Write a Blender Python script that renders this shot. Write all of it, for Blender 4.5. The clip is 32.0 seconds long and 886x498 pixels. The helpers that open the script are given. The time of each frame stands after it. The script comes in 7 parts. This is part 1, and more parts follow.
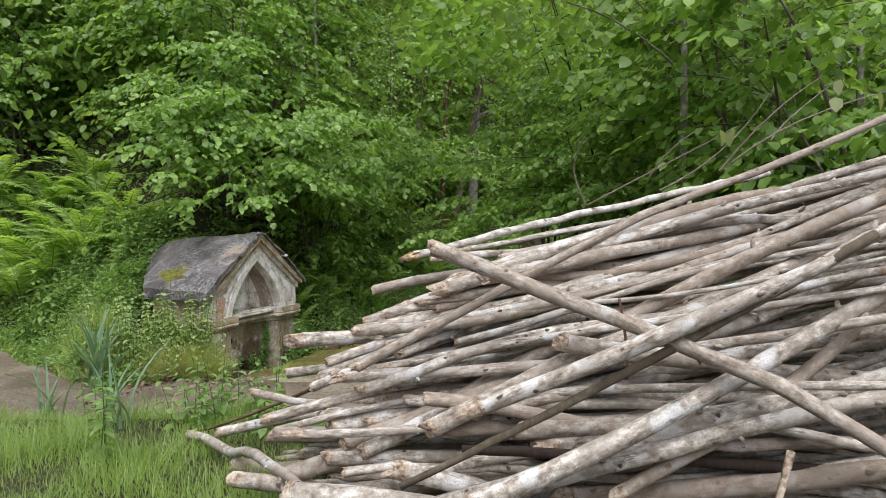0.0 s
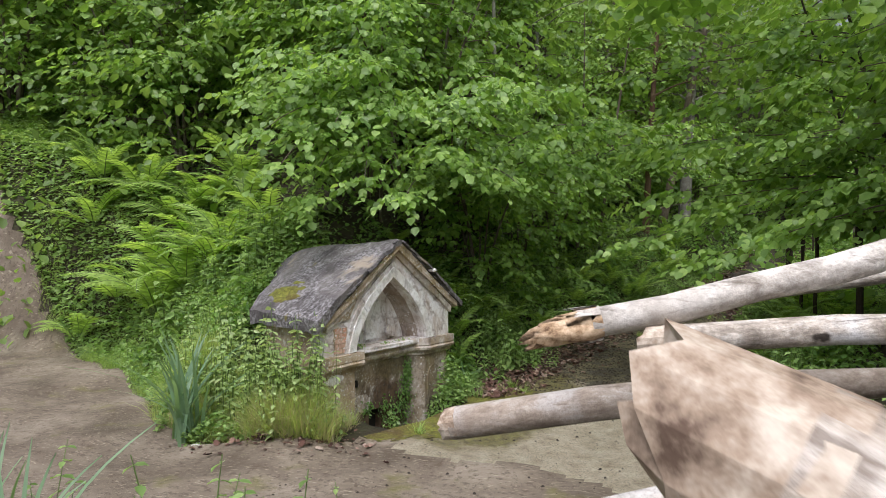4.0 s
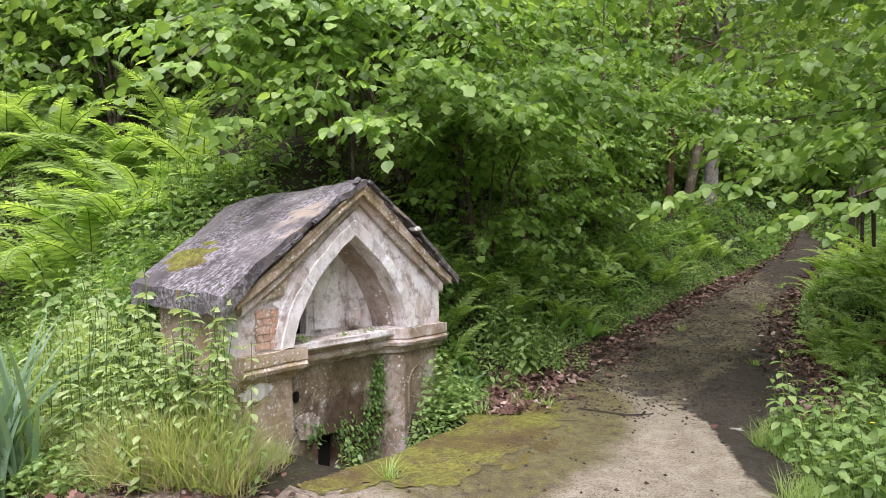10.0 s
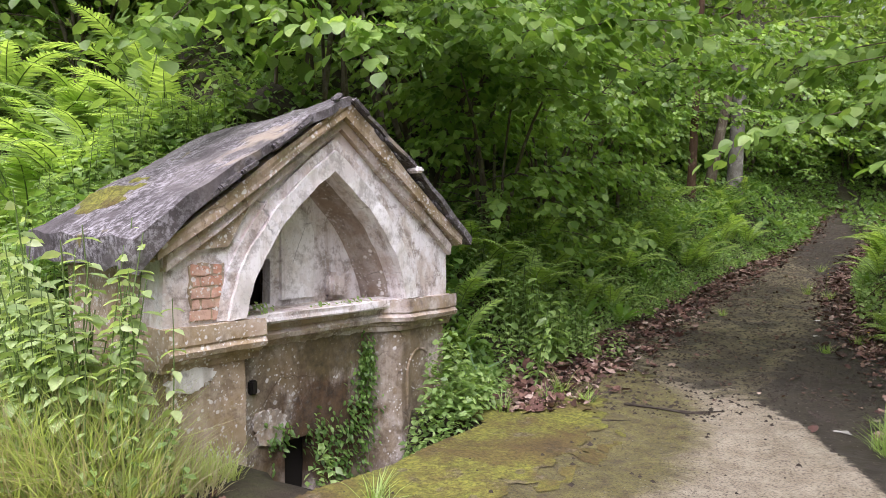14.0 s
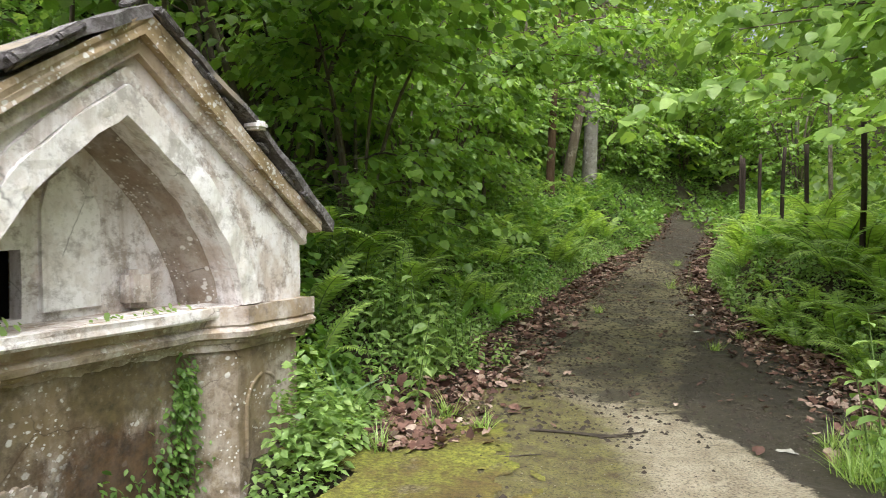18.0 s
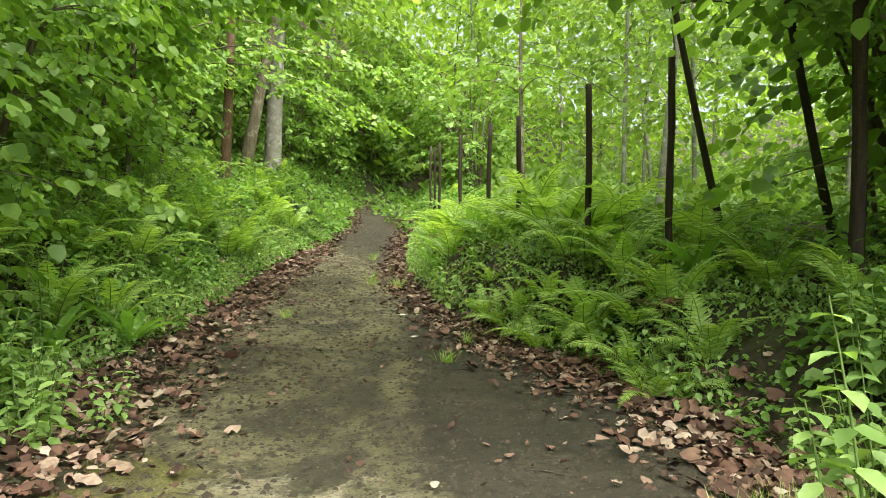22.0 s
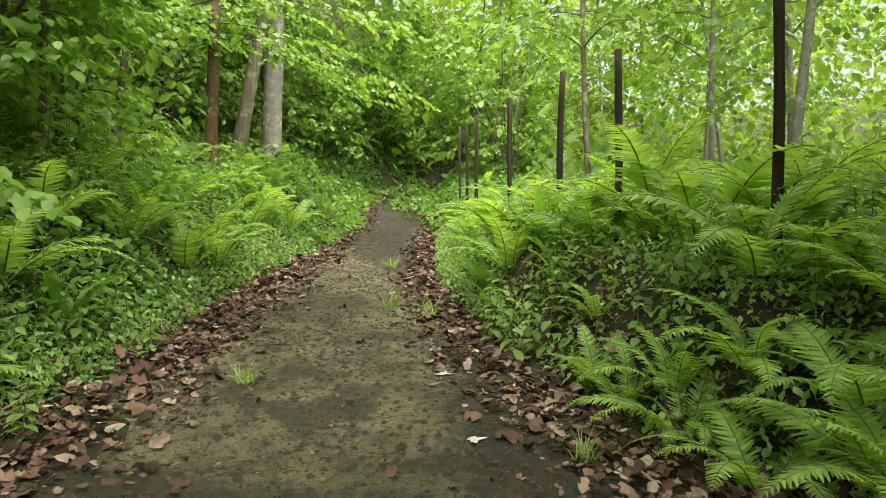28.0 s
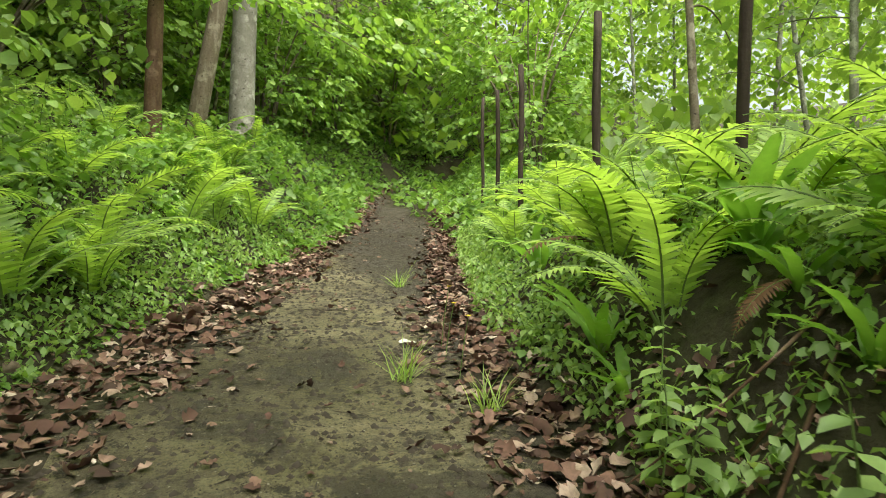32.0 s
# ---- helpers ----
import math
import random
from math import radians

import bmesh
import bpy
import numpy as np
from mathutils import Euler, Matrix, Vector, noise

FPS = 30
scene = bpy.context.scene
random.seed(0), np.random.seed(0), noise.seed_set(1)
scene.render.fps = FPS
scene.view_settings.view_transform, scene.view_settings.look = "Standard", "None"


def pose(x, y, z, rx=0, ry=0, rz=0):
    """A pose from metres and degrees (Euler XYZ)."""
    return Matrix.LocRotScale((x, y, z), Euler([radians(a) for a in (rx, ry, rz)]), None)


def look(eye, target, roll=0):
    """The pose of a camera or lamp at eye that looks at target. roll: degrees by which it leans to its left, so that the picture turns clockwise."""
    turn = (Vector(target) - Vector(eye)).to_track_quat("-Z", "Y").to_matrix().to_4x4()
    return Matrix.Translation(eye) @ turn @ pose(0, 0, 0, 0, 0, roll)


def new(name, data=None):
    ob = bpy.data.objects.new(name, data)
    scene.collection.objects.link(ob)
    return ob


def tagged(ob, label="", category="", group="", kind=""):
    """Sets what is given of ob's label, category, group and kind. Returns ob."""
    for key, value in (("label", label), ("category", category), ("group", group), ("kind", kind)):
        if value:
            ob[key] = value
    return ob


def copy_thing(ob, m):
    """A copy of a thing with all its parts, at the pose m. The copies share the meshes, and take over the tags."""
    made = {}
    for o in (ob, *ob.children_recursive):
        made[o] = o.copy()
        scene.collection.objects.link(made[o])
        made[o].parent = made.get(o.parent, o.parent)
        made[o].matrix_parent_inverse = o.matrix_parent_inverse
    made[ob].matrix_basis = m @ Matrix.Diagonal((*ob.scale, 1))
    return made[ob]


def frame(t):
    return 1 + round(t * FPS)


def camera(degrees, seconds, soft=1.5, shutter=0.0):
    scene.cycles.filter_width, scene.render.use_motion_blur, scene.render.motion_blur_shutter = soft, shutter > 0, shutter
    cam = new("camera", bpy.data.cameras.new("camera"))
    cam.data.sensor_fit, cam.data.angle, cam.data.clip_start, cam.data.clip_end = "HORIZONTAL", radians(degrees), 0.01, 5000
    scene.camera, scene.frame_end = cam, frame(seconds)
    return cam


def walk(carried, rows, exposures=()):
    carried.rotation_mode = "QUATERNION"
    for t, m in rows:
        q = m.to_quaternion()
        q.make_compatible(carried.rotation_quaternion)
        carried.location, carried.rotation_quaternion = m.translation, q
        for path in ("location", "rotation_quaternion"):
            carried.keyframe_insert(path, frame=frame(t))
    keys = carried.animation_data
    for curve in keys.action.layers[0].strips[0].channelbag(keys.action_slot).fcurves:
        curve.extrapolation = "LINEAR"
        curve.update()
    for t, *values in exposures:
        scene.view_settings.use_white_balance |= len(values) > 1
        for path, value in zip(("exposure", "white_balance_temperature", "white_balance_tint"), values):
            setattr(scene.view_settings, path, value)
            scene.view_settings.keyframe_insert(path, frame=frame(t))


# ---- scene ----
cam = camera(67.26, 32.0, soft=0.3, shutter=0.2)

# seconds, x, y, z, yaw, pitch, roll
PATH = [
    (0.0, -0.010, -0.003, 1.893, 1.43, -2.36, -0.05),
    (0.5, -0.012, 0.346, 1.878, 2.26, -2.12, -0.15),
    (1.0, -0.016, 0.679, 1.873, 3.30, -1.95, -0.25),
    (1.5, -0.021, 1.010, 1.867, 6.36, -1.78, -0.31),
    (2.0, -0.034, 1.345, 1.860, 10.89, -1.64, -0.32),
    (2.5, -0.053, 1.693, 1.855, 15.19, -1.57, -0.30),
    (4.5, -0.179, 2.905, 1.846, 18.40, -1.67, -0.12),
    (5.0, -0.227, 3.141, 1.830, 18.49, -1.55, -0.07),
    (5.5, -0.276, 3.323, 1.801, 18.58, -1.26, -0.02),
    (6.0, -0.340, 3.485, 1.768, 18.45, -1.11, 0.01),
    (6.5, -0.409, 3.662, 1.727, 18.27, -1.07, 0.02),
    (7.0, -0.485, 3.857, 1.753, 18.07, -0.96, 0.05),
    (7.5, -0.557, 4.037, 1.816, 17.87, -0.76, 0.09),
    (8.0, -0.597, 4.192, 1.752, 17.80, -0.81, 0.10),
    (8.5, -0.624, 4.349, 1.638, 17.96, -0.95, 0.09),
    (9.0, -0.656, 4.510, 1.527, 18.17, -1.11, 0.08),
    (9.5, -0.704, 4.661, 1.431, 18.27, -1.27, 0.08),
    (10.0, -0.780, 4.807, 1.373, 18.05, -1.32, 0.08),
    (10.5, -0.874, 4.950, 1.350, 17.53, -1.31, 0.08),
    (11.0, -0.924, 5.098, 1.314, 17.60, -1.28, 0.08),
    (11.5, -0.971, 5.251, 1.262, 17.76, -1.36, 0.06),
    (12.0, -1.015, 5.408, 1.196, 17.87, -1.48, 0.03),
    (12.5, -1.058, 5.557, 1.131, 17.98, -1.59, 0.00),
    (13.0, -1.101, 5.684, 1.082, 18.10, -1.67, -0.02),
    (13.5, -1.134, 5.791, 1.069, 18.28, -1.67, -0.02),
    (15.5, -1.288, 6.145, 1.074, 18.13, -1.65, -0.02),
    (16.0, -1.331, 6.266, 1.077, 17.24, -1.61, -0.01),
    (16.5, -1.374, 6.383, 1.067, 15.36, -1.56, 0.03),
    (17.0, -1.413, 6.514, 1.040, 12.81, -1.52, 0.08),
    (17.5, -1.443, 6.652, 1.008, 9.60, -1.54, 0.11),
    (18.0, -1.479, 6.797, 0.979, 5.66, -1.61, 0.10),
    (18.5, -1.504, 7.005, 0.936, 1.12, -1.63, 0.05),
    (19.0, -1.523, 7.209, 0.913, -3.27, -1.68, -0.03),
    (19.5, -1.521, 7.429, 0.885, -8.23, -1.68, -0.11),
    (20.0, -1.504, 7.698, 0.837, -13.23, -1.60, -0.20),
    (20.5, -1.473, 7.975, 0.796, -18.08, -1.49, -0.26),
    (21.0, -1.416, 8.232, 0.777, -20.71, -1.39, -0.29),
    (21.5, -1.339, 8.462, 0.768, -20.97, -1.31, -0.28),
    (22.0, -1.248, 8.677, 0.762, -20.98, -1.29, -0.25),
    (22.5, -1.151, 8.879, 0.759, -20.51, -1.32, -0.19),
    (23.0, -1.059, 9.063, 0.761, -19.68, -1.29, -0.13),
    (23.5, -0.970, 9.260, 0.761, -19.66, -1.25, -0.06),
    (24.0, -0.868, 9.453, 0.759, -19.64, -1.23, 0.01),
    (24.5, -0.766, 9.632, 0.760, -19.64, -1.25, 0.04),
    (26.5, -0.576, 10.364, 0.768, -19.61, -1.41, 0.17),
    (27.0, -0.602, 10.556, 0.781, -19.60, -1.46, 0.19),
    (27.5, -0.637, 10.745, 0.792, -19.57, -1.57, 0.21),
    (28.0, -0.657, 10.931, 0.792, -19.47, -1.61, 0.24),
    (28.5, -0.648, 11.135, 0.797, -19.41, -1.57, 0.27),
    (29.0, -0.607, 11.380, 0.802, -19.42, -1.50, 0.27),
    (29.5, -0.532, 11.668, 0.806, -19.45, -1.43, 0.24),
    (30.0, -0.430, 11.987, 0.796, -19.48, -1.39, 0.19),
    (30.5, -0.325, 12.326, 0.790, -19.48, -1.34, 0.12),
    (31.0, -0.224, 12.687, 0.784, -19.44, -1.36, 0.06),
    (31.5, -0.130, 13.062, 0.782, -19.56, -1.41, 0.01),
    (32.0, -0.041, 13.442, 0.782, -19.56, -1.46, -0.03),
]
walk(cam, [(t, pose(x, y, z, 90 + pitch, roll, yaw)) for t, x, y, z, yaw, pitch, roll in PATH],
     exposures=[(0.0, -0.08, 6050, 11), (2.5, -0.08, 6050, 12), (4.5, 0.12, 6000, 16), (6.5, 0.58, 6000, 20), (13.0, 0.65, 5950, 27), (16.5, 0.7, 6000, 24), (18.0, 0.92, 6200, 12), (20.0, 1.48, 6550, 2), (22.0, 1.53, 6750, 0), (27.0, 1.45, 6800, 2), (32.0, 1.4, 6800, 2)])

# ---- world, sun ----
world = bpy.data.worlds.new("world")
scene.world = world
world.use_nodes = True
wn = world.node_tree
wn.nodes.clear()
sky = wn.nodes.new("ShaderNodeTexSky")
sky.sky_type = "NISHITA"
sky.sun_disc = False
sky.sun_elevation = radians(63)
sky.sun_rotation = radians(174)
sky.air_density, sky.dust_density, sky.ozone_density = 0.7, 6.0, 0.4
wbg = wn.nodes.new("ShaderNodeBackground")
wbg.inputs[1].default_value = 0.15
wout = wn.nodes.new("ShaderNodeOutputWorld")
haze = wn.nodes.new("ShaderNodeHueSaturation")
haze.inputs["Saturation"].default_value = 0.35
wn.links.new(sky.outputs[0], haze.inputs["Color"])
wn.links.new(haze.outputs[0], wbg.inputs[0])
wn.links.new(wbg.outputs[0], wout.inputs[0])

sun_data = bpy.data.lights.new("sun", "SUN")
sun_data.energy = 3.0
sun_data.angle = radians(75)
sun_data.color = (1.0, 0.97, 0.9)
sun = new("sun", sun_data)
sun.matrix_world = look((0.5, -8, 28), (-1, 6, 0))

# ---- materials ----


class Mat:
    """A node material under construction."""

    def __init__(self, name):
        self.m = bpy.data.materials.new(name)
        self.m.use_nodes = True
        self.t = self.m.node_tree
        self.t.nodes.clear()
        self.out = self.t.nodes.new("ShaderNodeOutputMaterial")

    def link(self, a, b):
        self.t.links.new(a, b)

    def coords(self, scale=(1, 1, 1)):
        tc = self.t.nodes.new("ShaderNodeTexCoord")
        mp = self.t.nodes.new("ShaderNodeMapping")
        mp.inputs["Scale"].default_value = scale
        self.link(tc.outputs["Object"], mp.inputs["Vector"])
        return mp.outputs[0]

    def world_coords(self, scale=(1, 1, 1)):
        g = self.t.nodes.new("ShaderNodeNewGeometry")
        mp = self.t.nodes.new("ShaderNodeMapping")
        mp.inputs["Scale"].default_value = scale
        self.link(g.outputs["Position"], mp.inputs["Vector"])
        return mp.outputs[0]

    def blot(self, centre, reach, vec, ragged):
        """1 in the middle of an oval stain on the ground, falling outwards with a ragged edge."""
        g = self.t.nodes.new("ShaderNodeNewGeometry")
        mp = self.t.nodes.new("ShaderNodeMapping")
        mp.inputs["Scale"].default_value = (1 / reach[0], 1 / reach[1], 0)
        mp.inputs["Location"].default_value = (-centre[0] / reach[0], -centre[1] / reach[1], 0)
        self.link(g.outputs["Position"], mp.inputs["Vector"])
        ball = self.t.nodes.new("ShaderNodeTexGradient")
        ball.gradient_type = "SPHERICAL"
        self.link(mp.outputs[0], ball.inputs[0])
        add = self.t.nodes.new("ShaderNodeMath")
        add.operation = "MULTIPLY_ADD"
        add.inputs[1].default_value = ragged
        self.link(self.noise(vec, 2.4, 9, 0.7, 0.6), add.inputs[0])
        self.link(ball.outputs["Fac"], add.inputs[2])
        return add.outputs[0]

    def beside(self, along, stops, vec, ragged, gain):
        """0.5 on a ragged line drawn over the ground, rising beyond it: along "X" the stops are (y, x), along "Y" they are (x, y)."""
        g = self.t.nodes.new("ShaderNodeNewGeometry")
        xyz = self.t.nodes.new("ShaderNodeSeparateXYZ")
        self.link(g.outputs["Position"], xyz.inputs[0])
        here, other = (xyz.outputs["X"], xyz.outputs["Y"]) if along == "X" else (xyz.outputs["Y"], xyz.outputs["X"])
        lo, hi = stops[0][0], stops[-1][0]
        low, high = min(q for p, q in stops), max(q for p, q in stops) + 0.001
        t = self.t.nodes.new("ShaderNodeMapRange")
        t.inputs["From Min"].default_value, t.inputs["From Max"].default_value = lo, hi
        self.link(other, t.inputs["Value"])
        line_ = self.ramp(t.outputs[0], [((p - lo) / (hi - lo), ((q - low) / (high - low),)) for p, q in stops])
        back = self.t.nodes.new("ShaderNodeMapRange")
        back.inputs["To Min"].default_value, back.inputs["To Max"].default_value = low, high
        self.link(line_, back.inputs["Value"])
        chain = None
        for op, a, b in (("SUBTRACT", here, back.outputs[0]), ("MULTIPLY_ADD", None, gain), ("MULTIPLY_ADD", self.noise(vec, 3.6, 12, 0.78, 0.8), ragged)):
            q = self.t.nodes.new("ShaderNodeMath")
            q.operation = op
            self.link(a if a is not None else chain, q.inputs[0])
            if op == "SUBTRACT":
                self.link(b, q.inputs[1])
            else:
                q.inputs[1].default_value = b
                if a is None:
                    q.inputs[2].default_value = 0.5 - 0.5 * ragged
                else:
                    self.link(chain, q.inputs[2])
            chain = q.outputs[0]
        return chain

    def noise(self, vec, scale, detail=6, rough=0.6, dist=0.0):
        node = self.t.nodes.new("ShaderNodeTexNoise")
        node.inputs["Scale"].default_value = scale
        node.inputs["Detail"].default_value = detail
        node.inputs["Roughness"].default_value = rough
        node.inputs["Distortion"].default_value = dist
        self.link(vec, node.inputs["Vector"])
        return node.outputs["Fac"]

    def voronoi(self, vec, scale, feature="F1"):
        node = self.t.nodes.new("ShaderNodeTexVoronoi")
        node.feature = feature
        node.inputs["Scale"].default_value = scale
        self.link(vec, node.inputs["Vector"])
        return node.outputs["Distance"]

    def ramp(self, fac, stops):
        node = self.t.nodes.new("ShaderNodeValToRGB")
        el = node.color_ramp.elements
        while len(el) < len(stops):
            el.new(0.5)
        for e, (p, c) in zip(el, stops):
            e.position = p
            e.color = (*c, 1) if len(c) == 3 else (c[0], c[0], c[0], 1)
        self.link(fac, node.inputs[0])
        return node.outputs[0]

    def mix(self, fac, a, b, blend="MIX"):
        node = self.t.nodes.new("ShaderNodeMix")
        node.data_type = "RGBA"
        node.blend_type = blend
        for sock, v in ((node.inputs[0], fac), (node.inputs[6], a), (node.inputs[7], b)):
            if isinstance(v, bpy.types.NodeSocket):
                self.link(v, sock)
            elif isinstance(v, tuple):
                sock.default_value = (*v, 1)
            else:
                sock.default_value = v
        return node.outputs[2]

    def bump(self, height, strength, distance):
        node = self.t.nodes.new("ShaderNodeBump")
        node.inputs["Strength"].default_value = strength
        node.inputs["Distance"].default_value = distance
        self.link(height, node.inputs["Height"])
        return node.outputs[0]

    def surface(self, colour, rough=0.8, bump=None, spec=0.3):
        b = self.t.nodes.new("ShaderNodeBsdfPrincipled")
        for sock, v in ((b.inputs["Base Color"], colour), (b.inputs["Roughness"], rough)):
            if isinstance(v, bpy.types.NodeSocket):
                self.link(v, sock)
            elif isinstance(v, tuple):
                sock.default_value = (*v, 1)
            else:
                sock.default_value = v
        b.inputs["Specular IOR Level"].default_value = spec
        if bump is not None:
            self.link(bump, b.inputs["Normal"])
        self.link(b.outputs[0], self.out.inputs[0])
        return self.m


def leaf_material(name, dark, mid, light, translucency=0.45, rough=0.42, tone=0.35):
    """A thin leaf: colour varies leaf by leaf and over large patches, light passes through."""
    m = Mat(name)
    geo = m.t.nodes.new("ShaderNodeNewGeometry")
    col = m.ramp(geo.outputs["Random Per Island"], [(0.0, dark), (0.5, mid), (1.0, light)])
    patch = m.noise(m.world_coords(), 0.9, 3)
    col = m.mix(m.ramp(patch, [(0.35, (0.0,)), (0.65, (tone,))]), col, light)
    vein = m.noise(m.world_coords(), 60.0, 2)
    col = m.mix(m.ramp(vein, [(0.3, (0.25,)), (0.7, (0.0,))]), col, dark)
    b = m.t.nodes.new("ShaderNodeBsdfPrincipled")
    b.inputs["Roughness"].default_value = rough
    b.inputs["Specular IOR Level"].default_value = 0.5
    m.link(col, b.inputs["Base Color"])
    tr = m.t.nodes.new("ShaderNodeBsdfTranslucent")
    warm = m.mix(0.6, col, (0.7, 0.75, 0.3), "MULTIPLY")
    bright = m.mix(1.0, warm, (2.0, 1.95, 1.35), "MULTIPLY")
    m.link(bright, tr.inputs[0])
    ms = m.t.nodes.new("ShaderNodeMixShader")
    ms.inputs[0].default_value = translucency
    m.link(b.outputs[0], ms.inputs[1])
    m.link(tr.outputs[0], ms.inputs[2])
    m.link(ms.outputs[0], m.out.inputs[0])
    return m.m


M_HAZEL = leaf_material("hazel_leaf", (0.09, 0.17, 0.035), (0.19, 0.32, 0.065), (0.34, 0.48, 0.135), 0.45)
M_CANOPY = leaf_material("canopy_leaf", (0.1, 0.17, 0.042), (0.17, 0.27, 0.07), (0.29, 0.39, 0.13), 0.5)
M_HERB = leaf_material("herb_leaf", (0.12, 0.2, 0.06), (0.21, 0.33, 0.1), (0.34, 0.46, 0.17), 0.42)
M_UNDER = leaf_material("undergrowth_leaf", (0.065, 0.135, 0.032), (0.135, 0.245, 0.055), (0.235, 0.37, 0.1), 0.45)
M_FERN = leaf_material("fern_leaf", (0.15, 0.24, 0.052), (0.27, 0.4, 0.09), (0.42, 0.56, 0.17), 0.5)
# lighter leaf colour that paints light from behind into the far woods
M_BACKLIT = leaf_material("backlit_leaf", (0.16, 0.25, 0.05), (0.25, 0.36, 0.085), (0.36, 0.48, 0.14), 0.6)
M_TONGUE = leaf_material("tongue_leaf", (0.09, 0.19, 0.035), (0.15, 0.29, 0.055), (0.24, 0.4, 0.09), 0.45, 0.35)
M_GRASS = leaf_material("grass_blade", (0.15, 0.24, 0.055), (0.26, 0.38, 0.1), (0.4, 0.5, 0.18), 0.45)
M_WEED = leaf_material("pale_weed_leaf", (0.2, 0.29, 0.11), (0.33, 0.43, 0.19), (0.46, 0.55, 0.28), 0.45)
M_HAY = leaf_material("yellowing_grass", (0.24, 0.33, 0.09), (0.38, 0.46, 0.15), (0.52, 0.56, 0.26), 0.45)
M_STRAW = leaf_material("dry_grass", (0.28, 0.26, 0.14), (0.4, 0.37, 0.22), (0.5, 0.46, 0.3), 0.35)
M_REED = leaf_material("reed_leaf", (0.12, 0.2, 0.11), (0.18, 0.29, 0.17), (0.27, 0.37, 0.23), 0.35)
M_WILT = leaf_material("wilted_leaf", (0.22, 0.26, 0.12), (0.3, 0.34, 0.17), (0.38, 0.42, 0.24), 0.4)
M_STEM = Mat("green_stem").surface((0.12, 0.18, 0.05), 0.6)


def bark_material(name, a, b, c, scale=(9, 9, 2), spots=True, damp=0.3):
    m = Mat(name)
    v = m.coords(scale)
    col = m.ramp(m.noise(v, 2.0, 8, 0.65), [(0.3, a), (0.5, b), (0.68, c)])
    fine = m.noise(m.coords((1, 1, 1)), 45.0, 5, 0.7)
    col = m.mix(m.ramp(fine, [(0.35, (0.45,)), (0.6, (0.0,))]), col, tuple(0.45 * x for x in a))
    if spots:
        lich = m.noise(m.coords((1, 1, 1)), 7.0, 4, 0.5)
        col = m.mix(m.ramp(lich, [(0.56, (0.0,)), (0.64, (0.7,))]), col, tuple(min(0.75, 1.35 * x) for x in c))
    if spots:
        knot = m.voronoi(m.mix(0.04, m.coords((0.8, 1, 1)), m.noise(m.coords((1, 1, 1)), 20.0, 3)), 13.0)
        col = m.mix(m.ramp(knot, [(0.1, (0.95,)), (0.15, (0.0,))]), col, tuple(0.3 * x for x in a))
        scar = m.noise(m.coords((5, 30, 30)), 1.6, 5, 0.7)
        col = m.mix(m.ramp(scar, [(0.58, (0.0,)), (0.66, (0.7,))]), col, tuple(0.6 * x for x in a))
    grain = m.noise(m.coords((1, 1, 1)), 170.0, 4, 0.75)
    col = m.mix(m.ramp(grain, [(0.38, (0.35,)), (0.55, (0.0,))]), col, a)
    blot = m.noise(m.coords((1, 1, 1)), 3.3, 5, 0.6, 0.6)
    col = m.mix(m.ramp(blot, [(0.52, (0.0,)), (0.6, (0.55,))]), col, tuple(0.5 * (p + q) for p, q in zip(a, b)))
    geo = m.t.nodes.new("ShaderNodeObjectInfo")
    col = m.mix(m.ramp(geo.outputs["Random"], [(0.45, (0.0,)), (0.75, (damp,)), (1.0, (1.6 * damp,))]), col, tuple(q * x for q, x in zip((0.5, 0.43, 0.38), b)))
    return m.surface(col, 0.85, m.bump(m.mix(0.4, fine, grain), 0.7, 0.005))


M_LOG = bark_material("pale_log_bark", (0.1, 0.078, 0.06), (0.52, 0.455, 0.385), (0.92, 0.88, 0.82), (7, 16, 16), damp=0.45)
M_WHITELOG = bark_material("white_log_bark", (0.2, 0.165, 0.13), (0.68, 0.63, 0.57), (0.94, 0.91, 0.87), (6, 9, 9), damp=0.0)
M_BARK = bark_material("grey_bark", (0.09, 0.07, 0.05), (0.17, 0.14, 0.1), (0.28, 0.25, 0.2))
M_DARKBARK = bark_material("dark_bark", (0.03, 0.024, 0.018), (0.06, 0.05, 0.038), (0.1, 0.085, 0.065))
M_BROWNBARK = bark_material("brown_bark", (0.07, 0.04, 0.025), (0.14, 0.08, 0.05), (0.2, 0.14, 0.1))
M_TWIG = bark_material("twig_bark", (0.16, 0.13, 0.09), (0.27, 0.23, 0.18), (0.36, 0.33, 0.28), spots=False)
M_GREYGREEN = bark_material("grey_green_bark", (0.12, 0.12, 0.09), (0.22, 0.22, 0.17), (0.36, 0.36, 0.3), (5, 5, 3))
M_POST = bark_material("post_wood", (0.025, 0.017, 0.013), (0.05, 0.034, 0.026), (0.085, 0.065, 0.052), (20, 20, 1.5), False)


def wood_end():
    m = Mat("cut_wood")
    v = m.coords((1, 1, 1))
    col = m.ramp(m.noise(v, 30.0, 6, 0.7), [(0.34, (0.1, 0.065, 0.045)), (0.47, (0.32, 0.24, 0.175)), (0.64, (0.6, 0.52, 0.43))])
    return m.surface(col, 0.85, m.bump(m.noise(v, 80.0, 3), 0.5, 0.003))


M_CUT = wood_end()


def torn_wood():
    m = Mat("torn_wood")
    v = m.world_coords()
    col = m.ramp(m.noise(v, 45.0, 6, 0.7), [(0.34, (0.14, 0.08, 0.045)), (0.46, (0.4, 0.27, 0.16)), (0.62, (0.66, 0.5, 0.34))])
    return m.surface(col, 0.85, m.bump(m.noise(v, 140.0, 4, 0.7), 0.8, 0.004))


M_TORN = torn_wood()


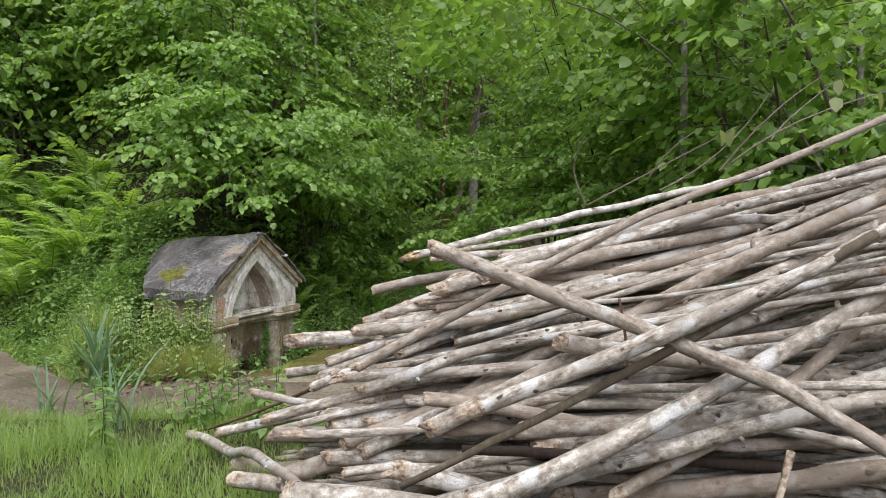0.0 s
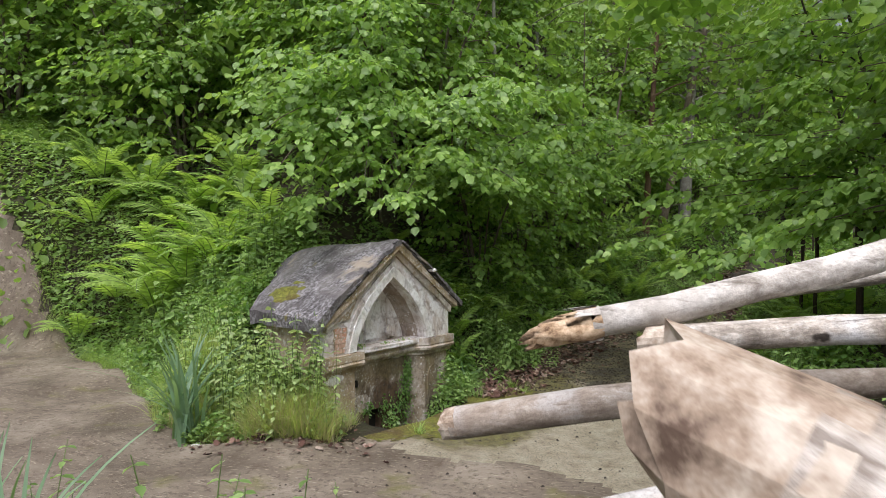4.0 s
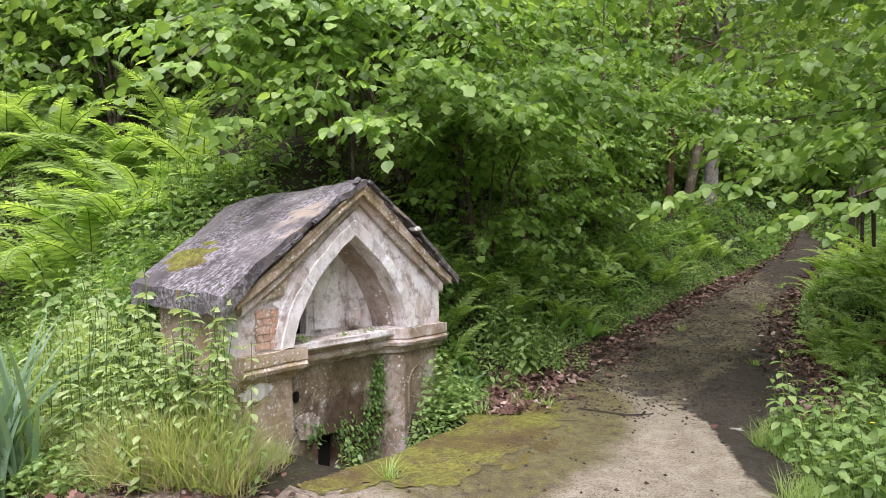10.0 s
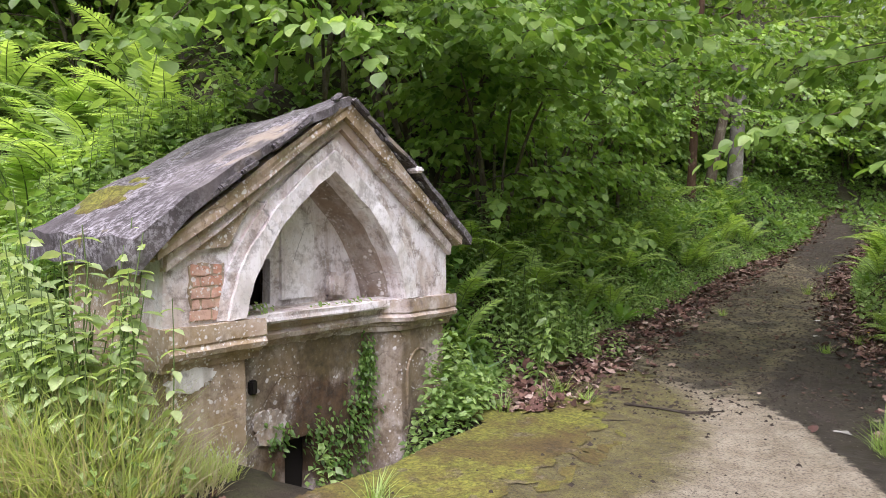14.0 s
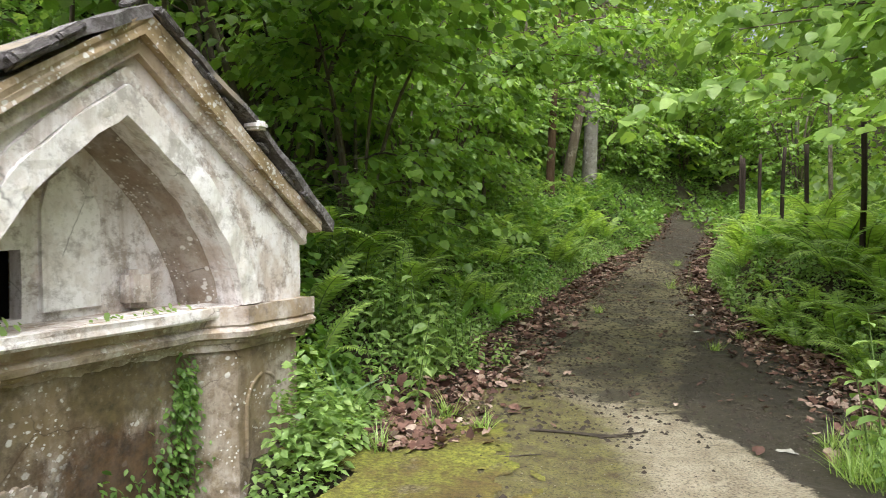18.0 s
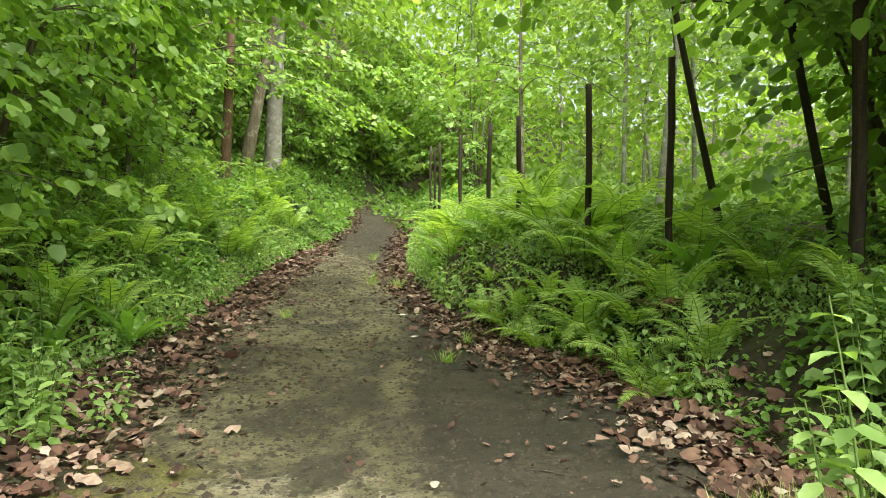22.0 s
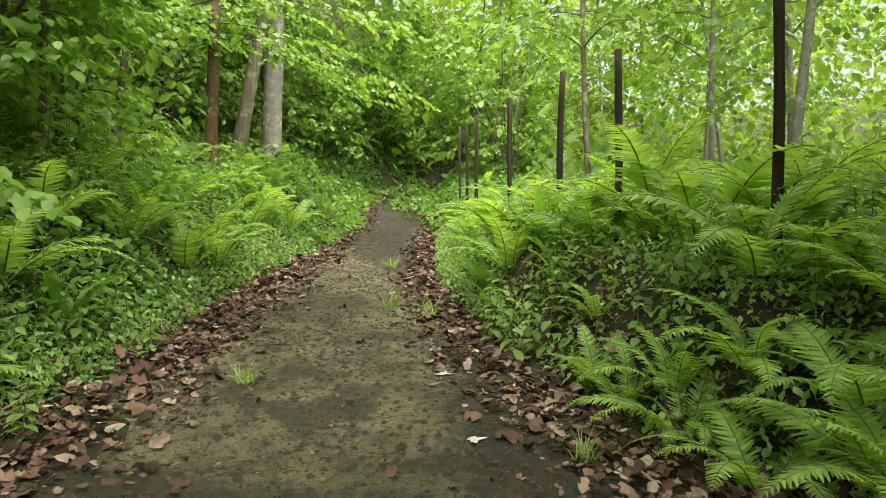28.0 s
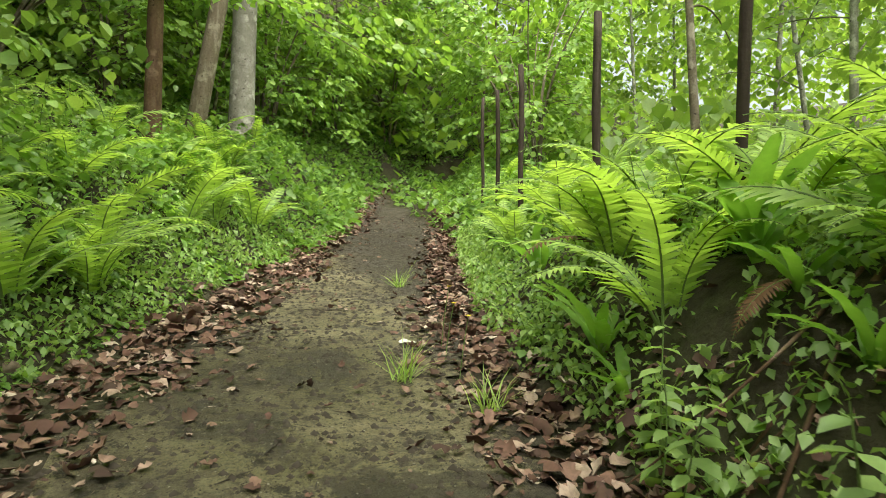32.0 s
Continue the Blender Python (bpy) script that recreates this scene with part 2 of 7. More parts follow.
def ground_material():
    m = Mat("forest_soil")
    v = m.world_coords()
    col = m.ramp(m.noise(v, 1.3, 8, 0.65), [(0.3, (0.03, 0.024, 0.016)), (0.45, (0.045, 0.036, 0.022)), (0.62, (0.06, 0.065, 0.026))])
    fine = m.noise(v, 25.0, 6, 0.7)
    col = m.mix(m.ramp(fine, [(0.35, (0.6,)), (0.65, (0.0,))]), col, (0.02, 0.015, 0.01))
    return m.surface(col, 0.95, m.bump(fine, 0.8, 0.03))


M_GROUND = ground_material()


def path_material():
    """Old concrete, pale where it is bare, under dark wet soil on the one side and moss on the other; past y 10 the
    darker colour also holds tree shade.
    """
    m = Mat("trodden_path")
    v = m.world_coords()
    big = m.noise(v, 0.9, 8, 0.65, 0.4)
    col = m.ramp(big, [(0.36, (0.085, 0.072, 0.042)), (0.47, (0.165, 0.142, 0.082)), (0.6, (0.28, 0.242, 0.145))])
    green = m.noise(v, 1.6, 7, 0.68)
    col = m.mix(m.ramp(green, [(0.46, (0.0,)), (0.62, (0.5,))]), col, (0.14, 0.128, 0.055))
    soil = m.beside("X", [(7.6, 0.1), (8.3, -0.28), (8.8, -0.5), (9.3, -0.6), (10.2, -0.62), (11.2, -0.4), (12.6, 0.05), (14.0, 0.5), (17.0, 1.2)], v, 1.3, 1.5)
    earth = m.ramp(m.noise(v, 20.0, 6, 0.7), [(0.35, (0.02, 0.016, 0.014)), (0.7, (0.058, 0.047, 0.04))])
    col = m.mix(m.ramp(soil, [(0.44, (0.0,)), (0.54, (0.8,))]), col, earth)
    # wet patches, strongest past y 10.4, where they paint in tree shade as well
    wet = m.noise(v, 2.3, 10, 0.74, 0.6)
    far = m.beside("Y", [(-3.0, 10.4), (3.0, 10.4)], v, 1.0, 0.9)
    damp = m.mix(1.0, m.ramp(wet, [(0.51, (0.0,)), (0.56, (0.75,))]), m.ramp(far, [(0.35, (0.12,)), (0.7, (1.0,))]), "MULTIPLY")
    col = m.mix(damp, col, (0.04, 0.033, 0.027))
    stain = m.noise(v, 5.5, 10, 0.75, 0.5)
    col = m.mix(m.ramp(stain, [(0.5, (0.0,)), (0.57, (0.55,))]), col, (0.06, 0.05, 0.036))
    crumbs = m.noise(v, 15.0, 9, 0.8)
    col = m.mix(m.ramp(crumbs, [(0.545, (0.0,)), (0.575, (0.9,))]), col, (0.03, 0.024, 0.018))
    bare = m.ramp(m.noise(v, 7.0, 8, 0.7), [(0.3, (0.27, 0.225, 0.155)), (0.48, (0.4, 0.345, 0.25)), (0.7, (0.52, 0.46, 0.35))])
    # the far end of the pale part follows wet soil and painted shade alike
    pale = m.beside("Y", [(-2.4, 10.3), (-1.4, 10.9), (-0.7, 10.5), (-0.45, 9.9), (-0.3, 8.9), (0.0, 8.0)], v, 1.8, 1.1)
    col = m.mix(m.ramp(pale, [(0.4, (0.97,)), (0.58, (0.0,))]), col, bare)
    mossy = m.blot((-1.85, 9.7), (1.15, 2.3), v, 0.6)
    col = m.mix(m.ramp(mossy, [(0.46, (0.0,)), (0.62, (0.85,))]), col, m.ramp(m.noise(v, 12.0, 6, 0.7), [(0.35, (0.07, 0.05, 0.018)), (0.65, (0.2, 0.19, 0.04))]))
    chips = m.noise(v, 38.0, 6, 0.75)
    col = m.mix(m.ramp(chips, [(0.6, (0.0,)), (0.66, (0.5,))]), col, (0.3, 0.265, 0.19))
    grit = m.noise(v, 85.0, 5, 0.75)
    col = m.mix(m.ramp(grit, [(0.38, (0.75,)), (0.52, (0.0,))]), col, (0.045, 0.037, 0.029))
    peb = m.voronoi(v, 26.0)
    col = m.mix(m.ramp(peb, [(0.06, (0.7,)), (0.11, (0.0,))]), col, (0.42, 0.39, 0.32))
    return m.surface(col, m.ramp(wet, [(0.45, (0.9,)), (0.65, (0.55,))]), m.bump(m.mix(0.5, m.mix(0.5, crumbs, chips), grit), 1.0, 0.04))


M_PATH = path_material()


def track_material():
    m = Mat("bare_earth")
    v = m.world_coords()
    col = m.ramp(m.noise(v, 1.1, 8, 0.65, 0.3), [(0.34, (0.09, 0.07, 0.05)), (0.5, (0.165, 0.132, 0.1)), (0.66, (0.26, 0.22, 0.172))])
    crumbs = m.noise(v, 16.0, 6, 0.75)
    col = m.mix(m.ramp(crumbs, [(0.52, (0.0,)), (0.6, (0.7,))]), col, (0.08, 0.06, 0.042))
    col = m.mix(m.ramp(m.noise(v, 1.9, 5, 0.6), [(0.58, (0.0,)), (0.68, (0.6,))]), col, (0.14, 0.13, 0.04))
    straw = m.noise(m.world_coords((8, 60, 8)), 1.5, 4, 0.6)
    col = m.mix(m.ramp(straw, [(0.6, (0.0,)), (0.66, (0.6,))]), col, (0.42, 0.37, 0.28))
    return m.surface(col, 0.95, m.bump(crumbs, 0.8, 0.02))


M_TRACK = track_material()


def moss_material():
    m = Mat("moss")
    v = m.world_coords()
    col = m.ramp(m.noise(v, 3.5, 8, 0.7), [(0.3, (0.05, 0.036, 0.02)), (0.43, (0.1, 0.068, 0.026)), (0.55, (0.13, 0.105, 0.028)), (0.68, (0.19, 0.19, 0.04))])
    lush = m.noise(v, 1.6, 8, 0.72, 0.3)
    col = m.mix(m.ramp(lush, [(0.45, (0.0,)), (0.56, (0.85,))]), col, m.ramp(m.noise(v, 22.0, 5, 0.7), [(0.35, (0.1, 0.11, 0.018)), (0.65, (0.27, 0.28, 0.045))]))
    bare = m.noise(v, 4.5, 8, 0.75, 0.3)
    col = m.mix(m.ramp(bare, [(0.56, (0.0,)), (0.64, (0.75,))]), col, m.ramp(m.noise(v, 30.0, 5, 0.7), [(0.35, (0.06, 0.04, 0.025)), (0.65, (0.2, 0.17, 0.12))]))
    fine = m.noise(v, 60.0, 4, 0.7)
    col = m.mix(m.ramp(fine, [(0.38, (0.65,)), (0.58, (0.0,))]), col, (0.035, 0.03, 0.012))
    return m.surface(col, 0.95, m.bump(fine, 0.8, 0.012))


M_MOSS = moss_material()


def plaster_material(name, pale, mid, dark, stain, lichen=0.53, lo=0.42, grime=0.6, rust=0.7, seep=None):
    """Weathered lime plaster over stone: broad stains, grime, hair cracks and round lichen."""
    m = Mat(name)
    v = m.coords((1, 1, 1))
    n1 = m.noise(v, 3.4, 10, 0.68, 0.1)
    col = m.ramp(n1, [(lo - 0.12, dark), (lo - 0.02, mid), (lo + 0.06, tuple(0.5 * (a + b) for a, b in zip(pale, mid))), (lo + 0.14, pale)])
    ochre = m.noise(m.coords((2.2, 2.2, 1.5)), 2.3, 9, 0.72, 0.15)
    col = m.mix(m.ramp(ochre, [(0.46, (0.0,)), (0.56, (rust,))]), col, stain)
    grey = m.noise(v, 7.0, 9, 0.74, 0.15)
    col = m.mix(m.ramp(grey, [(0.5, (0.0,)), (0.6, (grime,))]), col, dark)
    streak = m.noise(m.coords((9, 9, 0.9)), 1.3, 6, 0.65)
    col = m.mix(m.ramp(streak, [(0.53, (0.0,)), (0.66, (0.5,))]), col, tuple(0.5 * (p + q) for p, q in zip(dark, stain)))
    fine = m.noise(v, 38.0, 6, 0.7)
    col = m.mix(m.ramp(fine, [(0.34, (0.3,)), (0.46, (0.0,))]), col, tuple(0.6 * x for x in dark))
    warp = m.mix(0.12, v, m.noise(v, 6.0, 4))
    crack = m.voronoi(warp, 2.6, "DISTANCE_TO_EDGE")
    where = m.noise(v, 2.3, 2)
    mask = m.mix(1.0, m.ramp(crack, [(0.002, (1.0,)), (0.006, (0.0,))]), m.ramp(where, [(0.54, (0.0,)), (0.6, (0.6,))]), "MULTIPLY")
    col = m.mix(mask, col, tuple(0.25 * x for x in dark))
    if lichen:
        for size, thresh, far in ((19.0, 0.24, 3.1), (31.0, 0.26, 4.0), (54.0, 0.26, 6.0)):
            spots = m.voronoi(m.mix(0.03, v, m.noise(v, 30.0, 2)), size)
            part_ = m.noise(v, far, 3)
            dots = m.mix(1.0, m.ramp(spots, [(thresh - 0.06, (1.0,)), (thresh, (0.0,))]), m.ramp(part_, [(lichen, (0.0,)), (lichen + 0.05, (0.85,))]), "MULTIPLY")
            col = m.mix(dots, col, (0.72, 0.7, 0.67))
    if seep:
        for x, z, rx, rz, a, b in seep:
            mp = m.t.nodes.new("ShaderNodeMapping")
            mp.inputs["Scale"].default_value = (1 / rx, 0, 1 / rz)
            mp.inputs["Location"].default_value = (-x / rx, 0, -z / rz)
            m.link(v, mp.inputs["Vector"])
            ball = m.t.nodes.new("ShaderNodeTexGradient")
            ball.gradient_type = "SPHERICAL"
            m.link(mp.outputs[0], ball.inputs[0])
            ragged = m.mix(0.55, ball.outputs["Fac"], m.noise(m.coords((1, 1, 0.6)), 5.0, 9, 0.72))
            col = m.mix(m.ramp(ragged, [(0.4, (0.0,)), (0.52, (0.9,))]), col, m.ramp(m.noise(v, 18.0, 7, 0.72), [(0.35, a), (0.65, b)]))
    return m.surface(col, 0.92, m.bump(m.mix(0.5, fine, n1), 0.6, 0.012))


M_PLASTER = plaster_material("white_plaster", (0.84, 0.82, 0.82), (0.7, 0.66, 0.64), (0.26, 0.215, 0.18), (0.46, 0.35, 0.26), lo=0.425, grime=0.8, rust=0.55)
M_LIME = plaster_material("limewash", (0.88, 0.87, 0.86), (0.82, 0.8, 0.78), (0.34, 0.31, 0.28), (0.5, 0.43, 0.35), 0.55, 0.4, 0.65, 0.4)
M_STONE = plaster_material("ochre_stone", (0.54, 0.45, 0.35), (0.39, 0.295, 0.2), (0.17, 0.125, 0.08), (0.3, 0.22, 0.105), 0.45)
M_DAMP = plaster_material("damp_stone", (0.5, 0.44, 0.38), (0.3, 0.245, 0.185), (0.12, 0.09, 0.062), (0.2, 0.145, 0.07), lo=0.44, grime=0.7, seep=((1.05, 0.02, 0.62, 0.52, (0.03, 0.02, 0.013), (0.11, 0.06, 0.026)), (1.2, 0.42, 0.5, 0.22, (0.06, 0.05, 0.025), (0.15, 0.115, 0.055))))
M_VAULT = plaster_material("vault_plaster", (0.46, 0.41, 0.36), (0.33, 0.275, 0.23), (0.15, 0.12, 0.095), (0.25, 0.185, 0.13), lo=0.46)
M_BRICK = plaster_material("orange_brick", (0.62, 0.36, 0.25), (0.54, 0.24, 0.14), (0.36, 0.2, 0.14), (0.6, 0.45, 0.36), 0.48, lo=0.46, grime=0.4)


def roof_material():
    m = Mat("lichened_roof_slab")
    v = m.coords((1, 1, 1))
    col = m.ramp(m.noise(v, 2.2, 8, 0.7, 0.4), [(0.34, (0.034, 0.03, 0.029)), (0.48, (0.075, 0.067, 0.065)), (0.62, (0.14, 0.125, 0.118))])
    sp = m.noise(v, 34.0, 6, 0.78)
    patchy = m.noise(v, 3.2, 5, 0.65)
    mask = m.mix(1.0, m.ramp(sp, [(0.46, (0.0,)), (0.58, (0.85,))]), m.ramp(patchy, [(0.4, (0.1,)), (0.6, (1.0,))]), "MULTIPLY")
    col = m.mix(mask, col, (0.36, 0.345, 0.36))
    col = m.mix(m.ramp(m.noise(v, 1.7, 4, 0.6), [(0.6, (0.0,)), (0.66, (0.8,))]), col, (0.3, 0.25, 0.19))
    col = m.mix(m.ramp(m.noise(v, 3.1, 6, 0.7), [(0.62, (0.0,)), (0.68, (0.9,))]), col, (0.16, 0.13, 0.03))
    return m.surface(col, 0.95, m.bump(sp, 0.6, 0.008))


M_ROOF = roof_material()
# near-black colour that paints the shade inside holes
M_SHADE = Mat("hollow_shade").surface((0.02, 0.017, 0.014), 0.95)


def litter_material():
    m = Mat("dead_leaf")
    geo = m.t.nodes.new("ShaderNodeNewGeometry")
    col = m.ramp(geo.outputs["Random Per Island"], [(0.0, (0.04, 0.022, 0.017)), (0.4, (0.115, 0.056, 0.042)), (0.7, (0.22, 0.13, 0.098)), (0.92, (0.33, 0.24, 0.19)), (1.0, (0.46, 0.37, 0.31))])
    col = m.mix(m.ramp(m.noise(m.world_coords(), 40.0, 3), [(0.4, (0.4,)), (0.6, (0.0,))]), col, (0.05, 0.03, 0.02))
    return m.surface(col, 0.8)


M_LITTER = litter_material()
M_CORNICE = plaster_material("cornice_stone", (0.66, 0.61, 0.57), (0.46, 0.39, 0.34), (0.19, 0.15, 0.12), (0.36, 0.265, 0.16), lo=0.44, grime=0.7)
M_WHITE = Mat("pale_scrap").surface((0.55, 0.53, 0.49), 0.7)
M_GREY = Mat("dirty_scrap").surface((0.26, 0.25, 0.22), 0.8)
M_YELLOW = Mat("yellow_petal").surface((0.75, 0.6, 0.03), 0.6)

# ---- mesh helpers ----
rng = np.random.default_rng(7)


def mesh_of(name, verts, tris, mats, smooth=False, index=None):
    """A mesh from arrays of vertices and triangles."""
    me = bpy.data.meshes.new(name)
    verts, tris = np.asarray(verts, np.float32), np.asarray(tris, np.int32)
    me.vertices.add(len(verts))
    me.vertices.foreach_set("co", verts.ravel())
    me.loops.add(tris.size)
    me.loops.foreach_set("vertex_index", tris.ravel())
    me.polygons.add(len(tris))
    me.polygons.foreach_set("loop_start", np.arange(0, tris.size, 3, dtype=np.int32))
    me.polygons.foreach_set("loop_total", np.full(len(tris), 3, np.int32))
    for m in mats if isinstance(mats, (list, tuple)) else [mats]:
        me.materials.append(m)
    if index is not None:
        me.polygons.foreach_set("material_index", np.asarray(index, np.int32))
    if smooth:
        me.polygons.foreach_set("use_smooth", np.ones(len(tris), bool))
    me.update(calc_edges=True)
    me.validate()
    return me


def part(name, bm, material, parent, label=""):
    """One bmesh (or finished mesh) as one object under a thing or part."""
    if isinstance(bm, bpy.types.Mesh):
        me = bm
    else:
        me = bpy.data.meshes.new(name)
        bm.normal_update()
        bm.to_mesh(me)
        bm.free()
        me.materials.append(material)
    ob = new(name, me)
    ob.parent = parent
    if label:
        ob["label"] = label
    return ob


def scatter(template, pos, rot, size):
    """Copies of a small template (verts, tris) at places, turns and sizes: arrays of vertices and triangles."""
    v0, f0 = template
    n = len(pos)
    size = np.asarray(size, float)
    if size.ndim == 1:
        size = size[:, None, None]
    else:
        size = size[:, None, :]
    v = np.einsum("nij,nkj->nki", rot, v0[None] * size) + np.asarray(pos)[:, None, :]
    f = f0[None] + (np.arange(n) * len(v0))[:, None, None]
    return v.reshape(-1, 3), f.reshape(-1, 3)


def turns(az, droop, roll):
    """Turn matrices: roll round the length (y), droop of the tip, then heading."""
    az, droop, roll = np.broadcast_arrays(np.asarray(az, float), np.asarray(droop, float), np.asarray(roll, float))
    c, s, o, z = np.cos, np.sin, np.ones_like(az), np.zeros_like(az)

    def mat(rows):
        return np.stack([np.stack(r, -1) for r in rows], -2)

    rz = mat([[c(az), -s(az), z], [s(az), c(az), z], [z, z, o]])
    rx = mat([[o, z, z], [z, c(-droop), -s(-droop)], [z, s(-droop), c(-droop)]])
    ry = mat([[c(roll), z, s(roll)], [z, o, z], [-s(roll), z, c(roll)]])
    return rz @ rx @ ry


def leaf_shape(width, fold=0.12, tip=1.0, curl=0.1):
    """A pointed oval leaf, length 1 along y, folded at the midrib."""
    v = np.array([[0, 0, 0], [0, 0.5, -0.02], [0, tip, -curl], [-0.46 * width, 0.28, fold * 0.8], [-0.42 * width, 0.68, fold * 0.7],
                  [0.46 * width, 0.28, fold * 0.8], [0.42 * width, 0.68, fold * 0.7]])
    f = np.array([[0, 1, 3], [3, 1, 4], [4, 1, 2], [0, 5, 1], [5, 6, 1], [6, 2, 1]])
    return v, f


HAZEL_LEAF = (np.array([[0, 0, 0], [-0.42, 0.24, 0.09], [-0.38, 0.7, 0.07], [0, 1.02, -0.1], [0.38, 0.7, 0.07], [0.42, 0.24, 0.09]]), np.array([[0, 2, 1], [0, 3, 2], [0, 4, 3], [0, 5, 4]]))
BROAD_LEAF = (np.array([[0, 0, 0], [0, 0.5, -0.03], [0, 1.1, -0.16], [-0.28, 0.05, 0.03], [-0.45, 0.28, 0.06], [-0.47, 0.56, 0.03], [-0.32, 0.82, -0.02],
                        [0.28, 0.05, 0.03], [0.45, 0.28, 0.06], [0.47, 0.56, 0.03], [0.32, 0.82, -0.02]]),
              np.array([[1, 0, 3], [1, 3, 4], [1, 4, 5], [1, 5, 6], [1, 6, 2], [0, 1, 7], [7, 1, 8], [8, 1, 9], [9, 1, 10], [10, 1, 2]]))
OVAL_LEAF = (np.array([[0, 0, 0], [-0.34, 0.28, 0.06], [-0.3, 0.7, 0.04], [0, 1, -0.1], [0.3, 0.7, 0.04], [0.34, 0.28, 0.06]]), np.array([[0, 2, 1], [0, 3, 2], [0, 4, 3], [0, 5, 4]]))
SMALL_LEAF = (np.array([[0, 0, 0], [-0.3, 0.45, 0.06], [0, 1, -0.08], [0.3, 0.45, 0.06]]), np.array([[0, 2, 1], [0, 3, 2]]))


def joined(chunks):
    """Several (verts, tris, material index) as one."""
    vs, fs, ms, k = [], [], [], 0
    for v, f, m in chunks:
        vs.append(v)
        fs.append(f + k)
        ms.append(np.full(len(f), m))
        k += len(v)
    return np.concatenate(vs), np.concatenate(fs), np.concatenate(ms)


def tube(points, radii, sides=7, wobble=0.0, cap=False, seed=0):
    """A tapered tube along a polyline."""
    p = np.asarray(points, float)
    r = np.asarray(radii, float)
    n = len(p)
    tan = np.gradient(p, axis=0)
    tan /= np.linalg.norm(tan, axis=1)[:, None] + 1e-9
    ref = np.array([0.0, 0, 1]) if abs(tan[0, 2]) < 0.9 else np.array([1.0, 0, 0])
    side = np.cross(tan, ref)
    side /= np.linalg.norm(side, axis=1)[:, None] + 1e-9
    up = np.cross(side, tan)
    a = np.linspace(0, 2 * np.pi, sides, endpoint=False)
    g = np.random.default_rng(seed)
    rr = r[:, None] * (1 + wobble * (g.random((n, sides)) - 0.5))
    ring = p[:, None, :] + rr[:, :, None] * (np.cos(a)[None, :, None] * side[:, None, :] + np.sin(a)[None, :, None] * up[:, None, :])
    v = ring.reshape(-1, 3)
    i, j = np.meshgrid(np.arange(n - 1), np.arange(sides), indexing="ij")
    a0 = (i * sides + j).ravel()
    a1 = (i * sides + (j + 1) % sides).ravel()
    f = np.concatenate([np.stack([a0, a1, a1 + sides], 1), np.stack([a0, a1 + sides, a0 + sides], 1)])
    if cap:
        v = np.concatenate([v, p[:1], p[-1:]])
        k = np.arange(sides)
        k2 = (k + 1) % sides
        e = (n - 1) * sides
        f = np.concatenate([f, np.stack([k2, k, np.full(sides, n * sides)], 1), np.stack([e + k, e + k2, np.full(sides, n * sides + 1)], 1)])
    return v, f


def bez(a, b, c, n):
    """Points on a quadratic curve from a by b to c."""
    t = np.linspace(0, 1, n)[:, None]
    return (1 - t) ** 2 * np.asarray(a, float) + 2 * t * (1 - t) * np.asarray(b, float) + t * t * np.asarray(c, float)


# ---- the lie of the land ----
LINE_Y = [-5, 6, 8, 9.5, 11.2, 13.0, 15.0, 17.0, 19.5, 22.3, 25.0, 27.0, 29, 31, 50]
LINE_X = [-2.0, -1.5, -1.2, -0.95, -0.5, -0.3, 0.1, 0.6, 1.45, 2.5, 3.3, 4.1, 6.0, 9.5, 40]
LINE_Z = [0.0, 0.0, 0.0, 0.0, -0.01, 0.0, 0.1, 0.26, 0.47, 0.82, 1.3, 1.7, 1.9, 2.1, 4.5]
LINE_W = [1.4, 1.4, 1.3, 1.15, 1.1, 0.95, 0.75, 0.62, 0.6, 0.6, 0.55, 0.5, 0.5, 0.5, 0.5]
# far edge of the bare earth, from the track's far end to the fountain
EDGE_X = [-30, -16, -9.66, -7.65, -6.39, -5.22, -4.6, -4.14, -3.7, -3.45, -3.1, -2.8, -2.55, 0]
EDGE_Y = [16.5, 12.6, 10.72, 9.92, 9.23, 8.25, 7.72, 7.42, 7.46, 7.5, 7.52, 7.68, 8.0, 7.6]
F0 = np.array([-3.096, 7.983])
FD = np.array([0.325, 0.9457])


def ease(t):
    t = np.clip(t, 0, 1)
    return t * t * (3 - 2 * t)


def rough(x, y, s):
    return np.sin(1.7 * x / s + 0.6 * y / s + 1) * np.sin(1.3 * y / s - 0.8 * x / s) + 0.5 * np.sin(3.1 * x / s + 2.3) * np.sin(2.9 * y / s + 0.4)


def line(y):
    return np.interp(y, LINE_Y, LINE_X), np.interp(y, LINE_Y, LINE_Z), np.interp(y, LINE_Y, LINE_W)


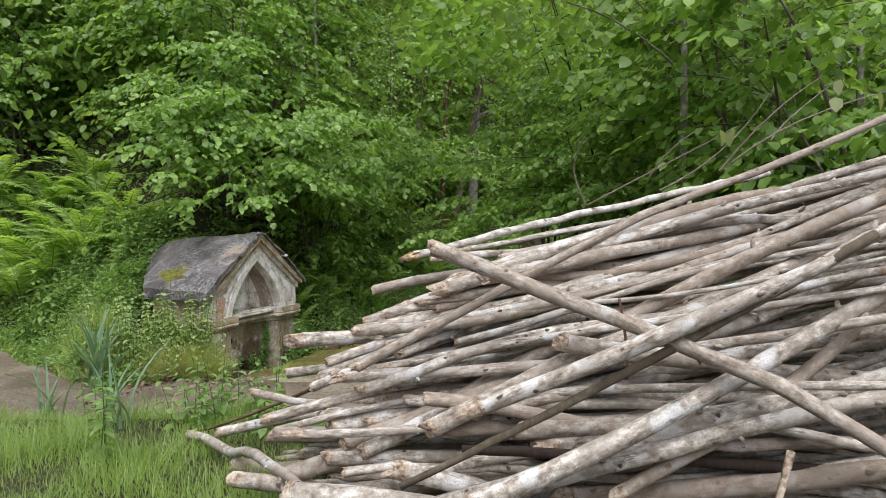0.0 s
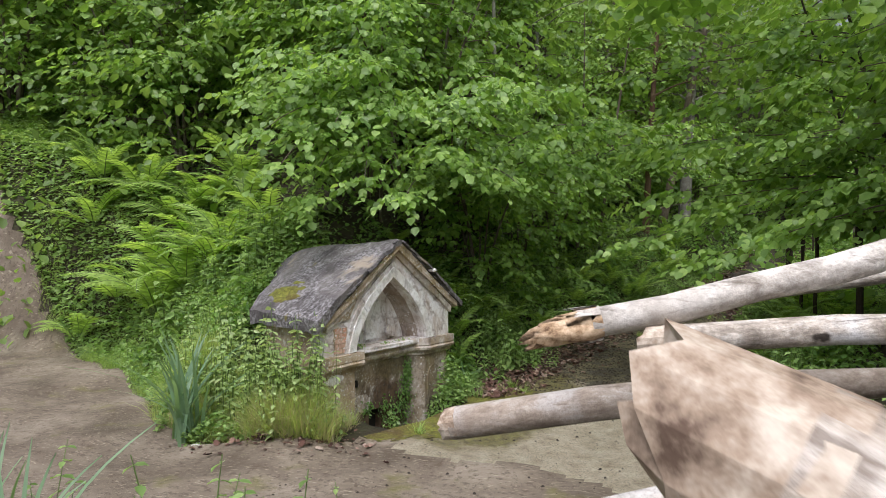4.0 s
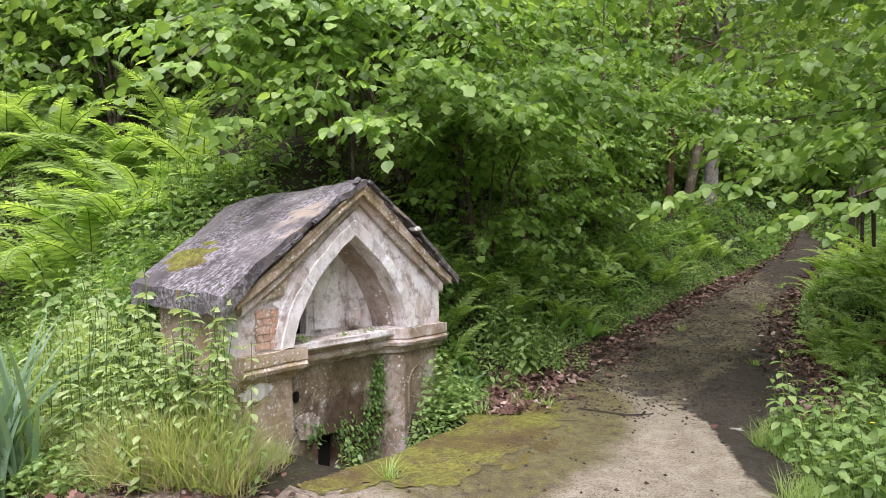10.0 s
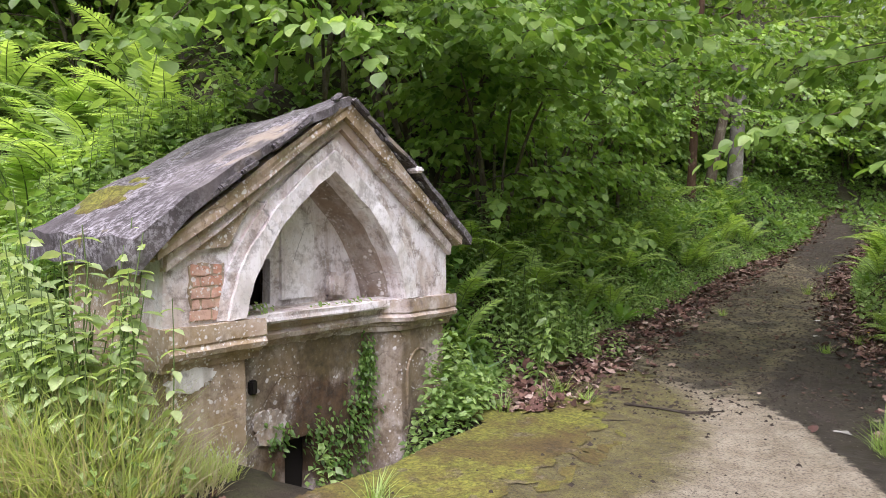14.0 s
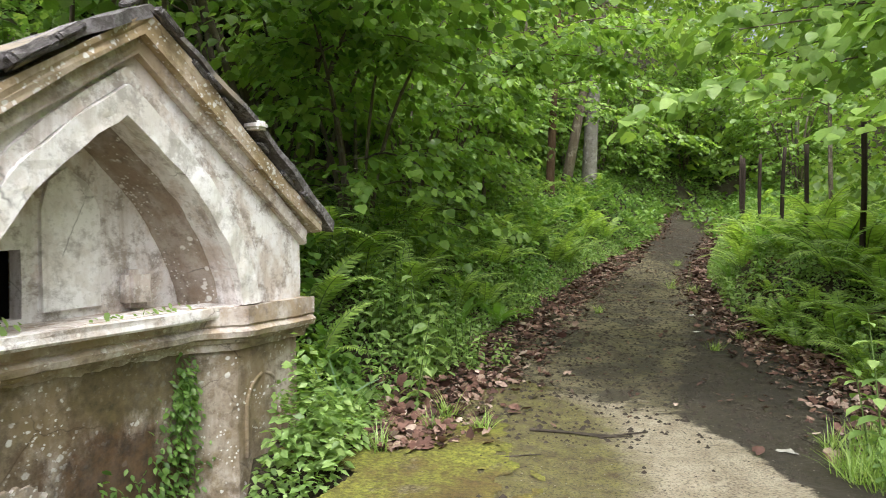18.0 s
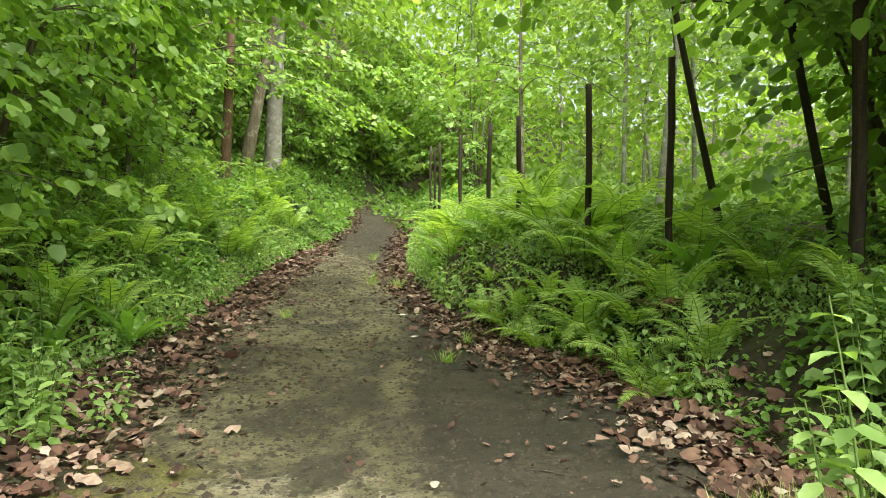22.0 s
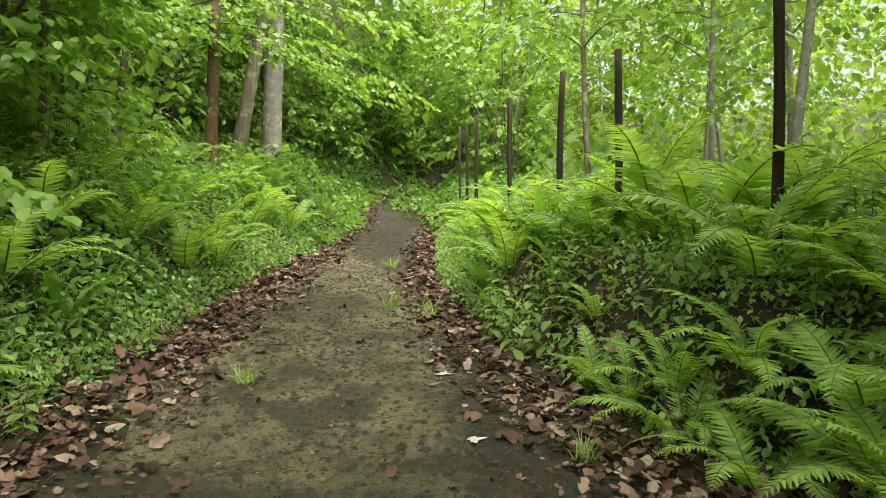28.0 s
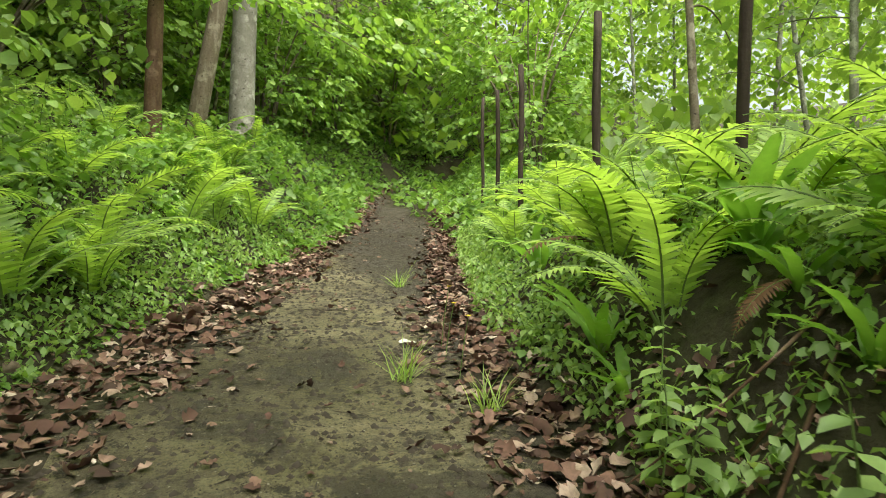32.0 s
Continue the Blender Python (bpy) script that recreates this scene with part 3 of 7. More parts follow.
def land(x, y):
    """Height of the ground."""
    x, y = np.asarray(x, float), np.asarray(y, float)
    xc, zc, w = line(y)
    d = x - xc
    e = np.maximum(0, -d - w - 0.3)
    b = (0.65 * ease(e / 1.0) + 0.32 * np.maximum(0, e - 0.6)) * ease((y - 10.0) / 1.6)
    start = np.where(x < -4.6, np.interp(x, EDGE_X, EDGE_Y) + 0.05, 7.77 + 0.1 * (x + 4.6))
    v = np.maximum(0, y - start)
    a = (0.3 * ease(v / 0.8) + (0.7 + 0.38 * ease((-5.2 - x) / 1.4)) * np.clip(v - 0.4, 0, 3.2) + 0.45 * np.maximum(0, v - 3.95)) * ease((-2.7 - x) / 2.2)
    r = np.maximum(0, d - w - 0.16)
    cut = ease((y - 12.3) / 0.9) * ease((17.0 - y) / 1.5)
    right = ((0.42 + 0.16 * cut) * ease(r / (0.8 - 0.3 * cut)) + 0.07 * np.maximum(0, r - 0.7)) * ease((y - 8.0) / 3.0)
    z = zc + np.maximum(a, b) + right + 0.5 * ease((5.5 - y) / 1.0)
    off = ease((np.minimum(e + r, 3) - 0.2) / 1.0)
    z = z + 0.05 * off * rough(x, y, 0.9) + 0.015 * rough(x, y, 0.33)
    lx = (x - F0[0]) * FD[0] + (y - F0[1]) * FD[1]
    ly = -(x - F0[0]) * FD[1] + (y - F0[1]) * FD[0]
    pit = ease((lx - 0.45) / 0.12) * ease((1.62 - lx) / 0.12) * ease((ly + 0.5) / 0.08) * ease((0.5 - ly) / 0.1)
    z = z + 0.17 * np.exp(-((x + 3.25) / 0.5) ** 2 - ((y - 7.85) / 0.36) ** 2) * (1 - pit) - 0.42 * pit
    far = np.hypot(x, y - 12)
    return z + 0.12 * np.maximum(0, far - 38)


def axis(lo, hi, step, reach):
    mid = np.arange(lo, hi + step / 2, step)
    out, s = [], step
    k = 0.0
    while k < reach:
        s *= 1.22
        k += s
        out.append(k)
    out = np.array(out)
    return np.concatenate([lo - out[::-1], mid, hi + out])


def sheet(xs, ys, height, keep=None):
    gx, gy = np.meshgrid(xs, ys, indexing="ij")
    z = height(gx, gy)
    v = np.stack([gx, gy, z], -1).reshape(-1, 3)
    i, j = np.meshgrid(np.arange(len(xs) - 1), np.arange(len(ys) - 1), indexing="ij")
    a = (i * len(ys) + j).ravel()
    q = np.stack([a, a + len(ys), a + len(ys) + 1, a + 1], 1)
    if keep is not None:
        c = v[q].mean(1)
        q = q[keep(c[:, 0], c[:, 1])]
    f = np.concatenate([q[:, [0, 1, 2]], q[:, [0, 2, 3]]])
    used = np.unique(f)
    back = np.zeros(len(v), int)
    back[used] = np.arange(len(used))
    return v[used], back[f]


v, f = sheet(axis(-9, 5, 0.09, 260), axis(-1, 21, 0.09, 260), land)
tagged(new("ground", mesh_of("ground", v, f, M_GROUND, True)), "dark forest soil with mossy green patches", "ground", kind="structure")


def on_path(x, y):
    """Positive on the trodden path and on the dirt track that joins it."""
    xc, zc, w = line(y)
    wob = 0.12 * rough(x, y, 0.5)
    corridor = np.where(y > 6.0, w - np.abs(x - xc) + wob, -1)
    verge = np.interp(y, [7.4, 8.3, 9.6, 10.3, 11.2, 11.6], [0.25, -0.2, -0.1, 0.3, 0.62, 3.0]) - x + 1.2 * wob
    corridor = np.where(y > 30.5, -1, np.minimum(corridor, verge))
    hi = np.interp(x, EDGE_X, EDGE_Y) - y
    lo = y - (5.3 + 0.06 * (x + 3))
    track = np.where((x < 0.3) & (x > -16), np.minimum(np.minimum(hi, lo), verge) + 0.7 * wob, -1)
    lx = (x - F0[0]) * FD[0] + (y - F0[1]) * FD[1]
    ly = -(x - F0[0]) * FD[1] + (y - F0[1]) * FD[0]
    inside = (ly > np.where((lx > 0.42) & (lx < 1.66), -0.5, -0.06)) & (ly < 1.5) & (lx > -0.1) & (lx < 2.05)
    return np.where(inside, -1, np.maximum(corridor, track))


def on_track(x, y):
    """The lighter part of the trodden ground, out in the open."""
    return (y < 7.6 + 0.3 * rough(x, y, 0.6) + 5.0 * ease((-x - 2.2) / 6)) & (on_path(x, y) > 0)


v, f = sheet(np.arange(-16, 6.5, 0.07), np.arange(5.0, 32, 0.07), lambda x, y: land(x, y) + 0.014, lambda x, y: (on_path(x, y) > 0) & ~on_track(x, y))
tagged(new("path", mesh_of("path", v, f, M_PATH, True)), "trodden concrete and dirt footpath with dark wet soil", "path", kind="structure")

v, f = sheet(np.arange(-16, 2, 0.07), np.arange(5.0, 13.0, 0.07), lambda x, y: land(x, y) + 0.014, on_track)
tagged(new("dirt_track", mesh_of("dirt_track", v, f, M_TRACK, True)), "pale brown bare earth track strewn with straw", "track", kind="structure")


def on_moss(x, y):
    lx = (x - F0[0]) * FD[0] + (y - F0[1]) * FD[1]
    ly = -(x - F0[0]) * FD[1] + (y - F0[1]) * FD[0]
    wob = 0.06 * rough(x, y, 0.4) + 0.04 * rough(x, y, 0.13) + 0.02 * rough(x, y, 0.06)
    front = np.interp(lx, [0.1, 0.4, 0.55, 0.9, 1.3, 1.95, 2.4, 2.7], [0.2, 0.42, 0.58, 0.74, 0.72, 0.62, 0.42, 0.0]) + wob
    edge = np.minimum(ly + 0.5 + front, 2.6 + wob - lx)
    thin = rough(x, y, 0.07) + 0.6 * rough(x, y, 0.16)
    return ((ly < -0.5) | ((lx > 1.66) & (ly < -0.04))) & (edge > 0) & (lx > 0.1 + wob) & (edge > 0.04 + 0.16 * thin)


v, f = sheet(np.arange(-3.2, -1.0, 0.014), np.arange(7.6, 10.6, 0.014), lambda x, y: land(x, y) + 0.018 + 0.003 * rough(x, y, 0.1), on_moss)
tagged(new("moss_carpet", mesh_of("moss_carpet", v, f, M_MOSS, True)), "brownish yellow-green moss carpet on the apron before the fountain", "moss", kind="stuff")

# ---- the fountain ----
fountain = new("stone_fountain")
fountain.matrix_world = pose(F0[0], F0[1], 0, 0, 0, 71.03) @ Matrix.Diagonal((0.985, 1, 0.976, 1))
tagged(fountain, "old plastered stone fountain with a pointed arch niche", "fountain")


def weathered(bm, amount, cuts=2, freq=3.0):
    """Uneven, worn surface."""
    bmesh.ops.subdivide_edges(bm, edges=bm.edges, cuts=cuts, use_grid_fill=True)
    for q in bm.verts:
        q.co += amount * noise.noise_vector(q.co * freq) + 0.4 * amount * noise.noise_vector(q.co * freq * 4)


def box(x0, x1, y0, y1, z0, z1, bevel=0.0, cell=0.12):
    bm = bmesh.new()
    bmesh.ops.create_cube(bm, size=1, matrix=Matrix.LocRotScale(((x0 + x1) / 2, (y0 + y1) / 2, (z0 + z1) / 2), None, (x1 - x0, y1 - y0, z1 - z0)))
    if bevel:
        bmesh.ops.bevel(bm, geom=bm.edges[:], offset=bevel, segments=2, affect="EDGES")
    return bm


def plate(outer, holes, y0, y1):
    """A slab with holes, drawn in x and z, from y0 to y1."""
    bm = bmesh.new()
    loops = [outer, *holes]
    rings = []
    for lp in loops:
        vs = [bm.verts.new((x, y0, z)) for x, z in lp]
        rings.append(vs)
        for a, b in zip(vs, vs[1:] + vs[:1]):
            bm.edges.new((a, b))
    bmesh.ops.triangle_fill(bm, edges=bm.edges[:], use_beauty=True)
    front = bm.faces[:]
    back = bmesh.ops.duplicate(bm, geom=front)
    twin = {k: q for k, q in back["vert_map"].items() if isinstance(k, bmesh.types.BMVert)}
    for q in {twin[q] for ring in rings for q in ring}:
        q.co.y = y1
    for ring in rings:
        for a, b in zip(ring, ring[1:] + ring[:1]):
            bm.faces.new((a, b, twin[b], twin[a]))
    bmesh.ops.recalc_face_normals(bm, faces=bm.faces[:])
    return bm


def arch(xl, xr, zb, xa, za, n=9, bulge=0.10):
    """A pointed arch from its left foot over the apex to its right foot."""
    left = [tuple(q[:2]) for q in bez((xl, zb, 0), (xl + bulge * 0.55, zb + 0.52 * (za - zb), 0), (xa, za, 0), n)]
    right = [tuple(q[:2]) for q in bez((xa, za, 0), (xr - bulge * 0.55, zb + 0.52 * (za - zb), 0), (xr, zb, 0), n)]
    return [(float(a), float(b)) for a, b in left + right[1:]]


def blotch(cx, cz, rx, rz, seed, y0=0.09, y1=0.1):
    """A ragged patch on the wall."""
    pts = []
    for k in range(44):
        a = 2 * math.pi * k / 44
        q = Vector((math.cos(a), math.sin(a), seed))
        r = 1 + 0.3 * noise.noise(q * 1.4) + 0.22 * noise.noise(q * 4) + 0.14 * noise.noise(q * 9)
        pts.append((cx + rx * r * math.cos(a), cz + rz * r * math.sin(a)))
    bm = plate(pts, [], y0, y1)
    weathered(bm, 0.006, 1, 14)
    return bm


inner = arch(0.46, 1.57, 0.69, 1.01, 1.40)
outer_arch = arch(0.37, 1.665, 0.69, 1.015, 1.505)
gable = [(0.07, 0.64), (0.08, 1.03), (1.05, 1.75), (1.99, 1.06), (2.0, 0.64)]
hole = [(0.46, 0.69), *inner[1:-1], (1.57, 0.69)]
bm = plate(gable, [hole], 0.0, 0.16)
weathered(bm, 0.01, 2, 5)
part("facade", bm, M_PLASTER, fountain, "white plaster gable with stains and lichen")
ring_l = outer_arch + inner[::-1]
bm = plate(ring_l, [], -0.035, 0.02)
weathered(bm, 0.008, 2, 9)
part("arch_moulding", bm, M_LIME, fountain, "whitewashed flat arch moulding")
outer2 = arch(0.315, 1.725, 0.69, 1.02, 1.565)
bm = plate(outer2 + arch(0.368, 1.667, 0.69, 1.015, 1.507)[::-1], [], -0.018, 0.02)
weathered(bm, 0.005, 1, 5)
part("outer_moulding", bm, M_PLASTER, fountain, "worn outer step of the arch moulding")
# vault of the niche
bm = bmesh.new()
deep = [[bm.verts.new((x + (0.99 - x) * 0.05 * k, 0.1 + 0.1 * k, z - 0.02 * k)) for x, z in inner] for k in range(3)]
for ra, rb in zip(deep, deep[1:]):
    for k in range(len(ra) - 1):
        bm.faces.new((ra[k], ra[k + 1], rb[k + 1], rb[k]))
bmesh.ops.recalc_face_normals(bm, faces=bm.faces[:])
weathered(bm, 0.008, 2, 4)
part("vault", bm, M_VAULT, fountain, "rough grey plaster vault")
bm = plate([(0.4, 0.6), (0.4, 1.2), (0.99, 1.5), (1.6, 1.2), (1.6, 0.6)], [[(0.57, 0.70), (0.57, 0.94), (0.84, 0.94), (0.84, 0.70)]], 0.28, 0.34)
weathered(bm, 0.006, 1, 4)
part("niche_back", bm, M_PLASTER, fountain, "pale flaking plaster back of the niche")
# black backing stands in for the shade within the niche hole
part("dark_hole", box(0.5, 0.9, 0.44, 0.54, 0.62, 1.02), M_SHADE, fountain, "dark square hole")
bm = plate([(0.9, 0.72), (0.9, 1.08), (0.93, 1.18), (1.0, 1.23), (1.08, 1.18), (1.13, 1.08), (1.13, 0.72)], [], 0.262, 0.285)
weathered(bm, 0.005, 1, 5)
part("relief_panel", bm, M_LIME, fountain, "pale raised panel in the niche")
bm = box(1.22, 1.34, 0.22, 0.29, 0.70, 0.85, 0.02)
part("carved_stone", bm, M_PLASTER, fountain, "small pale carved stone")
# piers and the wall between them
bm = box(0.09, 0.49, 0.0, 0.5, -0.55, 0.53, 0.02)
weathered(bm, 0.012, 3, 3)
part("pier", bm, M_STONE, fountain, "stained stone pier")
bm = bmesh.new()
foot = [bm.verts.new((x, y, -0.55)) for x, y in ((1.4, 0.12), (1.57, 0.0), (1.97, 0.0), (1.97, 0.5), (1.4, 0.5))]
lifted = bmesh.ops.extrude_face_region(bm, geom=[bm.faces.new(foot)])
bmesh.ops.translate(bm, verts=[q for q in lifted["geom"] if isinstance(q, bmesh.types.BMVert)], vec=(0, 0, 1.08))
bmesh.ops.recalc_face_normals(bm, faces=bm.faces[:])
weathered(bm, 0.012, 3, 3)
part("pier", bm, M_DAMP, fountain, "stained stone pier with a splayed inner edge")
bm = plate([(0.5, -0.55), (0.5, 0.53), (1.395, 0.53), (1.395, -0.55)], [[(0.78, -0.5), (0.78, 0.02), (0.98, 0.02), (0.98, -0.5)]], 0.1, 0.2)
weathered(bm, 0.01, 2, 3)
part("recessed_wall", bm, M_DAMP, fountain, "damp brown plaster wall with moss")
# shade of the spout opening, painted as a black block behind it
part("spout_hollow", box(0.74, 1.02, 0.205, 0.4, -0.55, 0.06), M_SHADE, fountain, "dark hollow of the spout")
# a small hole in the wall, its shade put in as a black block
bm = box(0.56, 0.6, 0.07, 0.105, 0.3, 0.37, 0.008)
part("iron_peg", bm, M_SHADE, fountain, "rusted iron peg")
part("cement_patch", blotch(0.68, 0.12, 0.1, 0.1, 8, 0.085), M_CORNICE, fountain, "grey cement repair patch")


def cornice(front, y_back):
    """A moulded cornice course along a front line of (x, y): fillet, bead and cyma under a flat top."""
    x0, x1 = front[0][0], front[-1][0]
    prof = [(0.0, 0.685), (-0.02, 0.69), (-0.022, 0.615), (-0.012, 0.605), (-0.03, 0.585), (-0.022, 0.56), (0.008, 0.55), (0.014, 0.535), (0.03, 0.53), (0.038, 0.50)]
    bm = bmesh.new()
    nx = max(3, int((x1 - x0) / 0.025))
    cols = []
    for k in range(nx + 1):
        x = x0 + (x1 - x0) * k / nx
        y_front = float(np.interp(x, [p for p, q in front], [q for p, q in front]))
        cols.append([bm.verts.new((x, y_back, 0.685))] + [bm.verts.new((x, y_front + a, z)) for a, z in prof] + [bm.verts.new((x, y_back, 0.50))])
    for ca, cb in zip(cols, cols[1:]):
        for k in range(len(ca) - 1):
            bm.faces.new((ca[k], cb[k], cb[k + 1], ca[k + 1]))
    bm.faces.new(cols[0][::-1])
    bm.faces.new(cols[-1])
    bmesh.ops.recalc_face_normals(bm, faces=bm.faces[:])
    for q in bm.verts:
        q.co += 0.004 * noise.noise_vector(q.co * 6) + 0.004 * noise.noise_vector(q.co * 21)
    return bm


part("cornice", cornice([(0.06, -0.05), (0.54, -0.05)], 0.2), M_STONE, fountain, "ochre lichened stone cornice block")
part("cornice", cornice([(0.54, 0.07), (1.39, 0.07), (1.56, -0.05), (2.01, -0.05)], 0.32), M_CORNICE, fountain, "moulded plaster cornice bending round the pier")
# exposed brick and broken corner on the left shoulder
bm = plate([(0.19, 0.70), (0.2, 0.76), (0.185, 0.82), (0.2, 0.88), (0.19, 0.94), (0.26, 0.955), (0.33, 0.94), (0.36, 0.95), (0.355, 0.86), (0.34, 0.8), (0.345, 0.75), (0.33, 0.70)], [], -0.012, 0.02)
weathered(bm, 0.006, 2, 9)
patch = part("brick_patch", bm, M_STONE, fountain, "exposed orange brick with white lichen")
for row in range(5):
    for x0, x1 in (((0.195, 0.29), (0.298, 0.345)), ((0.205, 0.24), (0.248, 0.35)))[row % 2]:
        q = box(x0, x1, -0.016, 0.0, 0.702 + 0.049 * row, 0.748 + 0.049 * row, 0.004)
        weathered(q, 0.007, 2, 17)
        part("brick", q, M_BRICK, patch)
bm = plate([(0.1, 1.0), (0.12, 1.07), (0.56, 1.36), (0.52, 1.25), (0.38, 1.02)], [], -0.02, 0.02)
weathered(bm, 0.006, 2, 6)
part("stone_course", bm, M_STONE, fountain, "ochre stones with round lichen")
# carved arch ring on the right pier
ring = [(1.73 + 0.11 * math.cos(a), 0.004, 0.22 + 0.15 * math.sin(a)) for a in np.linspace(math.pi, 0, 12)]
ring = [(1.62, 0.004, 0.02), (1.62, 0.004, 0.12), *ring, (1.84, 0.004, 0.12), (1.84, 0.004, 0.02)]
v, f = tube(ring, [0.012] * len(ring), 7)
part("carved_ring", mesh_of("carved_ring", v, f, M_DAMP, True), None, fountain, "small carved round arch")
# side and back walls
for nm, (x0, x1, y0, y1) in (("side_wall", (0.09, 0.24, 0.165, 0.85)), ("side_wall", (1.83, 1.98, 0.165, 1.3)), ("back_wall", (0.2, 1.83, 0.85, 1.0))):
    bm = box(x0, x1, y0, y1, -0.5, 0.93, 0.01)
    weathered(bm, 0.015, 4, 2)
    part(nm, bm, M_STONE, fountain)


def roof_slab(x_eave, z_eave, x_ridge, z_ridge, thick, back):
    """One side of the roof: a thick, slightly sagging slab, rounded down at its back end."""
    bm = bmesh.new()
    nu, nv = 14, 24
    top, low = [], []
    for i in range(nu + 1):
        u = i / nu
        rt, rl = [], []
        for j in range(nv + 1):
            w = j / nv
            y = -0.085 + (0.085 + back + (1.9 - back) * u) * w
            drop = (0.085 * max(0, y) + 0.22 * max(0, (w - 0.72) / 0.28) ** 2) * min(1, 1.6 * u) - 0.03 * w * (1 - u)
            x = x_eave + (x_ridge - x_eave) * u
            z = z_eave + (z_ridge - z_eave) * u - drop + 0.035 * math.sin(math.pi * u)
            p = Vector((x, y, z))
            p += 0.018 * noise.noise_vector(p * 1.8) + 0.014 * noise.noise_vector(p * 9)
            if j == 0:
                p.y += 0.03 * noise.noise(p * 7) + 0.015 * noise.noise(p * 23)
            rt.append(bm.verts.new(p))
            rl.append(bm.verts.new(p + Vector((0.012 * (1 if x_ridge > x_eave else -1), 0.0, -thick * (1.0 - 0.68 * min(1.0, u * 2.2)) * (1 + 0.25 * noise.noise(p * 8))))))
        top.append(rt)
        low.append(rl)
    for i in range(nu):
        for j in range(nv):
            bm.faces.new((top[i][j], top[i + 1][j], top[i + 1][j + 1], top[i][j + 1]))
            bm.faces.new((low[i][j], low[i][j + 1], low[i + 1][j + 1], low[i + 1][j]))
    for i in range(nu):
        bm.faces.new((top[i][0], low[i][0], low[i + 1][0], top[i + 1][0]))
        bm.faces.new((top[i][nv], top[i + 1][nv], low[i + 1][nv], low[i][nv]))
    for j in range(nv):
        bm.faces.new((top[0][j], top[0][j + 1], low[0][j + 1], low[0][j]))
        bm.faces.new((top[nu][j], low[nu][j], low[nu][j + 1], top[nu][j + 1]))
    bmesh.ops.recalc_face_normals(bm, faces=bm.faces[:])
    for q in bm.faces:
        q.smooth = True
    rim = {q for row in (top[0], top[nu], [r[0] for r in top], [r[nv] for r in top], low[0], low[nu], [r[0] for r in low], [r[nv] for r in low]) for q in row}
    for e in bm.edges:
        if e.verts[0] in rim and e.verts[1] in rim:
            e.smooth = False
    return bm


part("roof_slab", roof_slab(-0.09, 1.055, 1.065, 1.785, 0.125, 0.88), M_ROOF, fountain, "dark grey lichened roof slab with a thick edge")
part("roof_slab", roof_slab(2.14, 1.06, 1.065, 1.785, 0.055, 1.5), M_ROOF, fountain, "dark grey lichened roof slab")
# stepped plaster band under the roof edge
for xe, ze in ((0.03, 0.96), (2.06, 0.98)):
    sgn = 1 if xe < 1 else -1
    bm = plate([(xe, ze + 0.01), (xe, ze + 0.075), (1.075, 1.765), (1.06, 1.68)] if sgn > 0 else [(xe, ze + 0.075), (xe, ze + 0.01), (1.06, 1.68), (1.075, 1.765)], [], -0.07, 0.02)
    weathered(bm, 0.02, 3, 9)
    part("verge_band", bm, M_STONE, fountain, "weathered moulding under the roof edge")
for xe, ze in ((0.08, 0.94), (2.0, 0.955)):
    bm = plate([(xe, ze - 0.02), (xe, ze + 0.05), (1.07, 1.69), (1.06, 1.62)] if xe < 1 else [(xe, ze + 0.05), (xe, ze - 0.02), (1.06, 1.62), (1.07, 1.69)], [], -0.035, 0.02)
    weathered(bm, 0.016, 3, 9)
    part("lower_verge_band", bm, M_CORNICE, fountain, "worn lower moulding of the gable")
bm = box(1.57, 1.64, -0.115, -0.03, 1.425, 1.462, 0.012)
part("broken_tile", bm, M_PLASTER, fountain, "pale broken stone on the roof edge")


g = np.random.default_rng(21)
for k in range(26):
    q = box(-0.5, 0.5, -0.5, 0.5, -0.5, 0.5, 0.12)
    weathered(q, 0.06, 1, 2)
    ob = part("loose_stone", q, M_ROOF, fountain)
    u = g.random()
    left = k % 2
    x, z = (0.0 + 1.0 * u, 1.085 + 0.72 * u) if left else (2.08 - 1.0 * u, 1.085 + 0.72 * u)
    s = 0.03 + 0.05 * g.random() ** 2
    ob.matrix_basis = pose(x, -0.1 + 0.05 * g.random(), z - 0.03, g.normal(0, 20), -35 if left else 35, 0) @ Matrix.Diagonal((s * 1.8, s, s * 0.45, 1))
bm = blotch(0.2, 0.46, 0.1, 0.06, 11, -0.012, 0.02)
part("plaster_patch", bm, M_LIME, fountain, "patch of white plaster under the cornice")
bm = bmesh.new()
bmesh.ops.create_grid(bm, x_segments=16, y_segments=16, size=0.5)
for q in bm.verts:
    r = q.co.length
    q.co.z = 0.05 * max(0, 1 - 2.2 * r) + 0.03 * noise.noise(q.co * 6)
bmesh.ops.delete(bm, geom=[q for q in bm.verts if q.co.length > 0.42 + 0.08 * noise.noise(q.co * 5)], context="VERTS")
for q in bm.faces:
    q.smooth = True
moss = part("roof_moss", bm, M_MOSS, fountain, "mound of yellow-brown moss on the roof corner")
moss.matrix_basis = pose(0.2, 0.66, 1.235, 0, -33, 0) @ Matrix.Diagonal((0.55, 0.62, 1.0, 1))


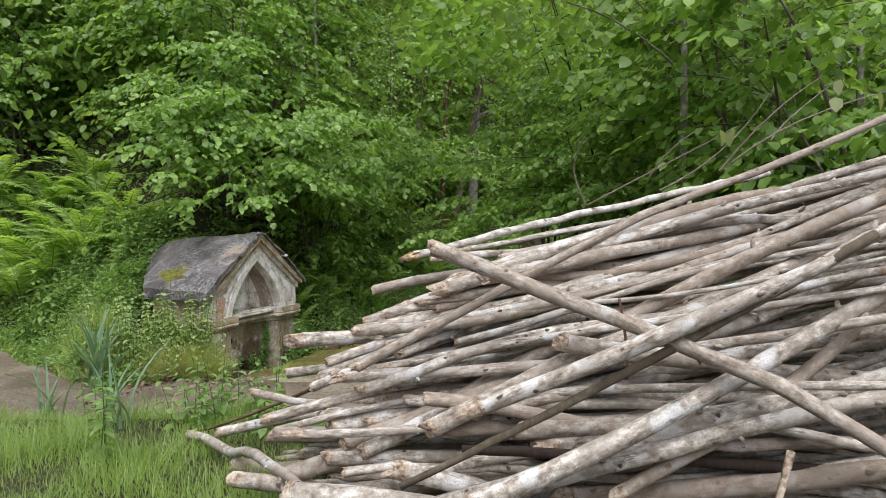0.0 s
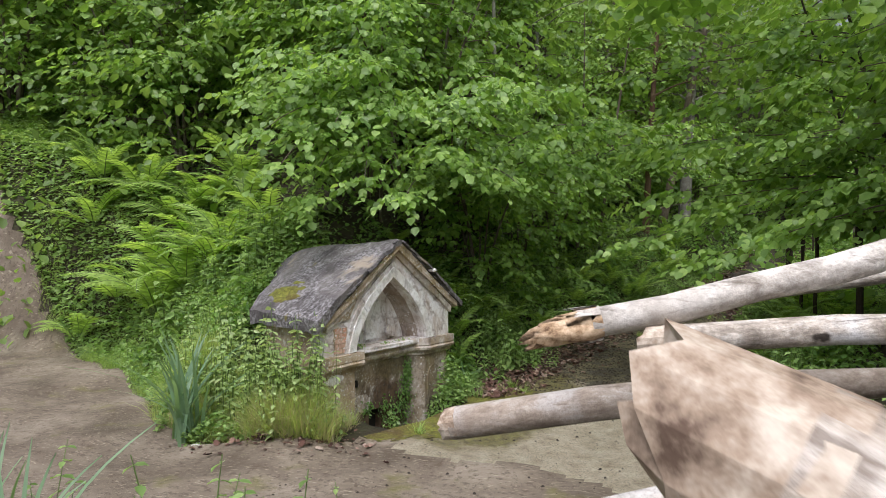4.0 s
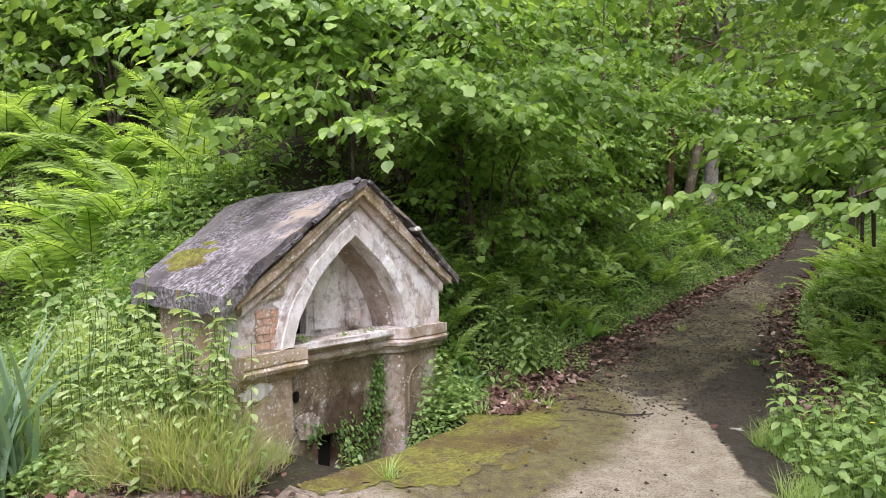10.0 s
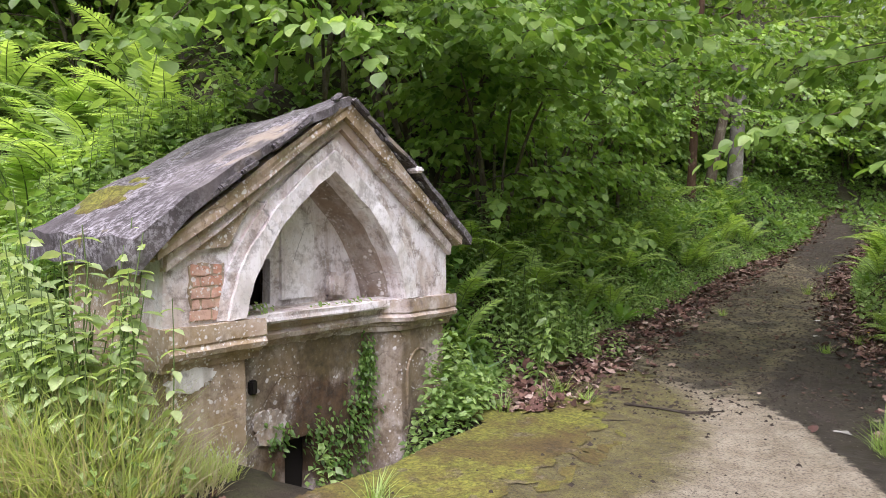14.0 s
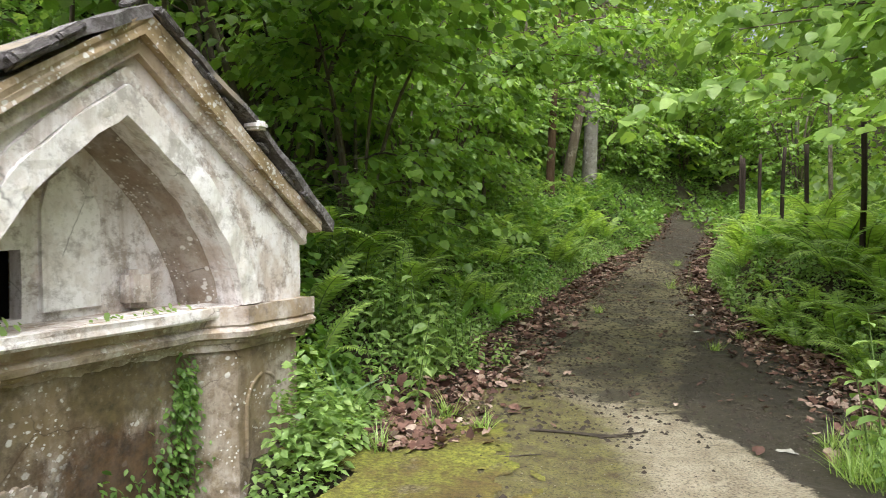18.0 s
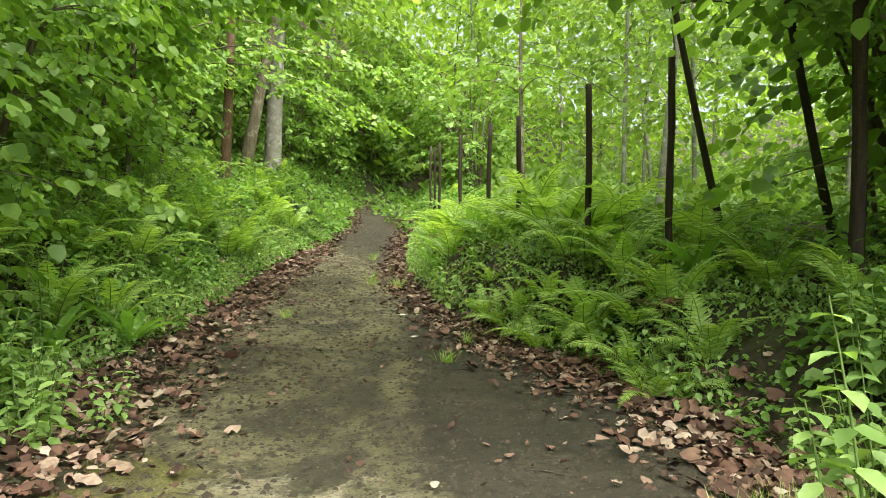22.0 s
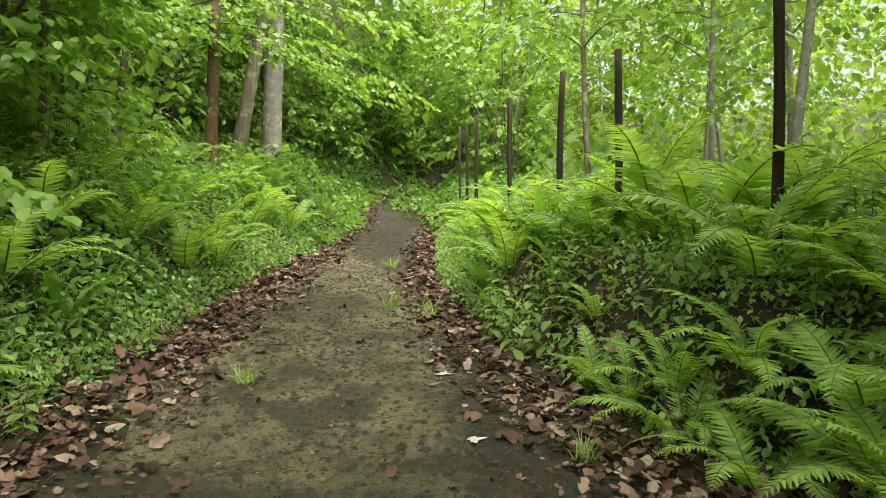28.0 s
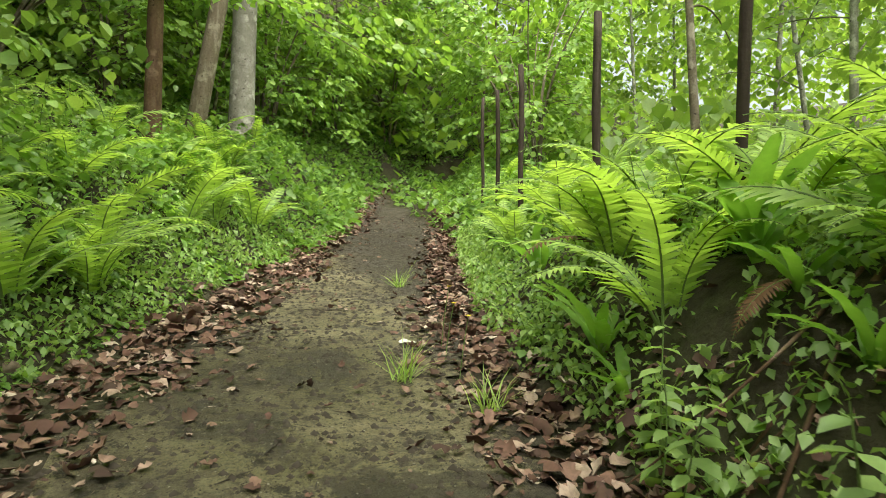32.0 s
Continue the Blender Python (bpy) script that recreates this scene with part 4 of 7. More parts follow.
def ivy(name, spots, n, size, seed, mat):
    """A cluster of small leaves on the wall round given spots of the facade: x, z, reach in x, reach in z."""
    g = np.random.default_rng(seed)
    pos = []
    for x, z, sx, sz in spots:
        pos.append(np.stack([x + sx * g.normal(0, 1, n), 0.06 + 0.05 * g.random(n), z + sz * g.normal(0, 1, n)], 1))
    pos = np.concatenate(pos)
    k = len(pos)
    v, f = scatter(leaf_shape(0.5, 0.06), pos, turns(np.pi + g.normal(0, 0.9, k), 0.2 + 0.9 * g.random(k), g.normal(0, 0.5, k)), size * (0.6 + 0.7 * g.random(k)))
    ob = new(name, mesh_of(name, v, f, mat))
    ob.matrix_world = fountain.matrix_world.copy()
    return ob


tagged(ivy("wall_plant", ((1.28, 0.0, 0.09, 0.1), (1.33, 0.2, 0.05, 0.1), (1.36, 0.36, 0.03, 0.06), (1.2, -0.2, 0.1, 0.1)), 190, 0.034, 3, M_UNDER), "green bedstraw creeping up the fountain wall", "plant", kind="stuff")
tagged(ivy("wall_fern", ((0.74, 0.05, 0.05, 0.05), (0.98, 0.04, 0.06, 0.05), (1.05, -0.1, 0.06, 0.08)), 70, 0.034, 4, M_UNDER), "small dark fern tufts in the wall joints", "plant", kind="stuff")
tagged(ivy("niche_weed", ((1.25, 0.71, 0.06, 0.01), (1.0, 0.70, 0.05, 0.01), (0.62, 0.72, 0.04, 0.015)), 16, 0.035, 5, M_HERB), "tiny weeds sprouting on the niche ledge", "plant", kind="stuff")

# ---- posts, trunks and shrubs ----


def stake(x, y, top, girth, seed):
    """A dark split fence stake standing in the bank."""
    g = np.random.default_rng(seed)
    base = float(land(x, y)) - 0.25
    zs = np.linspace(base, top, 9)
    lean = g.normal(0, 0.01, 2)
    pts = [(x + lean[0] * (z - base) + 0.006 * math.sin(5 * z + seed), y + lean[1] * (z - base), z) for z in zs]
    v, f = tube(pts, np.linspace(girth, girth * 0.92, 9), 6, 0.25, True, seed)
    ob = new("fence_post", mesh_of("fence_post", v, f, M_POST))
    tagged(ob, "dark weathered wooden fence stake among ferns", "fence post", "fence posts along the path")


for k, (x, y, top) in enumerate(((1.73, 12.26, 1.93), (1.74, 13.23, 1.96), (1.79, 14.54, 1.92), (1.89, 15.5, 2.0), (2.13, 16.84, 2.07), (2.5, 18.6, 2.2), (3.0, 20.2, 2.35), (3.5, 21.8, 2.6), (1.95, 11.1, 2.3))):
    stake(x, y, top, 0.025 if k != 8 else 0.04, k)


def stem_chunk(points, r0, r1, sides=7, seed=0, wob=0.15):
    v, f = tube(points, np.linspace(r0, r1, len(points)), sides, wob, False, seed)
    return v, f, 0


def spray(starts, ways, lengths, g, leaf, template, spacing=0.055, hang=0.25):
    """Leaves set alternately along twigs: arrays of places, turns and sizes."""
    pos, az, dr, ro, sz = [], [], [], [], []
    for p, w, L in zip(starts, ways, lengths):
        n = max(3, int(L / spacing))
        t = (np.arange(n) + g.random(n) * 0.5) / n
        heading = math.atan2(-w[0], w[1])
        sag = -0.35 * L * t ** 2
        q = p[None] + w[None] * (L * t)[:, None]
        q[:, 2] += sag
        side = np.where(np.arange(n) % 2 == 0, 1, -1)
        pos.append(q)
        az.append(heading + side * (0.55 + 0.5 * g.random(n)) * (1 - 0.5 * t))
        dr.append(hang + (1.0 - hang) * g.random(n) ** 1.1)
        ro.append(g.normal(0, 0.45, n))
        sz.append(leaf * (0.55 + 0.6 * g.random(n)))
    if not pos:
        return None
    return scatter(template, np.concatenate(pos), turns(np.concatenate(az), np.concatenate(dr), np.concatenate(ro)), np.concatenate(sz))


def shrub(name, seed, height, reach, stems, twigs, leaf=0.13, low=0.1, bark=None, leafmat=None):
    """A many-stemmed hazel: bent stems, side branches and leafy twigs that arch outwards."""
    g = np.random.default_rng(seed)
    starts, ways, lens = [], [], []
    root = new(name)
    for s in range(stems):
        a = 2 * math.pi * (s + g.random() * 0.6) / stems
        out = reach * (0.35 + 0.6 * g.random())
        h = height * (0.7 + 0.35 * g.random())
        tip = np.array([math.cos(a) * out, math.sin(a) * out, h])
        mid = np.array([math.cos(a) * out * 0.15, math.sin(a) * out * 0.15, h * 0.62])
        foot = np.array([math.cos(a) * 0.12, math.sin(a) * 0.12, -0.1])
        pts = bez(foot, mid, tip, 10)
        wood = [stem_chunk(pts, 0.028 + 0.02 * g.random(), 0.007, 6, seed + s)]
        for b in range(10):
            t = low + (1 - low) * g.random() ** 0.8
            p = pts[int(t * 9)]
            ba = a + g.normal(0, 1.0)
            L = reach * (0.35 + 0.5 * g.random()) * (1.15 - 0.5 * t)
            end = p + np.array([math.cos(ba) * L, math.sin(ba) * L, 0.15 * L - 0.45 * g.random()])
            bp = bez(p, p + (end - p) * 0.5 + np.array([0, 0, 0.22 * L]), end, 6)
            wood.append(stem_chunk(bp, 0.011, 0.003, 4, seed + s + b))
            for k in range(twigs):
                u = 0.15 + 0.85 * g.random()
                q = bp[min(5, int(u * 5.99))] + g.normal(0, 0.05, 3)
                ta = ba + g.normal(0, 1.0)
                w = np.array([math.cos(ta), math.sin(ta), g.normal(0.0, 0.3)])
                starts.append(q)
                ways.append(w / np.linalg.norm(w))
                lens.append(0.35 + 0.4 * g.random())
        v, f, m = joined(wood)
        part("stem", mesh_of("stem", v, f, bark or M_BARK, True), None, root)
    v, f = spray(starts, ways, lens, g, leaf, HAZEL_LEAF, 0.07)
    part("crown", mesh_of("crown", v, f, leafmat or M_HAZEL), None, root)
    return root


def tree(name, seed, height, girth, first, spread, boughs, twigs, leaf=0.15, bark=None, leafmat=None, lean=(0, 0)):
    """A taller tree: one tapered trunk, boughs and leafy twigs from the given height up."""
    g = np.random.default_rng(seed)
    top = np.array([lean[0] + g.normal(0, 0.15), lean[1] + g.normal(0, 0.15), height])
    pts = bez((0, 0, -0.3), (lean[0] * 0.4 + g.normal(0, 0.1), lean[1] * 0.4 + g.normal(0, 0.1), height * 0.5), top, 16)
    rad = girth * np.linspace(1, 0.22, 16)
    rad[0] *= 1.35
    tv, tf = tube(pts, rad, 10, 0.08, False, seed)
    root = new(name)
    part("trunk", mesh_of("trunk", tv, tf, bark or M_BARK, True), None, root)
    starts, ways, lens = [], [], []
    for b in range(boughs):
        t = (first + (height - first) * (b + g.random()) / boughs) / height
        p = pts[min(15, int(t * 15))]
        a = b * 2.4 + g.normal(0, 0.4)
        L = spread * (0.6 + 0.5 * g.random()) * (1.2 - 0.7 * t)
        end = p + np.array([math.cos(a) * L, math.sin(a) * L, L * (0.25 + 0.3 * t) - 0.7 * g.random()])
        bp = bez(p, p + (end - p) * 0.5 + np.array([0, 0, 0.2 * L]), end, 7)
        v, f, m = stem_chunk(bp, girth * 0.26, 0.006, 5, seed + b)
        part("bough", mesh_of("bough", v, f, bark or M_BARK, True), None, root)
        for k in range(twigs):
            u = 0.2 + 0.8 * g.random()
            q = bp[min(6, int(u * 6.99))] + g.normal(0, 0.18, 3)
            ta = a + g.normal(0, 1.1)
            w = np.array([math.cos(ta), math.sin(ta), g.normal(0, 0.3)])
            starts.append(q)
            ways.append(w / np.linalg.norm(w))
            lens.append(0.4 + 0.5 * g.random())
    v, f = spray(starts, ways, lens, g, leaf, HAZEL_LEAF, 0.095)
    part("crown", mesh_of("crown", v, f, leafmat or M_CANOPY), None, root)
    return root


def plant(root, spots, label, category, group, jitter=0.2, seed=1):
    """Sets a thing at the first spot and copies at the others: x, y, scale, turn."""
    g = np.random.default_rng(seed)
    tagged(root, label, category, group)
    for k, (x, y, s, turn) in enumerate(spots):
        m = pose(x, y, float(land(x, y)) - 0.03, g.normal(0, 2), g.normal(0, 2), turn)
        ob = root if k == 0 else copy_thing(root, m)
        ob.matrix_basis = m @ Matrix.Diagonal((s, s, s * (1 + 0.12 * g.normal()), 1))


HAZEL_LABEL = "many-stemmed hazel shrub with broad bright green leaves"
plant(shrub("hazel_shrub", 11, 4.2, 2.0, 7, 8), [
    (-5.0, 12.9, 1.0, 20), (-4.4, 13.1, 0.9, 140), (-4.3, 16.4, 0.95, 250), (-7.6, 13.9, 1.1, 70), (4.2, 8.3, 1.2, 10),
    (-10.5, 13.8, 1.15, 30), (-13, 13, 1.2, 90), (-5.5, 17, 1.2, 300), (6.2, 25.5, 1.0, 30), (-1.2, 28, 1.2, 0), (-1.3, 23.6, 0.8, 40), (0.9, 25.4, 0.8, 100), (2.6, 28.3, 0.9, 200), (-2.6, 25.6, 1.1, 10)], HAZEL_LABEL, "shrub", "hazel shrubs")
plant(shrub("hazel_shrub", 23, 4.8, 2.3, 6, 9), [
    (-4.0, 13.4, 1.05, 60), (-6.2, 14.4, 1.1, 180), (4.4, 6.7, 1.1, 100), (4.2, 10.2, 1.2, 40), (4.6, 11.6, 1.1, 210), (-9.2, 14, 1.2, 20), (-4.6, 18.4, 1.0, 330),
    (5.2, 9.4, 1.1, 280), (-12, 14.5, 1.3, 140), (-8.2, 17.5, 1.3, 0), (6.4, 5.5, 1.1, 190), (-3.0, 23.2, 1.0, 80), (7.5, 30.5, 1.3, 10)], HAZEL_LABEL, "shrub", "hazel shrubs")
plant(shrub("hazel_shrub", 37, 3.6, 1.8, 6, 8, low=0.03), [
    (-6.0, 12.9, 0.9, 0), (-2.75, 12.3, 0.72, 75), (-2.6, 14.2, 0.7, 310), (-2.3, 16.4, 0.7, 190), (-8.8, 13.2, 1.0, 120), (-3.6, 19.5, 1.1, 20),
    (-3.2, 20.8, 0.7, 160), (0.0, 24.6, 0.7, 20), (1.7, 26.6, 0.8, 250), (-1.9, 18.0, 0.6, 90), (4.2, 29.5, 1.0, 30), (9.0, 16.0, 0.9, 10), (-15, 14.5, 1.4, 60), (-18, 16.5, 1.3, 20), (-21, 18, 1.4, 120), (-3.7, 15.3, 0.9, 200), (5.0, 5.2, 1.1, 150)], HAZEL_LABEL, "shrub", "hazel shrubs")

TREE_LABEL = "tall slender broadleaf tree with a light green crown"
plant(tree("forest_tree", 3, 9.5, 0.055, 2.4, 2.5, 20, 18, 0.12, M_GREYGREEN), [
    (7.5, 18.5, 1.0, 110), (7.0, 27.5, 1.1, 200), (9.8, 23.0, 1.0, 300),
    (11.5, 17.5, 1.1, 20), (9.5, 33, 1.2, 10),
    (-4.4, 31, 1.4, 0), (-16, 18, 1.5, 10), (9, 12, 1.2, 40), (8.5, 8.0, 1.2, 90), (0.5, 38, 1.6, 60), (4.3, 15.6, 0.95, 70), (6.6, 13.2, 1.0, 160), (4.9, 8.2, 1.05, 15), (4.1, 9.4, 0.9, 260)], TREE_LABEL, "tree", "forest trees")
plant(tree("forest_tree", 5, 8.0, 0.045, 1.9, 2.2, 18, 19, 0.12, M_GREYGREEN, lean=(0.8, 0.3)), [
    (7.4, 15.4, 1.0, 0), (8.6, 21.0, 1.05, 90),
    (10.5, 28, 1.2, 60), (13, 24, 1.2, 10), (14, 31, 1.4, 190), (-1.5, 33, 1.4, 270),
    (12, 13.5, 1.3, 0), (14, 9, 1.4, 120), (-9, 27, 1.5, 60), (5.4, 17.8, 1.0, 20), (4.9, 12.2, 0.9, 250)], TREE_LABEL, "tree", "forest trees")

# the pair of larger trunks at the bend, and thin ones near them
M_PALEBARK = bark_material("pale_bark", (0.12, 0.11, 0.09), (0.24, 0.23, 0.2), (0.4, 0.39, 0.36), (4, 4, 3))
for nm, lab, args, at in (
        ("beech_tree", "pale grey smooth-barked tree with lichen patches", (41, 11, 0.19, 3.6, 2.8, 16, 15, 0.125, M_PALEBARK), (0.4, 23.0, 0)),
        ("leaning_tree", "leaning grey-brown trunk at the path bend", (42, 10, 0.13, 3.5, 2.4, 14, 14, 0.125, M_BARK), (-0.25, 22.45, 0)),
        ("brown_tree", "reddish-brown bare trunk on the bank", (43, 9, 0.1, 3.4, 2.0, 14, 13, 0.12, M_BROWNBARK), (-0.6, 21.5, 0))):
    root = tree(nm, *args, lean=(1.9, 0.3) if nm == "leaning_tree" else (0.2, 0))
    plant(root, [(at[0], at[1], 1.0, at[2])], lab, "tree", "")
plant(tree("thin_tree", 51, 6.5, 0.045, 2.2, 1.6, 12, 12, 0.12, M_BARK, M_HAZEL, (0.9, 0)), [
    (-1.64, 18.7, 1.0, 0), (-2.6, 19.9, 1.0, 90), (-4.2, 21.2, 1.1, 30), (-1.9, 16.9, 0.8, 300), (3.4, 17.4, 0.9, 60)],
    "thin grey-barked sapling on the bank", "tree", "saplings")
plant(tree("leaning_sapling", 55, 5.0, 0.035, 1.9, 1.7, 12, 12, 0.12, M_DARKBARK, M_HAZEL, (-2.0, 0.2)), [
    (3.0, 12.95, 1.0, 0), (3.2, 12.1, 1.05, 12)], "dark leaning hazel stem behind the fence stakes", "tree", "leaning stems")

# trees added for shade, their high crowns mostly out of view
plant(tree("arching_tree", 61, 8.5, 0.07, 4.0, 3.2, 18, 15, 0.14, M_GREYGREEN), [
    (-3.1, 15.2, 0.95, 200), (-3.2, 18.8, 1.0, 40), (2.5, 7.7, 0.9, 60)],
    "slender tree arching its high crown over the path", "tree", "arching trees")


def overhang(name, seed, base, ends, twigs, leaf=0.09, low_len=0.46, spread=0.12):
    """A hazel with long boughs that hang out to given places (x, y, z in the world)."""
    g = np.random.default_rng(seed)
    bx, by = base
    bz = float(land(bx, by))
    root = new(name)
    root.matrix_basis = Matrix.Translation((bx, by, bz))
    starts, ways, lens = [], [], []
    for k, (x, y, z) in enumerate(ends):
        e = np.array([x - bx, y - by, z - bz])
        h = max(e[2] + 0.5, 2.0)
        mid = np.array([e[0] * 0.25, e[1] * 0.25, h * 1.15])
        pts = bez((g.normal(0, spread), g.normal(0, spread), -0.1), mid, e, 14)
        v, f, m = stem_chunk(pts, 0.016 + 0.014 * g.random(), 0.004, 6, seed + k)
        part("stem", mesh_of("stem", v, f, M_BARK, True), None, root)
        way = pts[-1] - pts[8]
        heading = math.atan2(way[1], way[0])
        for j in range(int(1.7 * twigs)):
            u = 0.42 + 0.58 * g.random() ** 0.8
            q = pts[min(13, int(u * 13.99))] + g.normal(0, 1, 3) * np.array([0.13, 0.13, 0.04])
            ta = heading + g.normal(0, 1.0)
            w = np.array([math.cos(ta), math.sin(ta), g.normal(-0.08, 0.14)])
            starts.append(q)
            ways.append(w / np.linalg.norm(w))
            lens.append(low_len * (0.5 + 0.9 * g.random()))
    v, f = spray(starts, ways, lens, g, leaf, BROAD_LEAF, 0.06, 0.2)
    part("crown", mesh_of("crown", v, f, M_HAZEL), None, root)
    tagged(root, "hazel with long leafy branches hanging over the path", "shrub", "hazel shrubs")


overhang("hazel_shrub", 71, (4.7, 10.6), [
    (0.4, 9.9, 1.6), (0.9, 9.6, 1.8), (0.6, 10.2, 2.1), (1.1, 10.3, 1.9), (0.9, 9.9, 2.7), (1.2, 10.0, 3.3), (1.5, 9.8, 2.3), (0.6, 10.6, 3.3), (1.6, 10.4, 3.8)], 30, spread=0.3)
overhang("hazel_shrub", 78, (4.8, 12.8), [
    (-0.45, 10.45, 1.7), (-0.2, 10.7, 2.1), (0.0, 11.1, 2.3), (-0.3, 11.0, 2.8), (0.3, 10.4, 2.7), (0.0, 11.2, 3.3), (-0.35, 10.9, 3.7), (0.4, 10.9, 3.9), (1.0, 10.6, 4.0)], 30, spread=0.3)
overhang("hazel_shrub", 72, (-4.2, 12.0), [
    (-3.8, 8.5, 2.5), (-3.75, 8.9, 2.2), (-3.5, 9.1, 3.0), (-4.2, 8.8, 2.9), (-4.6, 9.3, 3.3), (-3.2, 9.2, 2.4), (-3.9, 9.0, 3.5), (-3.4, 9.4, 3.7), (-4.5, 9.6, 3.9), (-3.0, 9.6, 3.2), (-4.0, 9.7, 4.4), (-3.3, 9.9, 4.5)], 40, spread=0.35)
overhang("hazel_shrub", 73, (-3.5, 13.2), [
    (-2.8, 9.35, 2.2), (-2.6, 9.6, 2.7), (-2.2, 10.1, 2.5), (-1.8, 10.5, 2.4), (-2.4, 9.9, 3.3), (-1.5, 10.8, 2.8), (-1.1, 11.1, 2.6), (-1.9, 10.3, 3.5), (-1.2, 10.9, 3.5), (-0.8, 11.4, 3.1)], 38, spread=0.4)
overhang("hazel_shrub", 74, (-2.4, 22.2), [(1.4, 19.4, 2.8), (1.7, 20.2, 2.5), (2.0, 21.0, 2.9), (1.2, 19.0, 3.4), (1.8, 19.9, 3.6)], 20)
overhang("hazel_shrub", 77, (-2.4, 16.2), [(-0.4, 15.0, 3.0), (0.2, 14.6, 3.2), (0.6, 15.4, 3.4), (-0.2, 16.0, 3.1), (0.9, 16.2, 3.7), (-0.9, 14.8, 3.7)], 34)
overhang("hazel_shrub", 75, (2.9, 11.4), [(1.5, 10.9, 2.0), (1.9, 10.4, 1.75), (1.3, 11.5, 2.6), (2.0, 10.0, 2.4)], 16)

# ---- the log pile ----


def log(name, seed, length, girth, bend, stubs):
    """A pole with rough bark, knots, a bend and sawn or axe-cut ends."""
    g = np.random.default_rng(seed)
    n = 14
    pts = bez((0, 0, 0), (length * 0.5, bend * length, bend * 0.4 * length), (length, 0, 0), n)
    s = np.linspace(0, 1, n)
    for k in range(1, 5):
        pts[:, 1:] += np.sin(k * np.pi * s[:, None] + 6.28 * g.random(2)) * g.normal(0, 0.03 / k ** 0.6, 2)
    pts[:, 1:] += g.normal(0, 0.006, (n, 2))
    pts -= pts[0].copy()
    rad = np.linspace(girth, girth * 0.68, n) * (1 + g.normal(0, 0.05, n))
    v, f = tube(pts, rad, 9, 0.12, False, seed)
    ends = []
    for k in range(stubs):
        t = 0.12 + 0.8 * g.random()
        p = pts[int(t * (n - 1))]
        a = g.random() * 6.28
        d = np.array([0.5, math.cos(a), math.sin(a)])
        L = girth * (1.15 + 0.5 * g.random())
        q, e = tube(np.array([p, p + d * L * 0.7, p + d * L]), [girth * 0.34, girth * 0.3, girth * 0.16], 6, 0.2, True, seed + k)
        f = np.concatenate([f, e + len(v)])
        v = np.concatenate([v, q])
    root = new(name, mesh_of(name, v, f, M_LOG, True))
    for p, q, r in ((pts[0], pts[1], rad[0]), (pts[-1], pts[-2], rad[-1])):
        w = (p - q) / np.linalg.norm(p - q)
        side = np.cross(w, (0, 0, 1.0))
        side /= np.linalg.norm(side)
        up = np.cross(side, w)
        slant, turn, k = 1.1 * g.random() ** 2, 6.28 * g.random(), 14
        bm = bmesh.new()
        rings = []
        for m in (1.02, 0.97, 0.7, 0.35):
            row = []
            for i in range(k):
                a = 2 * math.pi * i / k
                chip = (0.22 * g.normal() if m < 1 else 0.0) * r
                off = -0.012 if m > 1 else 0.012 + slant * r * (1 + m * math.sin(a + turn)) + chip
                row.append(bm.verts.new(Vector(p + (side * math.cos(a) + up * math.sin(a)) * r * m + w * off)))
            rings.append(row)
        for ra, rb in zip(rings, rings[1:]):
            for i in range(k):
                bm.faces.new((ra[i], ra[(i + 1) % k], rb[(i + 1) % k], rb[i]))
        bm.faces.new(rings[-1])
        bmesh.ops.recalc_face_normals(bm, faces=bm.faces[:])
        part("cut_end", bm, M_CUT, root, "pale rough-cut wood end")
    return tagged(root, "pale grey-barked hazel pole in the log pile", "log", "log pile")


POLES = [log("log", 60 + k, L, r, b, s) for k, (L, r, b, s) in enumerate((
    (3.6, 0.034, 0.035, 5), (3.2, 0.03, -0.05, 4), (4.0, 0.038, 0.05, 6), (2.9, 0.026, 0.03, 4), (3.4, 0.042, -0.035, 5), (3.8, 0.03, 0.07, 7), (2.6, 0.022, -0.08, 4)))]
placed = set()


def lay(kind, tip, end, roll=0.0, thick=1.0):
    """Lays a pole with its near tip at one place, pointing at another."""
    base = POLES[kind]
    a, b = Vector(tip), Vector(end)
    x = (b - a).normalized()
    y = Vector((0, 0, 1)).cross(x).normalized()
    z = x.cross(y)
    m = Matrix((x, y, z)).transposed().to_4x4()
    m = Matrix.Translation(a) @ m @ pose(0, 0, 0, roll, 0, 0)
    if kind in placed:
        ob = copy_thing(base, m)
    else:
        ob = base
        placed.add(kind)
    ob.matrix_basis = m @ Matrix.Diagonal((1, thick, thick, 1))
    return ob


g = np.random.default_rng(5)
